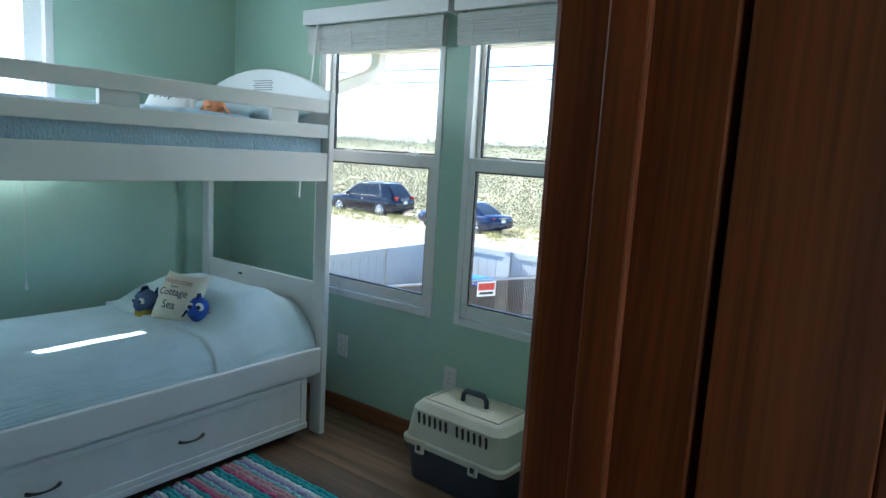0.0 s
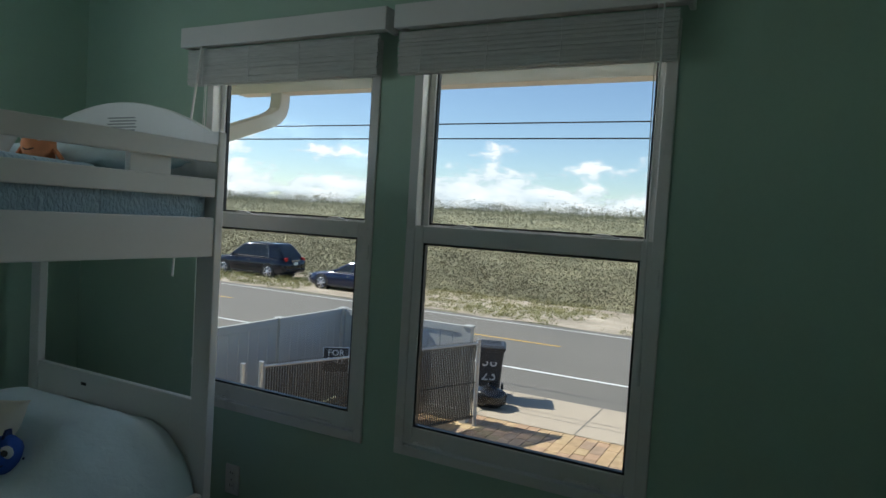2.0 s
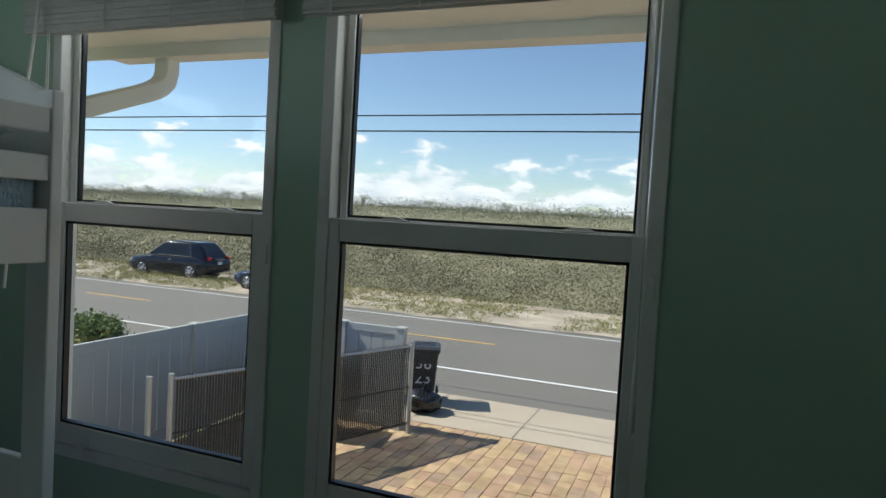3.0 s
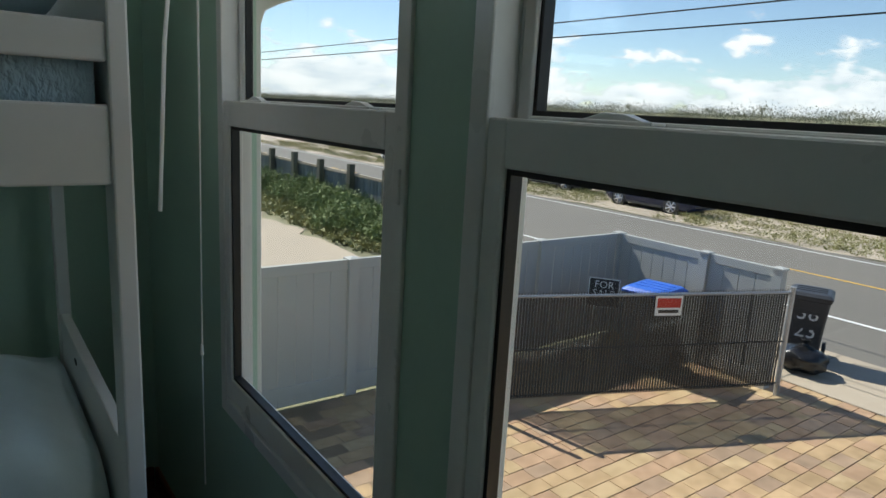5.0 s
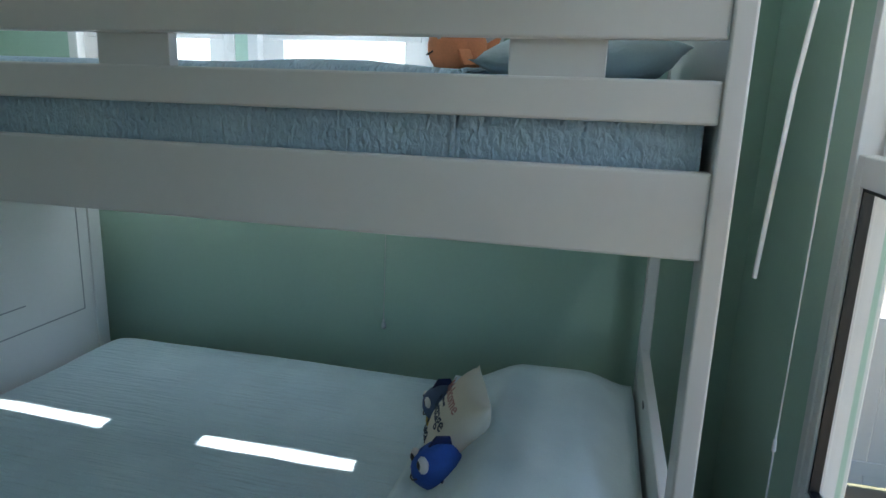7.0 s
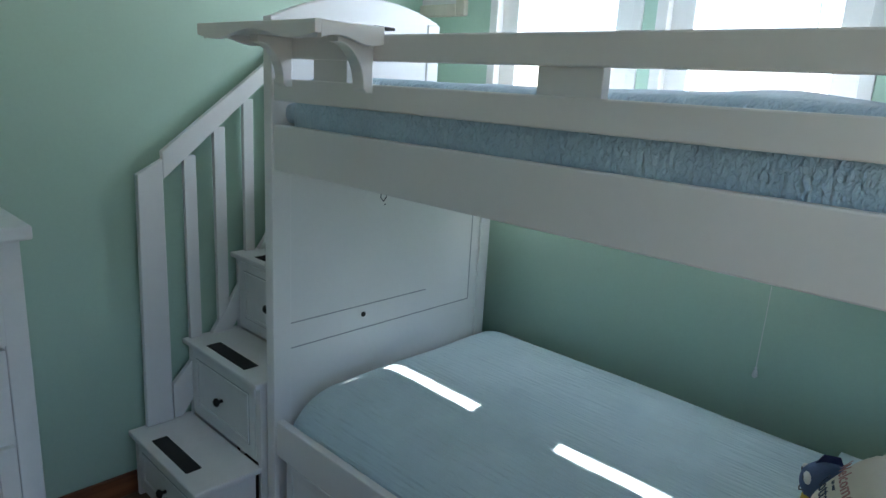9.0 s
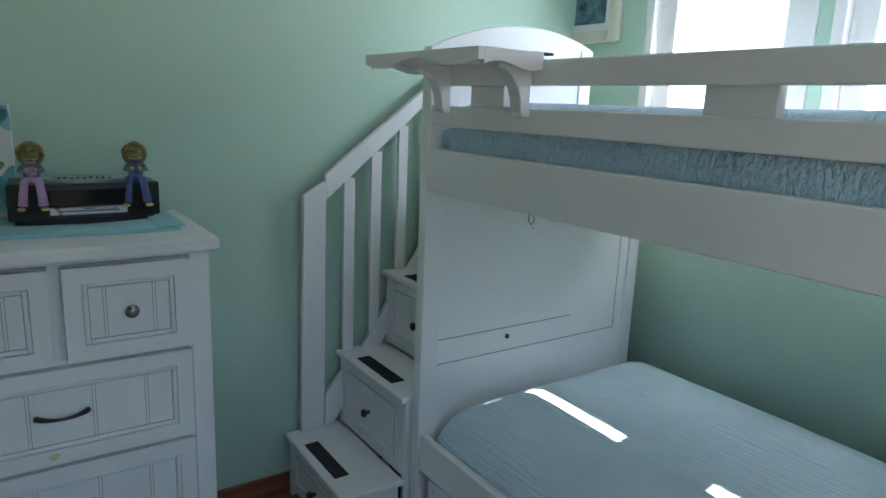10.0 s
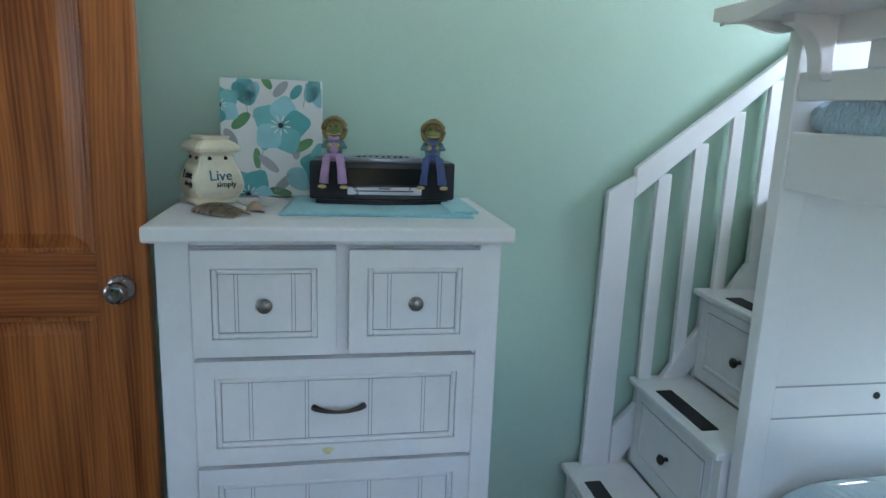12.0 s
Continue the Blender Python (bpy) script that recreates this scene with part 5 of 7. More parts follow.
# seated garden figurines, each one plain mesh
fig_mats = {"straw": mat("painted_straw", (0.24, 0.19, 0.07), 0.7, 0, 0.3, 60, 300, 0.4, 0.002), "green": mat("painted_green", (0.13, 0.16, 0.04), 0.5, 0, 0.25, 40, 200, 0.1),
            "blue": mat("painted_denim", (0.07, 0.10, 0.25), 0.6, 0, 0.2, 40, 200, 0.1), "lilac": mat("painted_lilac", (0.42, 0.26, 0.42), 0.6, 0, 0.15, 40, 200, 0.1),
            "shirt": mat("painted_teal_shirt", (0.10, 0.20, 0.22), 0.6, 0, 0.2, 40, 200, 0.1), "feet": mat("painted_tan", (0.50, 0.36, 0.14), 0.6, 0, 0.15, 40, 200, 0.1)}


def figurine(x, trousers, label, lean):
    keys = ["straw", "green", trousers, "shirt", "feet"]
    t = bmesh.new()

    def add(b, key):
        me = bpy.data.meshes.new("tmp")
        for f in b.faces:
            f.material_index = keys.index(key)
        b.to_mesh(me)
        b.free()
        t.from_mesh(me)
        bpy.data.meshes.remove(me)

    add(ball((0, 0, 0.030), 0.022, None, 2, (1.0, 0.8, 1.3), 0.1), "shirt")
    add(ball((0, 0.004, 0.006), 0.020, None, 2, (1.15, 1.0, 0.7)), trousers)
    add(ball((0, 0.004, 0.071), 0.019, None, 2, (1.15, 0.95, 0.8)), "green")
    add(ball((0, 0.018, 0.066), 0.010, None, 2, (1.5, 1, 0.5)), "green")
    for s in (-1, 1):
        add(ball((s * 0.008, 0.012, 0.085), 0.0065, None, 1), "green")
        add(tube([(s * 0.012, 0.006, 0.006), (s * 0.017, 0.028, 0.004), (s * (0.018 + 0.004 * lean), 0.033, -0.030), (s * (0.019 + 0.006 * lean), 0.034, -0.060)], [0.009, 0.0105, 0.011, 0.0125], seg=9), trousers)
        add(ball((s * (0.021 + 0.008 * lean), 0.040, -0.068), 0.009, None, 2, (1.25, 1.5, 0.6)), "feet")
        add(tube([(s * 0.019, 0.004, 0.044), (s * 0.027, 0.012, 0.033), (s * 0.011, 0.024, 0.034)], [0.007, 0.007, 0.006], seg=7), "shirt")
        add(ball((s * 0.010, 0.026, 0.036), 0.007, None, 1), "feet")
    # straw hat tipped back: a rough brim round the face and a crown behind
    ringp = [(0.0285 * math.cos(2 * math.pi * k / 18), -0.004 + 0.003 * math.sin(k * 2.3), 0.076 + 0.0285 * math.sin(2 * math.pi * k / 18)) for k in range(19)]
    add(tube(ringp, [0.0062 + 0.0012 * math.sin(k * 1.7) for k in range(19)], seg=7), "straw")
    add(ball((0, -0.014, 0.078), 0.028, None, 2, (1, 0.55, 1), 0.15, 4), "straw")
    add(tube([(-0.017, 0.0205, 0.066), (-0.006, 0.0275, 0.0635), (0.006, 0.0275, 0.0635), (0.017, 0.0205, 0.066)], 0.0022, seg=6), "feet")
    add(tube([(-0.012, 0.017, 0.056), (0.0, 0.022, 0.053), (0.012, 0.017, 0.056)], 0.005, seg=6), trousers)
    add(ball((-0.001, 0.018, 0.030), 0.013, None, 2, (1, 0.6, 1.1)), trousers)
    me = bpy.data.meshes.new("figurine")
    t.to_mesh(me)
    t.free()
    for k in keys:
        me.materials.append(fig_mats[k])
    for p in me.polygons:
        p.use_smooth = True
    f = new("figurine", me)
    f.matrix_basis = pose(x, 0.452, RZ1 + 0.004, 0, 0, -6) @ Matrix.Scale(0.93, 4)
    tagged(f, label, "figurine", "figurines on the radio")


figurine(-1.135, "lilac", "small painted frog figurine in lilac trousers and straw hat", 0.8)
figurine(-1.375, "blue", "small painted frog figurine in denim trousers and straw hat", 1.2)

# ---- picture on the bunk wall ----
pf = thing("framed_picture", (XW, 0.24, 1.79), "small dark blue painting in a cream frame", "picture")
frame_cream = mat("cream_frame", (0.66, 0.62, 0.52), 0.5, 0, 0.08, 12, 150, 0.1)
part("frame", ring_frame(0.055, 0.43, 1.79, 2.16, 0.05, XW + 0.002, XW + 0.03, None, 0.006, axis=0), frame_cream, pf)
part("mat_board", ring_frame(0.10, 0.385, 1.835, 2.115, 0.035, XW + 0.004, XW + 0.016, None, 0, axis=0), M["white"], pf)
night = mat("night_blue_paint", (0.02, 0.05, 0.10), 0.5, 0, 0.6, 26, 90, 0.4, 0.002, rgb2=(0.10, 0.22, 0.26))
part("painting", box((XW + 0.003, XW + 0.010, 0.134, 0.351, 1.869, 2.081)), night, pf)

# ---- pet carrier ----
shell_c = mat("cream_plastic", (0.62, 0.60, 0.50), 0.45, 0, 0.06, 8, 200, 0.1)
slate = mat("slate_plastic", (0.045, 0.055, 0.075), 0.5, 0, 0.1, 8, 300, 0.2)
pc = thing("pet_carrier", (0, 0, 0), "cream and slate plastic pet carrier with a folding handle", "pet carrier", rot=(0, 0, 0.001))
CL, CB, CHT = 0.52, 0.33, 0.335


def loft_round(profile, n=6):
    """Rounded-rectangle loft: rows of (half length, half width, corner radius, z)."""
    t = bmesh.new()
    rings = []
    for hl, hw, r, z in profile:
        ring = []
        for cx, cy, a0 in ((1, 1, 0), (-1, 1, 90), (-1, -1, 180), (1, -1, 270)):
            for k in range(n + 1):
                a = radians(a0 + 90 * k / n)
                ring.append(t.verts.new((cx * (hl - r) + r * math.cos(a), cy * (hw - r) + r * math.sin(a), z)))
        rings.append(ring)
    for a, b2 in zip(rings, rings[1:]):
        m_ = len(a)
        for k in range(m_):
            t.faces.new((a[k], a[(k + 1) % m_], b2[(k + 1) % m_], b2[k]))
    t.faces.new(rings[0][::-1])
    t.faces.new(rings[-1])
    bmesh.ops.recalc_face_normals(t, faces=t.faces)
    return t


part("tub", loft_round([(0.225, 0.130, 0.03, 0.0), (0.232, 0.137, 0.035, 0.01), (0.250, 0.155, 0.04, 0.155)]), slate, pc, "slate grey lower tub")
part("rim", loft_round([(0.262, 0.167, 0.045, 0.150), (0.266, 0.171, 0.045, 0.156), (0.266, 0.171, 0.045, 0.172), (0.258, 0.163, 0.045, 0.178)]), shell_c, pc)
up_ = part("upper_shell", loft_round([(0.256, 0.161, 0.05, 0.176), (0.246, 0.152, 0.055, 0.245), (0.238, 0.146, 0.055, 0.285), (0.215, 0.125, 0.05, 0.310), (0.205, 0.115, 0.045, 0.316)]), shell_c, pc, "cream upper shell")
part("roof_rib", ring_frame(-0.19, 0.19, -0.10, 0.10, 0.010, 0, 0.005, None, 0.002), shell_c, pc)
rib = bpy.data.objects[[o.name for o in pc.children if o.name.startswith("roof_rib")][-1]]
rib.matrix_basis = Matrix.Translation((0, 0, 0.317)) @ Matrix.Rotation(radians(90), 4, "X")
for s in (-1, 1):
    for k in range(13):
        if k == 6:
            continue
        cx = -0.174 + 0.029 * k
        t = loft_round([(0.0055, 0.042, 0.005, 0), (0.0055, 0.042, 0.005, 0.004)], 3)
        bmesh.ops.transform(t, matrix=Matrix.Translation((cx, s * 0.1535, 0.240)) @ Matrix.Rotation(radians(s * 81.5), 4, "X") @ Matrix.Rotation(radians(180 if s > 0 else 0), 4, "X"), verts=t.verts)
        part("vent_slot", t, M["dark"], up_)
    for cx in (-0.15, 0.13):
        l_ = part("latch", box((cx - 0.022, cx + 0.022, s * 0.171 - 0.006, s * 0.171 + 0.006, 0.128, 0.180), 0.003), shell_c, pc)
        part("latch_hole", box((cx - 0.010, cx + 0.010, s * 0.171 - 0.007, s * 0.171 + 0.007, 0.142, 0.162)), M["dark"], l_)
part("handle", tube([(-0.062, 0, 0.317), (-0.060, 0, 0.345), (-0.045, 0, 0.362), (0.045, 0, 0.362), (0.060, 0, 0.345), (0.062, 0, 0.317)], [0.011, 0.010, 0.0115, 0.0115, 0.010, 0.011], seg=10), slate, pc, "dark folding carry handle", True)
part("handle_well", loft_round([(0.085, 0.03, 0.015, 0.316), (0.08, 0.026, 0.012, 0.320)]), shell_c, pc)
pc.matrix_basis = pose(-1.31, 2.765, 0, 0, 0, -2) @ Matrix.Diagonal((1.0, 0.98, 1.13, 1))

# ---- rug of chenille loops ----
rg = thing("rug", (-1.8, 1.8, 0), "striped chenille loop rug in pink, teal and lilac", "rug")
part("backing", box((-2.17, -1.45, 1.25, 2.29, 0.001, 0.006), 0.002), canvas_white, rg)
rug_cols = [mat("rug_" + n_, c, 0.95, 0, 0.2, 60, 400, 0.5, 0.002) for n_, c in (("teal", (0.05, 0.40, 0.45)), ("lilac", (0.35, 0.33, 0.55)), ("white", (0.7, 0.72, 0.75)), ("pink", (0.62, 0.12, 0.25)), ("rose", (0.60, 0.34, 0.38)), ("aqua", (0.28, 0.58, 0.62)))]
order = [0, 0, 2, 1, 5, 4, 4, 3, 0, 0, 2, 1, 5, 4, 3, 0, 2, 1]
rr = random.Random(5)
nrow = 46
for i in range(nrow):
    y = 2.285 - 1.03 * (i + 0.5) / nrow
    ci = order[i % len(order)]
    t = bmesh.new()
    for j in range(40):
        x = -2.165 + 0.71 * (j + 0.5 + 0.5 * (i % 2)) / 40
        t = ball((x + rr.uniform(-0.003, 0.003), y + rr.uniform(-0.003, 0.003), 0.014 + rr.uniform(0, 0.005)), 0.0125, t, 1, (1.15, 0.9, 0.95), 0, 1, (0, 0, 35))
    part("chenille_strip", t, rug_cols[ci], rg, "", True)

# ---- outdoors: ground, road, dunes ----
def zg(y):
    """Ground level: a drive rising to the pavement, a road falling away, dunes behind."""
    pts = [(-400, -1.72), (5.0, -1.68), (10.3, -1.63), (12.3, -1.63), (30.0, -2.43), (34.0, -2.4), (60.0, -1.0), (110.0, 1.6), (165.0, 4.0), (200.0, 3.0), (320.0, -3.0), (4000.0, -6.0)]
    for (a, za), (b, zb) in zip(pts, pts[1:]):
        if y <= b:
            return za + (zb - za) * (y - a) / (b - a)
    return pts[-1][1]


sand = mat("pale_sand", (0.33, 0.27, 0.20), 0.95, 0, 0.25, 0.6, 14, 0.4, 0.03, rgb2=(0.44, 0.37, 0.29))
scrub_soil = mat("dry_scrub_ground", (0.15, 0.15, 0.08), 0.95, 0, 0.4, 0.15, 3.0, 0.6, 0.15, rgb2=(0.26, 0.24, 0.14))
asphalt = mat("grey_asphalt", (0.150, 0.136, 0.116), 0.85, 0, 0.10, 0.35, 40, 0.3, 0.008)
concrete = mat("pale_concrete", (0.40, 0.33, 0.25), 0.85, 0, 0.10, 0.8, 30, 0.3, 0.005)
line_white = mat("road_line_white", (0.75, 0.75, 0.72), 0.7, 0, 0.08, 3, 40, 0.1)
line_yellow = mat("road_line_yellow", (0.70, 0.42, 0.06), 0.7, 0, 0.08, 3, 40, 0.1)


def strip(x0, x1, ys, lift, nx=1, wob=0.0):
    t = bmesh.new()
    rows = []
    for y in ys:
        line = []
        for i in range(nx + 1):
            yw = y + (wob * noise.noise(Vector((i * 0.9, y, 0))) if wob else 0)
            line.append(t.verts.new((x0 + (x1 - x0) * i / nx, yw, zg(yw) + lift)))
        rows.append(line)
    for a, b in zip(rows, rows[1:]):
        for i in range(nx):
            t.faces.new((a[i], a[i + 1], b[i + 1], b[i]))
    return t


ys = [-400, -40, -10, 0, 6, 8, 10.3, 12.3, 18, 24, 30, 34, 40, 50, 60, 75, 90, 110, 130, 150, 165, 180, 200, 320, 900, 4000]
tagged(part("ground", strip(-2500, 2500, ys, -0.02, 20), scrub_soil, None), "dry scrub and sand ground to the horizon", "ground", kind="structure")
tagged(part("sand_shoulder", strip(-300, 200, [23.42, 25, 27, 30, 31.6], 0.004, 250, 0.7), sand, None), "pale sandy road shoulder with patchy grass", "ground", kind="structure")
tagged(part("road", strip(-300, 200, [12.1, 16, 20, 23.4], 0.0), asphalt, None), "grey two-lane asphalt road", "road", kind="structure")
for y, mm, nm in ((14.42, line_white, "white edge line"), (22.6, line_white, "white edge line")):
    tagged(part("road_line", strip(-300, 200, [y - 0.06, y + 0.06], 0.006), mm, None), nm + " painted on the road", "road marking", kind="structure")
for x in [-7.25 - 12.2 * k for k in range(-2, 6)]:
    tagged(part("road_line", strip(x - 1.5, x + 1.5, [18.52, 18.64], 0.006), line_yellow, None), "yellow dashed centre line on the road", "road marking", kind="structure")
pv = tagged(part("pavement", strip(-12.5, 12, [10.46, 11.5, 12.0, 12.16], 0.004, 1), concrete, None), "pale concrete pavement with joints", "pavement", kind="structure")
dark_joint = mat("pavement_joint", (0.16, 0.15, 0.13), 0.9, 0, 0.1, 3, 40, 0)
for x in (-6.1, -4.6, -3.0, -1.5, 0.0):
    part("joint", strip(x - 0.008, x + 0.008, [10.46, 11.5, 12.15], 0.0085), dark_joint, pv)
part("joint", strip(-12.5, 12, [11.0, 11.012], 0.0085), dark_joint, pv)
part("joint", strip(-12.5, 12, [11.22, 11.232], 0.0085), dark_joint, pv)
tagged(part("neighbour_drive", strip(-26, -6.95, [2.5, 5, 6, 9.0], 0.0, 30, 0.5), concrete, None), "sandy concrete drive beyond the fence", "drive", kind="structure")


def tufts(seed, count, place, leaf, tris=14):
    """Many small leaf triangles in clumps, as one mesh."""
    r = np.random.RandomState(seed)
    rows = np.array([place(r) for _ in range(count)])
    n = count * tris
    xyz, s, h = np.repeat(rows[:, :3], tris, 0), np.repeat(rows[:, 3:4], tris, 0), np.repeat(rows[:, 4:5], tris, 0)
    c = xyz + r.normal(size=(n, 3)) * np.hstack([s, s, h]) * 0.45
    c[:, 2] = np.maximum(c[:, 2] + 0.45 * h[:, 0], xyz[:, 2])
    d1, d2, k = r.normal(size=(n, 3)), r.normal(size=(n, 3)), leaf * s
    v = np.stack([c + d1 * k, c - d1 * k * 0.6 + d2 * k * 0.5, c - d2 * k], 1).reshape(-1, 3)
    me = bpy.data.meshes.new("tufts")
    me.from_pydata(v.tolist(), [], np.arange(3 * n).reshape(-1, 3).tolist())
    return me


def leaf_mat(name, stops):
    m = bpy.data.materials.new(name)
    m.use_nodes = True
    N, L = m.node_tree.nodes, m.node_tree.links
    b = N["Principled BSDF"]
    g = N.new("ShaderNodeNewGeometry")
    ramp = N.new("ShaderNodeValToRGB")
    while len(ramp.color_ramp.elements) < len(stops):
        ramp.color_ramp.elements.new(0.5)
    for e, (p, c) in zip(ramp.color_ramp.elements, stops):
        e.position, e.color = p, (*c, 1)
    n = N.new("ShaderNodeTexNoise")
    n.inputs["Scale"].default_value = 0.12
    L.new(g.outputs["Position"], n.inputs["Vector"])
    ad = N.new("ShaderNodeMath")
    ad.operation = "MULTIPLY_ADD"
    ad.inputs[1].default_value, ad.inputs[2].default_value = 0.55, -0.02
    L.new(g.outputs["Random Per Island"], ad.inputs[0])
    a2 = N.new("ShaderNodeMath")
    a2.operation = "MULTIPLY_ADD"
    a2.inputs[1].default_value = 0.9
    L.new(n.outputs[0], a2.inputs[0])
    sb = N.new("ShaderNodeMath")
    sb.operation = "SUBTRACT"
    sb.inputs[1].default_value = 0.2
    L.new(ad.outputs[0], sb.inputs[0])
    L.new(sb.outputs[0], a2.inputs[2])
    L.new(a2.outputs[0], ramp.inputs[0])
    L.new(ramp.outputs[0], b.inputs["Base Color"])
    b.inputs["Roughness"].default_value = 0.8
    return m


scrub_leaf = leaf_mat("scrub_leaves", [(0.0, (0.085, 0.085, 0.042)), (0.35, (0.12, 0.108, 0.058)), (0.6, (0.15, 0.125, 0.075)), (0.8, (0.18, 0.142, 0.088)), (1.0, (0.20, 0.19, 0.075))])
bush_leaf = leaf_mat("bush_leaves", [(0.0, (0.085, 0.12, 0.035)), (0.45, (0.17, 0.22, 0.075)), (1.0, (0.32, 0.34, 0.14))])
# paler and greyer than the near scrub: distance haze put into the leaf colour
hazed_leaf = leaf_mat("hazed_far_leaves", [(0.0, (0.13, 0.14, 0.085)), (0.5, (0.165, 0.165, 0.105)), (1.0, (0.20, 0.19, 0.13))])
grass_leaf = leaf_mat("grass_blades", [(0.0, (0.15, 0.16, 0.05)), (0.5, (0.25, 0.24, 0.09)), (1.0, (0.36, 0.31, 0.15))])


def near_scrub(r):
    y = 31.5 + 34 * r.rand() ** 1.5
    x = r.uniform(-3.4 * y, 0.35 * y)
    s = r.uniform(0.35, 0.9) * (0.6 + y / 70)
    return x, y, zg(y) - 0.02, s, s * r.uniform(0.7, 1.35) + (0.3 if y > 33 else 0)


def far_scrub(r):
    y = 60 + 112 * r.rand()
    x = r.uniform(-3.3 * y, 0.4 * y)
    s = r.uniform(0.9, 2.1) * y / 90
    return x, y, zg(y) - 0.05, s, s * r.uniform(0.5, 0.9)


def skyline(r):
    y = r.uniform(160, 178)
    x = r.uniform(-560, 70)
    s = r.uniform(1.2, 2.6)
    hump = 0.8 + 0.7 * noise.noise(Vector((x * 0.03, 0.5, 0)))
    return x, y, zg(165) - 0.6, s * 1.4, hump * (1 + 0.35 * (r.rand() < 0.10))


def shoulder_grass(r):
    y = 23.6 + 8.6 * r.rand()
    x = r.uniform(-60, 6)
    k = noise.noise(Vector((x * 0.25, y * 0.5, 2)))
    s = 0.22 if k > -0.1 else 0.05
    return x, y, zg(y) - 0.01, s, s * 0.8


for nm, seed, count, fn, leaf, tr_, mm, lab in (("dune_scrub", 3, 15000, near_scrub, 0.036, 52, scrub_leaf, "dense dry green dune scrub"), ("far_scrub", 4, 14000, far_scrub, 0.030, 44, hazed_leaf, "distant low dune scrub"),
                                               ("skyline_trees", 6, 3600, skyline, 0.036, 60, hazed_leaf, "far line of low trees"), ("shoulder_grass", 8, 7000, shoulder_grass, 0.10, 26, grass_leaf, "patchy dry grass on the shoulder")):
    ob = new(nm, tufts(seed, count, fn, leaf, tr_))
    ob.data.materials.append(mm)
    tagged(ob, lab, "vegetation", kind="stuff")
for k in range(16):
    rt = random.Random(50 + k)
    x = -270 + 20 * k + rt.uniform(-7, 7)
    tt = thing("pine_tree", (x, 172, zg(165)), "far flat-topped dune pine on the skyline", "tree", "far pines on the skyline")
    h = rt.uniform(1.4, 2.6)
    part("trunk", tube([(x, 172, zg(165) - 0.3), (x + 0.2, 172, zg(165) + h * 0.6), (x + 0.1, 172, zg(165) + h)], [0.22, 0.15, 0.08], seg=6), M["dark"], tt)
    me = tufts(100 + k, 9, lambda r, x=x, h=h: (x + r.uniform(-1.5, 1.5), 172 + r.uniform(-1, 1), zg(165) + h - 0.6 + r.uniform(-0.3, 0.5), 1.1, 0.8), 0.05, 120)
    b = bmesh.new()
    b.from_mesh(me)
    part("crown", b, hazed_leaf, tt)

# bushes and weathered fence beyond the drive
for k, (x, y, s, hh) in enumerate((x_, y_ + 0.55, s_ * 0.70, h_ * 0.40) for x_, y_, s_, h_ in ((-15.2, 9.6, 1.25, 1.0), (-16.6, 10.3, 1.3, 1.15), (-13.6, 9.9, 0.95, 0.7), (-18.2, 10.6, 1.4, 1.25), (-20.3, 10.7, 1.5, 1.4), (-14.7, 11.4, 0.9, 0.8), (-22.5, 10.2, 1.5, 1.4), (-13.2, 11.6, 0.9, 0.6), (-25, 10.4, 1.6, 1.3))):
    bs = thing("bush", (x, y, zg(y)), "rounded green coastal bush beyond the fence", "bush", "bushes beyond the fence")
    rk = random.Random(k)
    part("branches", tube([(x, y, zg(y) - 0.05), (x + 0.1, y, zg(y) + hh * 0.5), (x - 0.1, y + 0.1, zg(y) + hh * 0.9)], [0.05, 0.035, 0.015], seg=6), M["dark"], bs)
    me = tufts(200 + k, 120, lambda r, x=x, y=y, s=s, hh=hh: (lambda a, q, w: (x + s * q * math.cos(a), y + s * q * math.sin(a), zg(y) + hh * w * (1.25 - q * q), 0.26, 0.22))(r.uniform(0, 6.3), r.rand() ** 0.6, r.uniform(0.05, 0.9)), 0.10, 80)
    b = bmesh.new()
    b.from_mesh(me)
    part("leaves", b, bush_leaf, bs)
ob = new("verge_grass", tufts(31, 1700, lambda r: (lambda x, y: (x, y, zg(y), 0.20, 0.14))(r.uniform(-28, -12.4), 9.2 + 3.0 * r.rand()), 0.18, 16))
ob.data.materials.append(grass_leaf)
tagged(ob, "tall grass round the bushes", "grass", kind="stuff")
grey_wood = wood("weathered_grey_boards", (0.07, 0.09, 0.095), (0.20, 0.22, 0.22), 2, 0.8, 14, 0.25)
post_wood = wood("weathered_posts", (0.05, 0.05, 0.035), (0.13, 0.12, 0.09), 2, 0.85, 14, 0.15)
wf = thing("weathered_fence", (-20, 12.0, zg(12)), "weathered grey-green board fence with tall posts", "fence")
for k in range(8):
    x = -16.4 - 2.05 * k
    part("post", box((x - 0.10, x + 0.10, 11.78, 11.96, -2.1, -0.28 - 0.03 * (k % 3)), 0.01), post_wood, wf)
part("rail", box((-32, -15.85, 11.93, 11.99, -0.66, -0.58), 0.005), sand, wf)
part("rail", box((-32, -15.85, 11.93, 11.99, -1.50, -1.42), 0.005), grey_wood, wf)
rk = random.Random(77)
bme = bpy.data.meshes.new("fence_board")
bt = box((-0.095, 0.095, 12.0, 12.03, -2.05, -0.60), 0.006, seg=1)
bt.to_mesh(bme)
bt.free()
bme.materials.append(grey_wood)
for k in range(78):
    o = new("board", bme)
    o.parent = wf
    o.location = Vector((-15.95 - 0.205 * k, 0, rk.uniform(-0.03, 0.05))) - Vector((-20, 12.0, zg(12)))
part("end_post", box((-15.86, -15.72, 11.9, 12.05, -2.1, -0.62), 0.01), post_wood, wf)
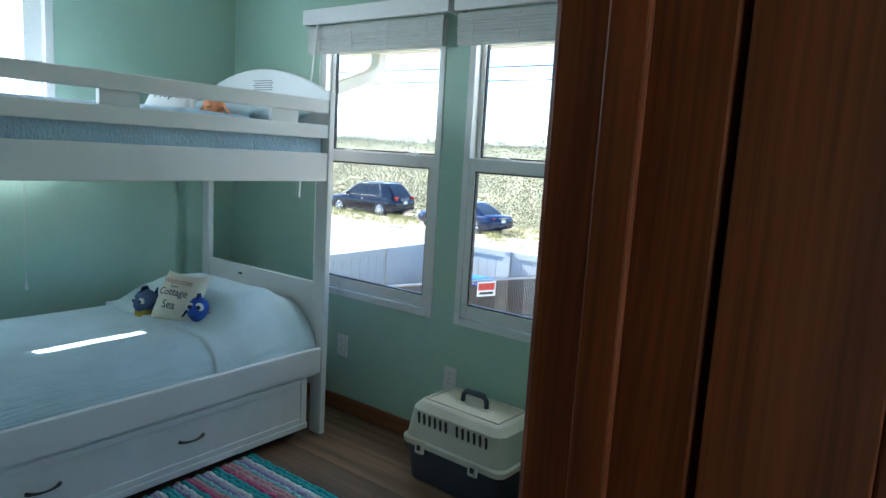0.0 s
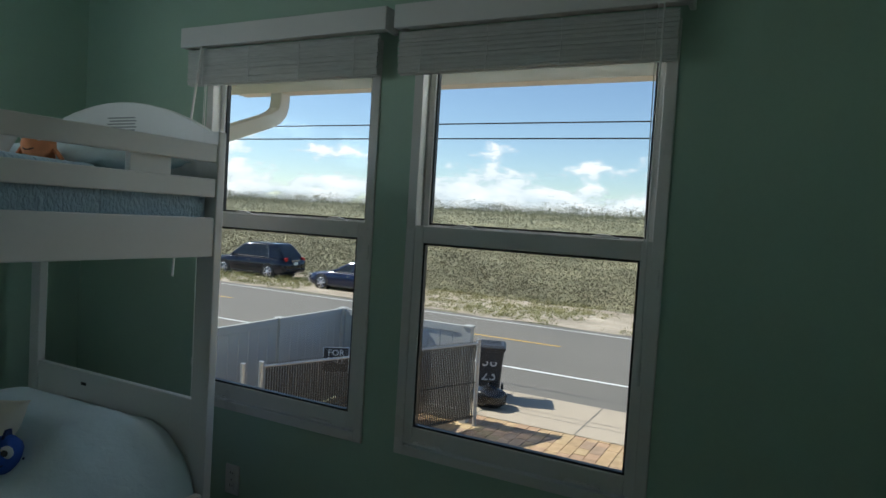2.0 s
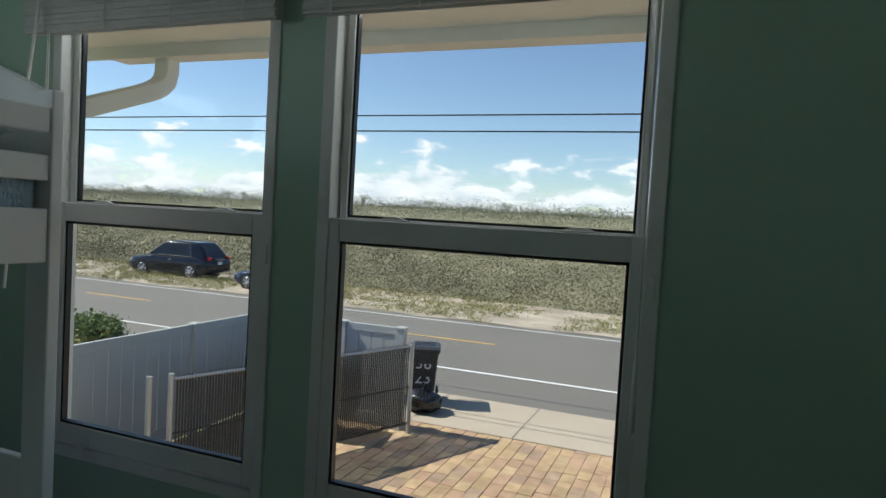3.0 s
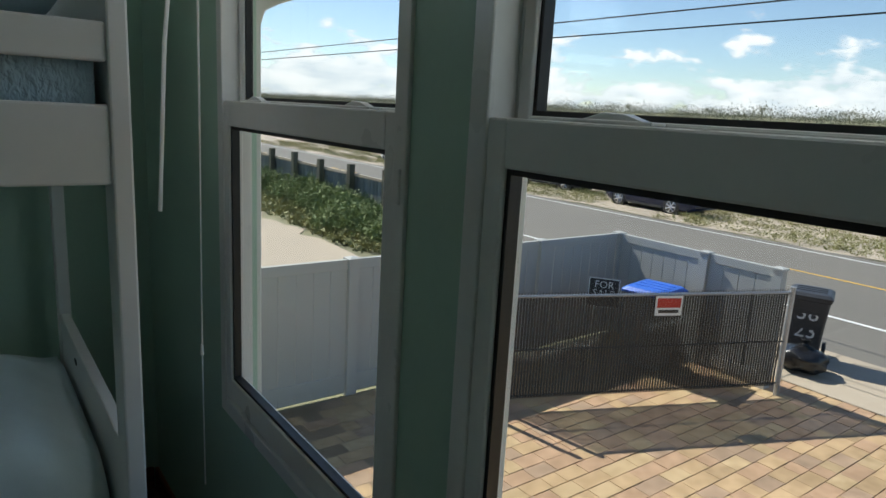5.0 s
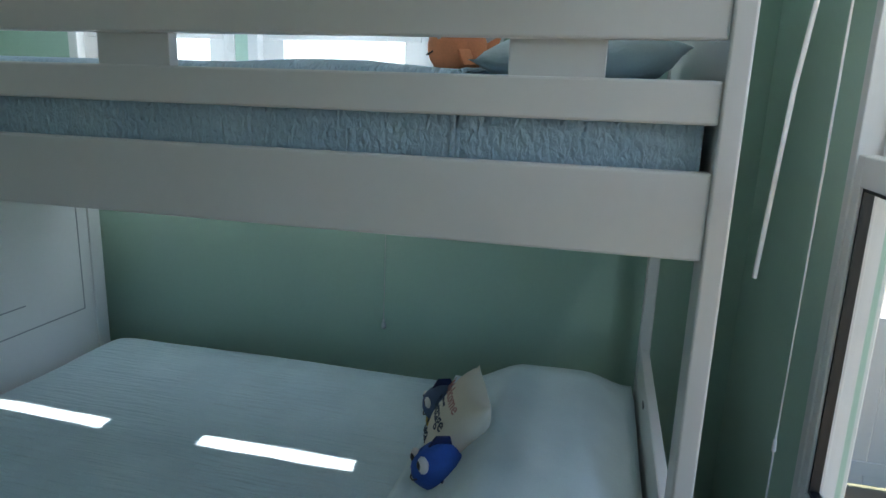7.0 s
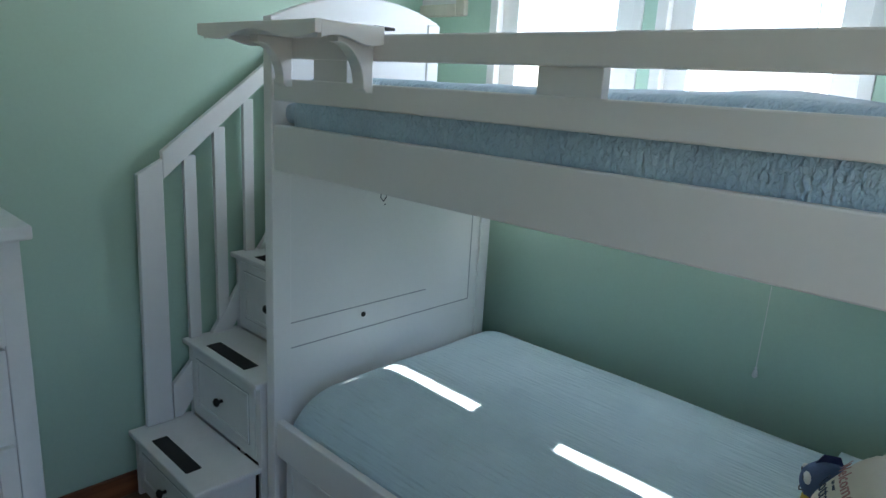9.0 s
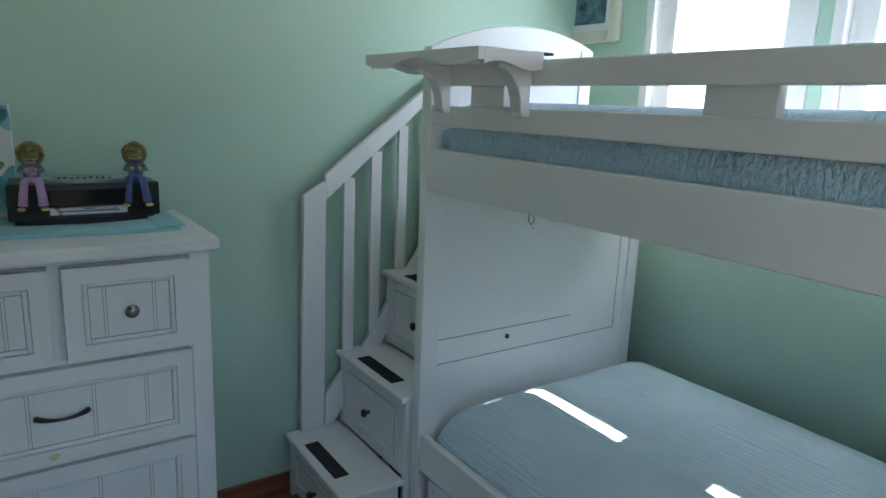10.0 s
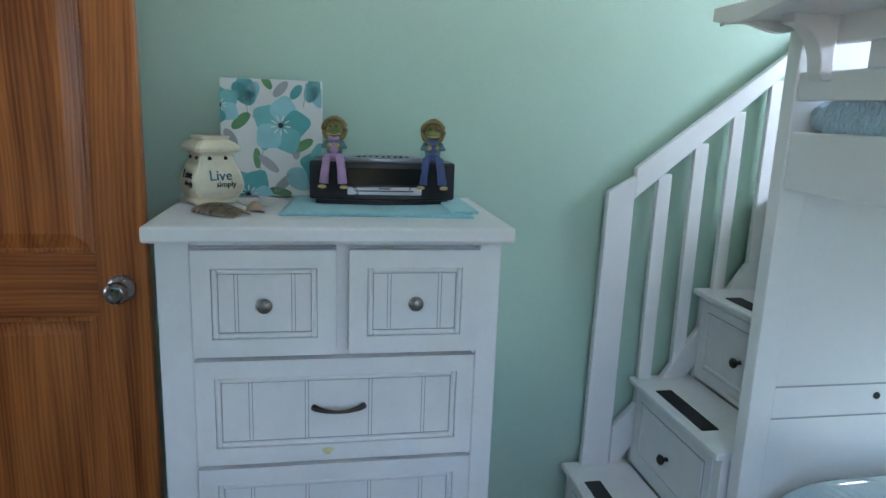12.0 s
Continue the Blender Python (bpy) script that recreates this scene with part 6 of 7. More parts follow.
for k in range(3):
    part("reflector", cyl((-15.79, 11.89, -0.78 - 0.16 * k), (-15.79, 11.88, -0.78 - 0.16 * k), 0.05, seg=12), mat("red_reflector", (0.35, 0.05, 0.04), 0.3, 0, 0.1, 20, 100, 0), wf, "round red reflector")

# white vinyl yard fence
pvc = mat("grey_white_vinyl_fence", (0.40, 0.40, 0.385), 0.5, 0, 0.05, 1.2, 60, 0.05)
FT = -0.175
yf = thing("vinyl_fence", (-6.9, 7, -2.2), "pale grey vinyl privacy fence with square posts", "fence")


def pvc_post(x, y):
    p = part("post", box((x - 0.06, x + 0.06, y - 0.06, y + 0.06, zg(y) - 0.05, FT - 0.01), 0.004), pvc, yf)
    t = bmesh.new()
    a = [t.verts.new((x + dx, y + dy, FT - 0.01)) for dx, dy in ((-0.072, -0.072), (0.072, -0.072), (0.072, 0.072), (-0.072, 0.072))]
    b = [t.verts.new((x + dx, y + dy, FT + 0.01)) for dx, dy in ((-0.072, -0.072), (0.072, -0.072), (0.072, 0.072), (-0.072, 0.072))]
    ap = t.verts.new((x, y, FT + 0.03))
    t.faces.new(a[::-1])
    for k in range(4):
        t.faces.new((a[k], a[(k + 1) % 4], b[(k + 1) % 4], b[k]))
        t.faces.new((b[k], b[(k + 1) % 4], ap))
    part("cap", t, pvc, p)


posts_w = [(-6.9, 3.3), (-6.9, 5.70), (-6.9, 8.46), (-6.9, 10.0)]
posts_n = [(-6.9, 10.0), (-5.52, 10.0), (-4.58, 10.0)]
for p in posts_w + posts_n[1:]:
    pvc_post(*p)
for (xa, ya), (xb, yb) in list(zip(posts_w, posts_w[1:])) + list(zip(posts_n, posts_n[1:])):
    along_y = abs(yb - ya) > 0.1
    L_ = (yb - ya) if along_y else (xb - xa)
    n = max(3, int(L_ / 0.19))
    for k in range(n):
        a0 = (ya if along_y else xa) + 0.06 + (L_ - 0.12) * k / n
        a1 = a0 + (L_ - 0.12) / n - 0.004
        yb_ = ya if not along_y else (a0 + a1) / 2
        bnd = (xa - 0.012, xa + 0.012, a0, a1, zg(yb_) + 0.01, FT - 0.05) if along_y else (a0, a1, ya - 0.012, ya + 0.012, zg(ya) + 0.01, FT - 0.05)
        part("board", box(bnd, 0.003, seg=1), pvc, yf)
    for z0, z1 in ((FT - 0.11, FT), (-1.58, -1.45)):
        bnd = (xa - 0.025, xa + 0.025, ya + 0.06, yb - 0.06, z0, z1) if along_y else (xa + 0.06, xb - 0.06, ya - 0.025, ya + 0.025, z0, z1)
        part("rail", box(bnd, 0.005), pvc, yf)

# chain-link gate filled with dark slats
galv = mat("galvanised_pipe", (0.42, 0.42, 0.42), 0.45, 0.7, 0.1, 10, 120, 0.05)
slat_m = mat("dark_privacy_slat", (0.030, 0.025, 0.020), 0.6, 0, 0.2, 10, 120, 0.1, random_amt=0.25)
gt = thing("chain_link_gate", (-5.4, 8.9, -1.9), "long chain-link gate filled with dark privacy slats", "gate")
G0, G1 = Vector((-4.37, 9.93)), Vector((-5.73, 6.84))
GL = (G1 - G0).length
gd = (G1 - G0) / GL
HG = 1.26


def gp(u):
    """A place along the gate and the ground there."""
    p = G0 + gd * u
    return p.x, p.y, zg(p.y)


for u in (0.0, GL, GL + 0.22):
    x, y, z = gp(u)
    part("gate_post", tube([(x, y, z - 0.05), (x, y, z + HG + 0.04)], 0.03, seg=10), galv, gt)
for hz in (0.15, 0.66, HG - 0.02):
    pts = [gp(GL * k / 8) for k in range(9)]
    part("rail", tube([(x, y, z + hz) for x, y, z in pts], 0.018 if hz > 1 else 0.011, seg=8), galv if hz > 1 else slat_m, gt)
ns = 100
sme = []
for k in range(ns):
    u = 0.05 + (GL - 0.1) * (k + 0.5) / ns
    x, y, z = gp(u)
    w = 0.0118
    t = bmesh.new()
    for side in (-1, 1):
        off = Vector((-gd.y, gd.x)) * 0.0015 * side
        vs = [t.verts.new((x + gd.x * a + off.x, y + gd.y * a + off.y, z + h_)) for a, h_ in ((-w, 0.12), (w, 0.12), (w, HG - 0.03), (0, HG + 0.03), (-w, HG - 0.03))]
        t.faces.new(vs if side > 0 else vs[::-1])
        if side < 0:
            first = vs
    for i in range(5):
        t.faces.new((first[i], first[(i + 1) % 5], vs[(i + 1) % 5], vs[i]))
    bmesh.ops.recalc_face_normals(t, faces=t.faces)
    part("slat", t, slat_m, gt)
bm = None
for s in (1, -1):
    for k in range(-13, 56):
        u0, u1 = k * 0.07, k * 0.07 + s * 0
        a, b = (k * 0.07, k * 0.07 + 1.2) if s > 0 else (k * 0.07 + 1.2, k * 0.07)
        lo, hi = 0.0, 1.0
        pa, pb = (a, 0.05), (b, HG)
        if min(a, b) < 0 or max(a, b) > GL:
            continue
        xa, ya, za = gp(a)
        xb, yb, zb = gp(b)
        bm = tube([(xa + 0.006, ya - 0.006, za + 0.12), (xb + 0.006, yb - 0.006, zb + HG)], 0.0021, bm, seg=4)
part("chain_mesh", bm, mat("bronze_chain_wire", (0.15, 0.12, 0.085), 0.45, 0.5, 0.15, 20, 150, 0.05), gt)
sign_white = mat("white_sign_plastic", (0.7, 0.7, 0.68), 0.4, 0, 0.05, 10, 100, 0.02)
sign_red = mat("red_sign_print", (0.45, 0.03, 0.02), 0.4, 0, 0.05, 10, 100, 0.02)
sign_black = mat("black_sign_print", (0.02, 0.02, 0.022), 0.4, 0, 0.05, 10, 100, 0.02)
u_ = 1.55
x, y, z = gp(u_)
nrm = Vector((-gd.y, gd.x, 0))
if nrm.dot(Vector((-0.8, 2.3, 0)) - Vector((x, y, 0))) < 0:
    nrm = -nrm
sgm = Matrix.Translation(Vector((x, y, z + HG - 0.14)) + nrm * 0.03) @ Vector((0, -1, 0)).rotation_difference(nrm).to_matrix().to_4x4()
sg = thing("gate_sign", (0, 0, 0), "small red and white warning sign wired to the gate", "sign", rot=(0, 0, 0.001))
part("plate", box((-0.16, 0.16, -0.004, 0.004, -0.11, 0.11), 0.002), sign_white, sg)
part("red_field", box((-0.14, 0.14, -0.006, -0.003, -0.02, 0.085)), sign_red, sg)
part("print_bar", box((-0.12, 0.12, -0.006, -0.003, -0.08, -0.045)), sign_black, sg)
sg.matrix_basis = sgm

# bins, bag and sale sign
bin_dark = mat("charcoal_bin_plastic", (0.035, 0.037, 0.042), 0.45, 0, 0.15, 5, 120, 0.1)
bin_grey = mat("grey_bin_plastic", (0.20, 0.21, 0.21), 0.5, 0, 0.1, 5, 120, 0.1)
blue_lid = mat("bright_blue_plastic", (0.03, 0.13, 0.55), 0.4, 0, 0.08, 5, 120, 0.05)
chalk = mat("white_spray_paint", (0.62, 0.62, 0.60), 0.8, 0, 0.1, 20, 100, 0)


def wheelie_bin(m, body_m, lid_m, label, digits=None):
    w = thing("wheelie_bin", (0, 0, 0), label, "bin", "bins by the road", rot=(0, 0, 0.001))
    bd_ = part("body", loft_round([(0.21, 0.22, 0.04, 0.04), (0.235, 0.26, 0.04, 0.55), (0.265, 0.30, 0.04, 0.93), (0.285, 0.32, 0.03, 0.95), (0.285, 0.32, 0.03, 0.985)]), body_m, w)
    ld = part("lid", loft_round([(0.295, 0.33, 0.05, 0.985), (0.295, 0.335, 0.05, 1.01), (0.25, 0.29, 0.06, 1.05), (0.18, 0.22, 0.06, 1.06)]), lid_m, w)
    for k in range(3):
        part("lid_rib", box((-0.2, 0.2, -0.16 + 0.13 * k, -0.12 + 0.13 * k, 1.045, 1.07), 0.008), lid_m, ld)
    part("grab_bar", tube([(-0.22, 0.34, 0.95), (-0.22, 0.39, 0.97), (0.22, 0.39, 0.97), (0.22, 0.34, 0.95)], 0.016, seg=8), body_m, w)
    for s in (-1, 1):
        wh = part("wheel", cyl((s * 0.24, 0.27, 0.11), (s * 0.29, 0.27, 0.11), 0.11, seg=18), M["dark"], w)
        part("hub", cyl((s * 0.288, 0.27, 0.11), (s * 0.296, 0.27, 0.11), 0.05, seg=14), bin_grey, wh)
    if digits:
        for words, size, z in digits:
            b = text_bm(words, size, 0.004)
            bmesh.ops.transform(b, matrix=Matrix.Translation((0.0, -0.262 - 0.075 * (z - 0.55), z)) @ Matrix.Rotation(radians(84), 4, "X"), verts=b.verts)
            part("number", b, chalk, bd_, "hand-painted white house number")
    w.matrix_basis = m
    return w


wheelie_bin(pose(-4.86, 11.55, zg(11.5) + 0.004, 0, 0, 22) @ Matrix.Scale(0.9, 4), bin_dark, bin_dark, "charcoal wheelie bin with sprayed white numbers", (("38", 0.30, 0.74), ("23", 0.30, 0.47)))
wheelie_bin(pose(-5.72, 9.30, zg(9.3), 0, 0, 10), bin_grey, blue_lid, "grey recycling bin with a bright blue lid in the yard")
bag_m = mat("black_bin_bag", (0.012, 0.012, 0.013), 0.22, 0, 0.2, 10, 60, 0.6, 0.02)
bg = thing("rubbish_bag", (-4.6, 11.0, zg(11) + 0.004), "black tied rubbish bag beside the bin", "rubbish bag")
part("sack", ball((-4.62, 11.0, zg(11) + 0.17), 0.30, None, 3, (1, 0.9, 0.58), 0.35, 2.2), bag_m, bg, "", True)
part("tie", lathe([(0.05, 0), (0.03, 0.05), (0.07, 0.11), (0.02, 0.12)], (-4.60, 11.0, zg(11) + 0.32), 9), bag_m, bg)
fs = thing("sale_sign", (0, 0, 0), "black and white for sale sign leaning in the yard", "sign", rot=(0, 0, 0.001))
part("board", box((-0.32, 0.32, -0.008, 0.008, 0, 0.62), 0.003), sign_black, fs)
part("border", ring_frame(-0.315, 0.315, 0.005, 0.615, 0.02, -0.011, -0.007, None, 0), sign_white, fs)
for words, z in (("FOR", 0.47), ("SALE", 0.29)):
    b = text_bm(words, 0.21, 0.002)
    bmesh.ops.transform(b, matrix=Matrix.Translation((0, -0.011, z)) @ Matrix.Rotation(radians(90), 4, "X"), verts=b.verts)
    part("lettering", b, sign_white, fs, "bold white capitals")
fs.matrix_basis = pose(-6.25, 8.98, -0.972, -10, 0, 36) @ Matrix.Scale(0.62, 4)
stk = thing("storage_tote", (-6.1, 9.2, zg(9.2)), "grey storage tote under the sale sign", "tote")
part("tote", loft_round([(0.30, 0.26, 0.04, 0.0), (0.36, 0.30, 0.04, 0.6), (0.38, 0.32, 0.04, 0.62), (0.38, 0.32, 0.04, 0.66)]), bin_grey, stk)
tote = bpy.data.objects[[o.name for o in stk.children][0]]
tote.location = Vector((-6.1, 9.2, zg(9.2)))
stk.location = (0, 0, 0)

# ---- parked cars ----
car_glass = mat("dark_car_glass", (0.012, 0.014, 0.016), 0.06, 0, 0.1, 2, 20, 0)
tyre_m = mat("tyre_rubber", (0.018, 0.018, 0.018), 0.8, 0, 0.1, 10, 80, 0.1)
rim_m = mat("alloy_rim", (0.55, 0.55, 0.56), 0.25, 0.9, 0.05, 10, 80, 0)
tail_m = mat("red_tail_lamp", (0.40, 0.012, 0.012), 0.15, 0, 0.1, 10, 80, 0)
chrome = mat("chrome_trim", (0.65, 0.65, 0.66), 0.12, 1.0, 0.03, 10, 80, 0)


def car(m, paint, label, L_, W_, H_, wb, belt, suv):
    """Nose towards -x. Body lofted in cross sections, a tapering cabin of glass with a roof."""
    c = thing("car", (0, 0, 0), label, "car", "cars parked along the road", rot=(0, 0, 0.001))
    n = 26

    def section(u):
        x = -L_ / 2 + L_ * u
        nose = smooth01(u / 0.10)
        tail = smooth01((1 - u) / 0.06)
        half = W_ / 2 * (0.80 + 0.20 * nose) * (0.86 + 0.14 * tail)
        top = belt * (0.70 + 0.16 * nose + 0.14 * smooth01((u - 0.1) / 0.22)) * (0.90 + 0.10 * tail)
        return x, half, top

    t = bmesh.new()
    rings = []
    for i in range(n + 1):
        x, hf, tp_ = section(i / n)
        zb = 0.20 + 0.10 * (1 - smooth01(i / n / 0.06)) + 0.12 * (1 - smooth01((1 - i / n) / 0.08))
        prof = [(-0.90 * hf, zb), (-hf, zb + 0.12), (-hf, tp_ * 0.72), (-0.95 * hf, tp_ * 0.93), (-0.82 * hf, tp_), (0, tp_ + 0.025), (0.82 * hf, tp_), (0.95 * hf, tp_ * 0.93), (hf, tp_ * 0.72), (hf, zb + 0.12), (0.90 * hf, zb)]
        rings.append([t.verts.new((x, y, z)) for y, z in prof])
    for a, b in zip(rings, rings[1:]):
        for k in range(len(a)):
            k2 = (k + 1) % len(a)
            t.faces.new((a[k], a[k2], b[k2], b[k]))
    t.faces.new(rings[0][::-1])
    t.faces.new(rings[-1])
    bmesh.ops.recalc_face_normals(t, faces=t.faces)
    body = part("body", t, paint, c, "", True)
    # cabin: rounded rings from the belt up to the roof
    if suv:
        base, roof = (-0.25 * L_, 0.465 * L_), (-0.07 * L_, 0.34 * L_)
    else:
        base, roof = (-0.19 * L_, 0.375 * L_), (-0.015 * L_, 0.205 * L_)
    zb_, zr_ = belt - 0.03, H_ - 0.05

    def shell_at(z):
        f = (z - zb_) / (zr_ - zb_)
        return base[0] + (roof[0] - base[0]) * f ** 1.08, base[1] + (roof[1] - base[1]) * f ** 1.25, W_ / 2 * (0.93 - 0.17 * f - 0.04 * f * f)

    def ring_at(t, xf, xb, hw_, z, r, bow=0.0):
        out = []
        for cx, cy, a0 in ((1, 1, 0), (-1, 1, 90), (-1, -1, 180), (1, -1, 270)):
            for k in range(5):
                a = radians(a0 + 22.5 * k)
                out.append(t.verts.new(((xf + xb) / 2 + cx * ((xb - xf) / 2 - r) + r * math.cos(a), cy * (hw_ - r) + r * math.sin(a), z)))
        return out

    t = bmesh.new()
    rings = [ring_at(t, *shell_at(zb_ + (zr_ - zb_) * k / 6), zb_ + (zr_ - zb_) * k / 6, 0.14) for k in range(7)]
    xf_, xb2, hw2 = shell_at(zr_)
    rings += [ring_at(t, xf_ + d, xb2 - d, hw2 - d * 0.7, zr_ + h, 0.16) for d, h in ((0.05, 0.03), (0.16, 0.045), (0.35, 0.05))]
    for a, b in zip(rings, rings[1:]):
        for k in range(20):
            t.faces.new((a[k], a[(k + 1) % 20], b[(k + 1) % 20], b[k]))
    t.faces.new(rings[-1])
    bmesh.ops.recalc_face_normals(t, faces=t.faces)
    cabin = part("cabin", t, paint, c, "", True)
    zw0, zw1 = belt + 0.015, zr_ - 0.045

    def pane(edge, name):
        """A strip of dark glass that follows the cabin's slope; edge(z) gives its two ends."""
        t = bmesh.new()
        rows = [[t.verts.new(p) for p in edge(zw0 + (zw1 - zw0) * k / 4)] for k in range(5)]
        for a, b in zip(rows, rows[1:]):
            t.faces.new((a[0], a[1], b[1], b[0]))
        r_ = bmesh.ops.extrude_face_region(t, geom=t.faces[:])
        inward = Vector((0, 0, -0.012))
        bmesh.ops.translate(t, verts=[v for v in r_["geom"] if isinstance(v, bmesh.types.BMVert)], vec=inward)
        bmesh.ops.recalc_face_normals(t, faces=t.faces)
        part(name, t, car_glass, cabin, "dark tinted car glass")

    pane(lambda z: ((shell_at(z)[0] - 0.006, -shell_at(z)[2] + 0.13, z), (shell_at(z)[0] - 0.006, shell_at(z)[2] - 0.13, z)), "windscreen")
    pane(lambda z: ((shell_at(z)[1] + 0.006, -shell_at(z)[2] + 0.13, z), (shell_at(z)[1] + 0.006, shell_at(z)[2] - 0.13, z)), "rear_window")
    for s in (-1, 1):
        mid = (base[0] + base[1]) / 2 - 0.12
        side = lambda z, s=s: s * (shell_at(z)[2] + 0.005)
        pane(lambda z: ((shell_at(z)[0] + 0.20, side(z), z), (mid - 0.03, side(z), z)), "side_window")
        rear = lambda z: min(shell_at(z)[1] - (0.52 if suv else 0.34), mid + 0.95)
        pane(lambda z: ((mid + 0.03, side(z), z), (rear(z), side(z), z)), "side_window")
        part("window_trim", tube([(base[0] + 0.16, s * (shell_at(zw0)[2] + 0.008), zw0 - 0.012), (rear(zw0), s * (shell_at(zw0)[2] + 0.008), zw0 - 0.012)], 0.013, seg=5), chrome, c)
        part("window_trim", tube([(shell_at(zw1)[0] + 0.20, s * (shell_at(zw1)[2] + 0.008), zw1 + 0.012), (rear(zw1), s * (shell_at(zw1)[2] + 0.008), zw1 + 0.012), (rear(zw0), s * (shell_at(zw0)[2] + 0.008), zw0 - 0.012)], 0.011, seg=5), chrome, c)
        if suv:
            part("roof_rail", tube([(roof[0] + 0.25, s * (hw2 - 0.07), zr_ + 0.03), (roof[0] + 0.35, s * (hw2 - 0.07), zr_ + 0.075), (roof[1] - 0.3, s * (hw2 - 0.07), zr_ + 0.07), (roof[1] - 0.2, s * (hw2 - 0.07), zr_ + 0.025)], 0.016, seg=6), M["dark"], c)
        part("mirror", ball((base[0] + 0.35, s * (W_ / 2 + 0.06), belt + 0.05), 0.09, None, 2, (0.7, 1, 0.8)), paint, c, "", True)
        part("sill", box((-wb / 2 + 0.42, wb / 2 - 0.46, s * W_ / 2 - 0.03, s * W_ / 2 + 0.006, 0.22, 0.30), 0.01), M["dark"], c)
        part("tail_lamp", box((L_ / 2 - 0.16, L_ / 2 - 0.01, s * W_ * 0.37 - 0.09, s * W_ * 0.37 + 0.09, belt * 0.70, belt * (1.02 if suv else 0.9)), 0.02), tail_m, c)
        part("head_lamp", box((-L_ / 2 + 0.03, -L_ / 2 + 0.38, s * W_ * 0.40 - 0.05, s * W_ * 0.40 + 0.045, belt * 0.66, belt * 0.76), 0.02), chrome, c)
        part("door_handle", box((0.05, 0.25, s * W_ / 2 - 0.01, s * W_ / 2 + 0.02, belt * 0.80, belt * 0.83), 0.008), chrome, c)
        for xw in (-wb / 2 - 0.02, wb / 2 - 0.02):
            arch_ = part("wheel_arch", cyl((xw, s * (W_ / 2 - 0.25), 0.35), (xw, s * (W_ / 2 + 0.004), 0.35), 0.40, seg=24), M["dark"], c)
            wh = part("wheel", cyl((xw, s * (W_ / 2 - 0.22), 0.34), (xw, s * (W_ / 2 + 0.015), 0.34), 0.34, seg=28), tyre_m, c)
            part("rim", cyl((xw, s * (W_ / 2 - 0.04), 0.34), (xw, s * (W_ / 2 + 0.018), 0.34), 0.235, seg=24), M["dark"], wh)
            bm = None
            for k in range(7):
                a = 2 * math.pi * k / 7
                bm = tube([(xw, s * (W_ / 2 + 0.024), 0.34), (xw + 0.225 * math.cos(a), s * (W_ / 2 + 0.022), 0.34 + 0.225 * math.sin(a))], [0.035, 0.028], bm, seg=6)
            bm = tube([(xw + 0.235 * math.cos(2 * math.pi * k / 20), s * (W_ / 2 + 0.02), 0.34 + 0.235 * math.sin(2 * math.pi * k / 20)) for k in range(21)], 0.016, bm, seg=5)
            part("spokes", bm, rim_m, wh, "bright alloy spokes")
    part("bumper", box((L_ / 2 - 0.10, L_ / 2 + 0.02, -W_ * 0.42, W_ * 0.42, 0.36, 0.52), 0.04), paint, c)
    part("plate", box((L_ / 2 - 0.02, L_ / 2 + 0.012, -0.16, 0.16, belt * 0.66, belt * 0.66 + 0.15), 0.004), sign_white, c, "white number plate")
    part("trim_bar", box((L_ / 2 - 0.02, L_ / 2 + 0.012, -0.35, 0.35, belt * 0.86, belt * 0.86 + 0.05), 0.008), chrome, c)
    c.matrix_basis = m
    return c


navy_paint = mat("navy_car_paint", (0.008, 0.011, 0.022), 0.12, 0.2, 0.1, 1, 20, 0)
blue_paint = mat("deep_blue_car_paint", (0.008, 0.016, 0.05), 0.12, 0.2, 0.1, 1, 20, 0)
white_paint = mat("white_car_paint", (0.75, 0.76, 0.78), 0.15, 0, 0.03, 1, 20, 0)
car(pose(-26.6, 29.0, zg(29.0), 0, 0, 5) @ Matrix.Scale(1.09, 4), navy_paint, "dark navy parked SUV with alloy wheels", 4.62, 1.90, 1.72, 2.72, 1.04, True)
car(pose(-18.3, 26.8, zg(26.8), 0, 0, -3), blue_paint, "deep blue parked saloon car", 4.75, 1.82, 1.42, 2.80, 0.92, False)
car(pose(-38.3, 27.0, zg(27), 0, 0, 2), white_paint, "white parked saloon car further along", 4.9, 1.85, 1.45, 2.95, 0.94, False)

# ---- house outside: eave, downspout, foundation; wires; clouds ----
soff = mat("white_soffit", (0.72, 0.72, 0.69), 0.6, 0, 0.05, 3, 60, 0.05)
ev = thing("eave", (-1.5, 3.4, 2.0), "white soffit and gutter along the eave", "eave", kind="structure")
part("soffit", box((-4.2, 2.5, YN + WT, 3.62, 2.035, 2.06)), soff, ev)
part("gutter", prism([(3.60, 1.99), (3.70, 1.99), (3.735, 2.05), (3.735, 2.11), (3.60, 2.11)], 0, -3.05, 2.5, 0.006), soff, ev)
part("fascia", box((-3.4, 2.5, 3.585, 3.60, 1.985, 2.12)), soff, ev)
ds = thing("downspout", (-2.7, 3.6, 1.9), "white square metal downspout elbow under the gutter", "downspout")


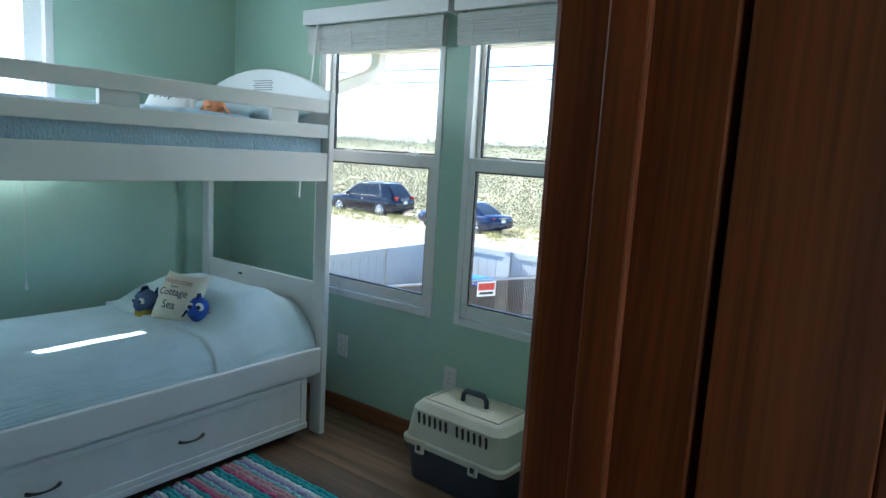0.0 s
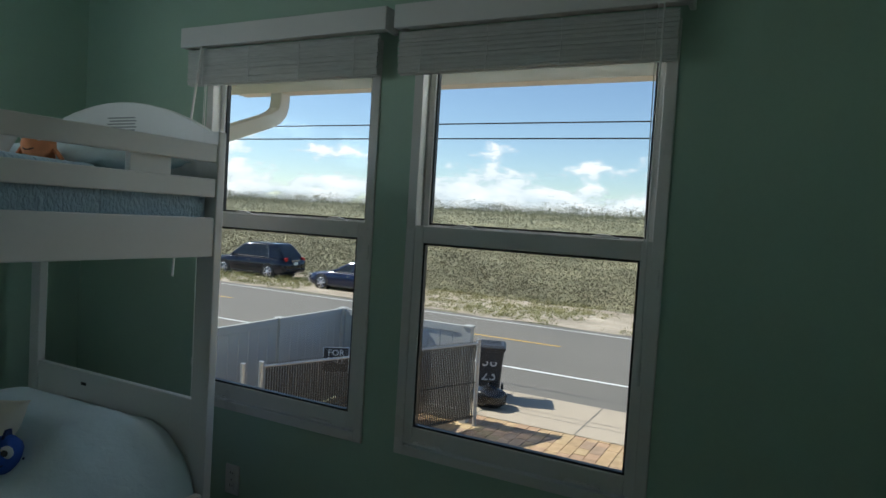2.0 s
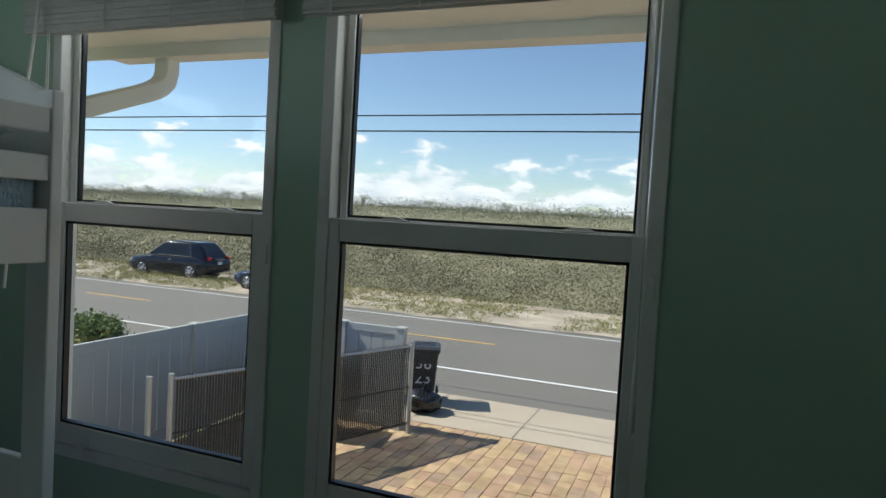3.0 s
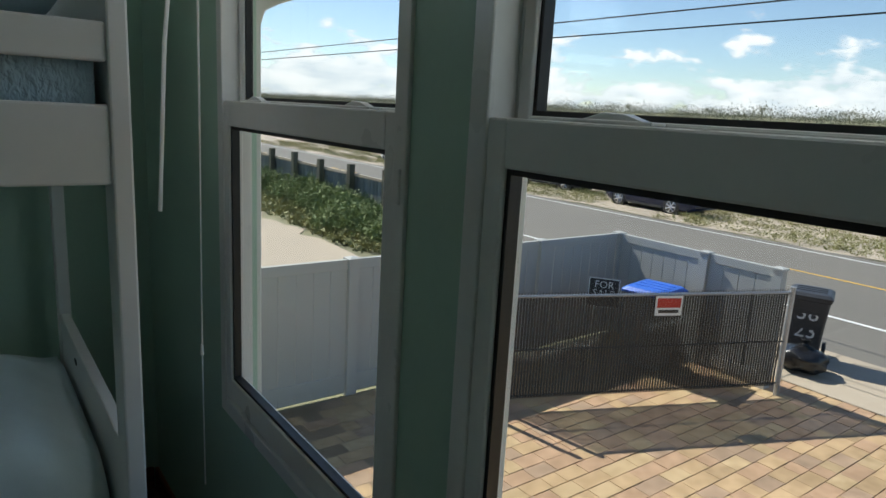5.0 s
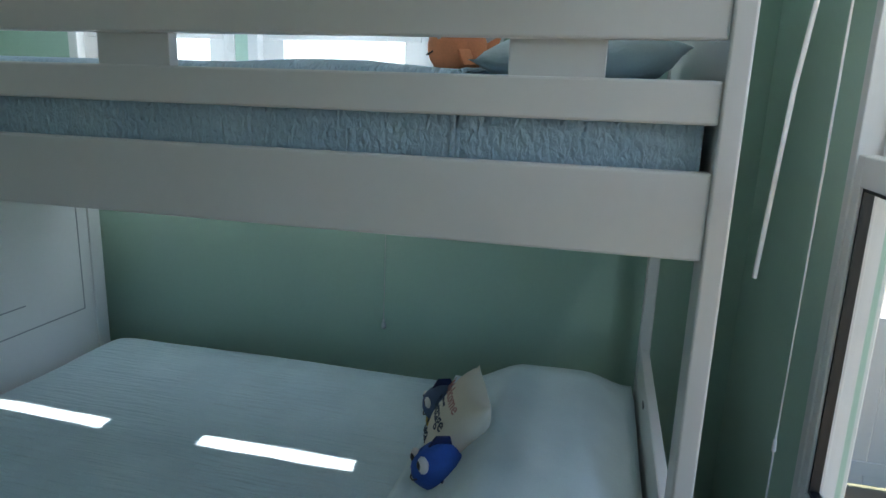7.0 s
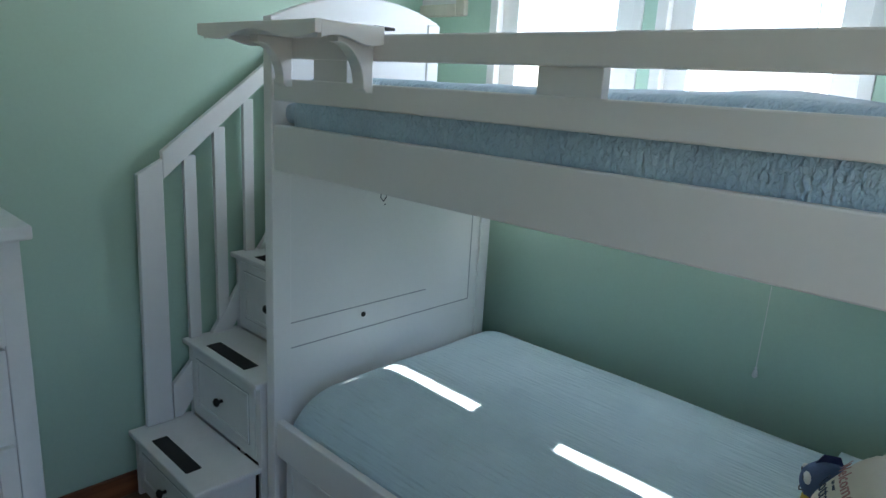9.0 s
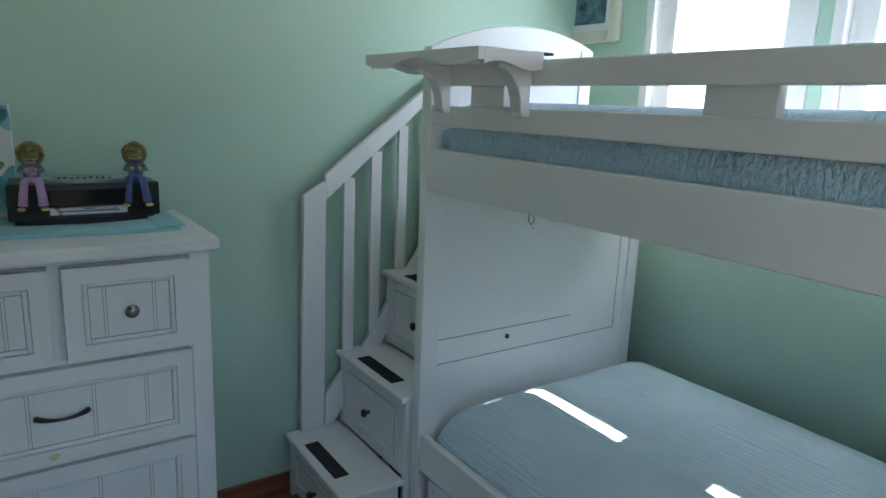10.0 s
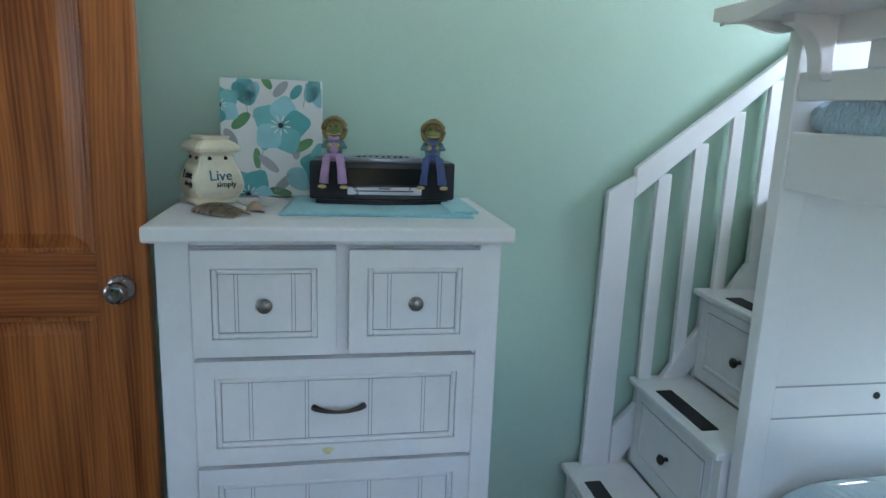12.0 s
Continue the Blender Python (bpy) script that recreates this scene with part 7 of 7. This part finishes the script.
def square_pipe(pts, w, h):
    """A square-section pipe bent through points in rounded elbows."""
    t = bmesh.new()
    rings = []
    P_ = [Vector(p) for p in pts]
    for i, p in enumerate(P_):
        d = (P_[min(i + 1, len(P_) - 1)] - P_[max(i - 1, 0)]).normalized()
        side = Vector((0, 1, 0)).cross(d)
        ax = Vector((1, 0, 0))
        up = d.cross(ax).normalized()
        ax = up.cross(d).normalized()
        rings.append([t.verts.new(p + ax * (a * w) + up * (b * h)) for a, b in ((-1, -1), (1, -1), (1, 1), (-1, 1))])
    for a, b in zip(rings, rings[1:]):
        for k in range(4):
            t.faces.new((a[k], a[(k + 1) % 4], b[(k + 1) % 4], b[k]))
    t.faces.new(rings[0][::-1])
    t.faces.new(rings[-1])
    bmesh.ops.recalc_face_normals(t, faces=t.faces)
    bmesh.ops.bevel(t, geom=[e for e in t.edges], offset=0.004, segments=1, affect="EDGES")
    return t


part("elbow", square_pipe([(-2.785, 3.66, 2.0), (-2.785, 3.66, 1.94), (-2.787, 3.65, 1.90), (-2.79, 3.625, 1.872), (-2.795, 3.59, 1.85), (-2.80, 3.55, 1.832), (-2.84, 3.20, 1.69), (-2.845, 3.15, 1.66), (-2.85, 3.13, 1.6), (-2.85, 3.13, -2.1)], 0.036, 0.034), soff, ds)
siding = mat("pale_siding", (0.55, 0.58, 0.55), 0.7, 0, 0.05, 2, 40, 0.1)
tagged(part("foundation", box((XW - WT, 6.0, YS - WT - 4, YN + WT, -2.3, -0.16)), siding, None), "pale lower storey of the house", "house wall", kind="structure")
wire_m = mat("black_power_line", (0.02, 0.02, 0.02), 0.7, 0, 0.1, 3, 40, 0)
for k, (y, z, s_) in enumerate(((12.0, 3.17, 0.0), (12.05, 2.905, 0.0))):
    w_ = thing("power_line", (-20, y, z), "thin black overhead power line", "power line", "overhead lines along the road")
    part("wire", tube([(-120 + 12 * i, y, z + s_ * ((i - 9) / 6) ** 2) for i in range(16)], 0.013, seg=5), wire_m, w_)
def cloud_mat(radius):
    """Fair-weather clouds: thick banks near the horizon, broken puffs higher up, clear air between."""
    m = bpy.data.materials.new("fair_weather_clouds")
    m.use_nodes = True
    N, L = m.node_tree.nodes, m.node_tree.links
    N.remove(N["Principled BSDF"])
    geo, sep = N.new("ShaderNodeNewGeometry"), N.new("ShaderNodeSeparateXYZ")
    L.new(geo.outputs["Position"], sep.inputs[0])

    def math_node(op, a, b=None, c=None):
        n = N.new("ShaderNodeMath")
        n.operation = op
        for k, v in enumerate((a, b, c)):
            if isinstance(v, (int, float)):
                n.inputs[k].default_value = v
            elif v is not None:
                L.new(v, n.inputs[k])
        return n.outputs[0]

    along = math_node("MULTIPLY", math_node("ARCTAN2", sep.outputs[0], sep.outputs[1]), radius)

    def puffs(width, height, detail, shift):
        cmb = N.new("ShaderNodeCombineXYZ")
        L.new(math_node("MULTIPLY", along, 1 / width), cmb.inputs[0])
        L.new(math_node("MULTIPLY_ADD", sep.outputs[2], 1 / height, shift), cmb.inputs[1])
        n = N.new("ShaderNodeTexNoise")
        n.inputs["Scale"].default_value, n.inputs["Detail"].default_value, n.inputs["Roughness"].default_value = 1.0, detail, 0.58
        L.new(cmb.outputs[0], n.inputs["Vector"])
        return n.outputs[0]

    bias = N.new("ShaderNodeValToRGB")
    bias.color_ramp.elements[0].position, bias.color_ramp.elements[0].color = 0.0, (0.62, 0.62, 0.62, 1)
    bias.color_ramp.elements[1].position, bias.color_ramp.elements[1].color = 1.0, (0.30, 0.30, 0.30, 1)
    for p, v in ((0.22, 0.58), (0.38, 0.455), (0.60, 0.43)):
        e = bias.color_ramp.elements.new(p)
        e.color = (v, v, v, 1)
    L.new(math_node("MULTIPLY", sep.outputs[2], 1 / 420), bias.inputs[0])
    body = math_node("MULTIPLY_ADD", puffs(620, 230, 2, 3.0), 0.45, math_node("MULTIPLY", puffs(150, 62, 8, 0.0), 0.75))
    dense = math_node("ADD", body, bias.outputs[0])
    cover = N.new("ShaderNodeMapRange")
    cover.interpolation_type = "SMOOTHSTEP"
    cover.inputs[1].default_value, cover.inputs[2].default_value = 1.055, 1.15
    L.new(dense, cover.inputs[0])
    tone = N.new("ShaderNodeValToRGB")
    tone.color_ramp.elements[0].position, tone.color_ramp.elements[0].color = 0.35, (0.62, 0.70, 0.80, 1)
    tone.color_ramp.elements[1].position, tone.color_ramp.elements[1].color = 0.62, (0.95, 0.96, 1.0, 1)
    L.new(puffs(150, 62, 8, -0.12), tone.inputs[0])
    em, tr_, mx = N.new("ShaderNodeEmission"), N.new("ShaderNodeBsdfTransparent"), N.new("ShaderNodeMixShader")
    em.inputs[1].default_value = 0.58
    L.new(tone.outputs[0], em.inputs[0])
    L.new(math_node("MULTIPLY", cover.outputs[0], 0.92), mx.inputs[0])
    L.new(tr_.outputs[0], mx.inputs[1])
    L.new(em.outputs[0], mx.inputs[2])
    L.new(mx.outputs[0], N["Material Output"].inputs[0])
    return m


CR = 2400.0
cl = bmesh.new()
cols = []
for i in range(49):
    a = radians(-35 + 130 * i / 48)
    cols.append([cl.verts.new((-CR * math.sin(a), CR * math.cos(a), z)) for z in (-10.0, 200.0, 420.0)])
for a, b in zip(cols, cols[1:]):
    for k in range(2):
        cl.faces.new((a[k], b[k], b[k + 1], a[k + 1]))
tagged(part("clouds_backdrop", cl, cloud_mat(CR), None), "white fair-weather clouds banked low in the sky", "cloud", kind="structure")

# ---- pieces: floor planks and drive pavers ----
pw, pl_ = 0.18, 1.22
pmesh = {}
rp = random.Random(9)
y = YS - 0.01
row = 0
while y < YN:
    x = XW - rp.uniform(0, 1.0)
    while x < 1.4:
        x0, x1 = max(XW - 0.01, x), min(1.4, x + pl_)
        if x1 - x0 > 0.03:
            key = round(x1 - x0, 3)
            if key not in pmesh:
                t = box((0, key - 0.0015, 0, pw - 0.0015, -0.012, 0), 0.0008, seg=1)
                me = bpy.data.meshes.new("plank")
                t.to_mesh(me)
                t.free()
                me.materials.append(M["plank"])
                pmesh[key] = me
            o = new("plank", pmesh[key])
            o.parent = floor
            o.location = (x0, y, 0)
        x += pl_
    y += pw
    row += 1

pavers = [mat(n_, c, 0.9, 0, 0.16, 7, 60, 0.35, 0.004, random_amt=0.12, rgb2=c2) for n_, c, c2 in (
    ("tan_paver", (0.34, 0.225, 0.115), (0.44, 0.30, 0.17)), ("red_tan_paver", (0.32, 0.20, 0.115), (0.40, 0.255, 0.16)),
    ("yellow_paver", (0.35, 0.24, 0.12), (0.43, 0.31, 0.18)), ("brown_paver", (0.27, 0.18, 0.115), (0.35, 0.24, 0.16)))]
drive = tagged(part("paver_drive", strip(-6.84, 3.0, [3.1, 6.0, 8.0, 10.3, 10.46], -0.007), mat("jointing_sand", (0.22, 0.155, 0.095), 0.95, 0, 0.2, 3, 60, 0.2), None), "tan and red concrete paver drive", "drive", kind="structure")
COURSE, GAP = 0.175, 0.004
LENGTHS = (0.175, 0.265, 0.35)
paver_mesh = {}
for i, ln in enumerate(LENGTHS):
    for k, mm in enumerate(pavers):
        t = box((0, COURSE - GAP, 0, ln - GAP, -0.05, 0), 0.004, seg=1)
        me = bpy.data.meshes.new("paver")
        t.to_mesh(me)
        t.free()
        me.materials.append(mm)
        paver_mesh[i, k] = me
verts, faces, slots, count = [], [], [], 0
xx = -6.82
while xx < 2.7:
    yy = 3.12 + rp.uniform(0, 0.2)
    while yy < 10.44:
        i = rp.choices((0, 1, 2), (0.25, 0.45, 0.30))[0]
        ln = min(LENGTHS[i], 10.455 - yy)
        tone = noise.noise(Vector((xx * 1.1, yy * 1.1, 4.0)))
        k = rp.choices((0, 1, 2, 3), (0.42, 0.30 + 0.2 * max(0, tone), 0.16, 0.12 + 0.25 * max(0, -tone)))[0]
        if -4.4 < xx < -2.0 and 7.6 < yy < 10.1 and ln == LENGTHS[i] and count < 300:
            o = new("paver", paver_mesh[i, k])
            o.parent = drive
            o.matrix_basis = pose(xx, yy, zg(yy) + rp.uniform(-0.003, 0.003), math.degrees(math.atan2(zg(yy + ln) - zg(yy), ln)), 0, rp.uniform(-0.5, 0.5))
            count += 1
        elif ln > 0.04:
            x0, x1, y0, y1, n0, lift = xx, xx + COURSE - GAP, yy, yy + ln - GAP, len(verts), rp.uniform(-0.003, 0.003)
            e = 0.004
            verts += [(x0, y0, zg(y0) - 0.05), (x1, y0, zg(y0) - 0.05), (x1, y1, zg(y1) - 0.05), (x0, y1, zg(y1) - 0.05)]
            verts += [(x0, y0, zg(y0) + lift - e), (x1, y0, zg(y0) + lift - e), (x1, y1, zg(y1) + lift - e), (x0, y1, zg(y1) + lift - e)]
            verts += [(x0 + e, y0 + e, zg(y0) + lift), (x1 - e, y0 + e, zg(y0) + lift), (x1 - e, y1 - e, zg(y1) + lift), (x0 + e, y1 - e, zg(y1) + lift)]
            for a in (0, 4):
                faces += [(n0 + a + q, n0 + a + (q + 1) % 4, n0 + a + 4 + (q + 1) % 4, n0 + a + 4 + q) for q in range(4)]
            faces.append((n0 + 8, n0 + 9, n0 + 10, n0 + 11))
            slots += [k] * 9
        yy += ln
    xx += COURSE
me = bpy.data.meshes.new("pavers")
me.from_pydata(verts, [], faces)
for mm in pavers:
    me.materials.append(mm)
me.polygons.foreach_set("material_index", slots)
pr = new("pavers", me)
pr.parent = drive
tagged(pr, kind="stuff")
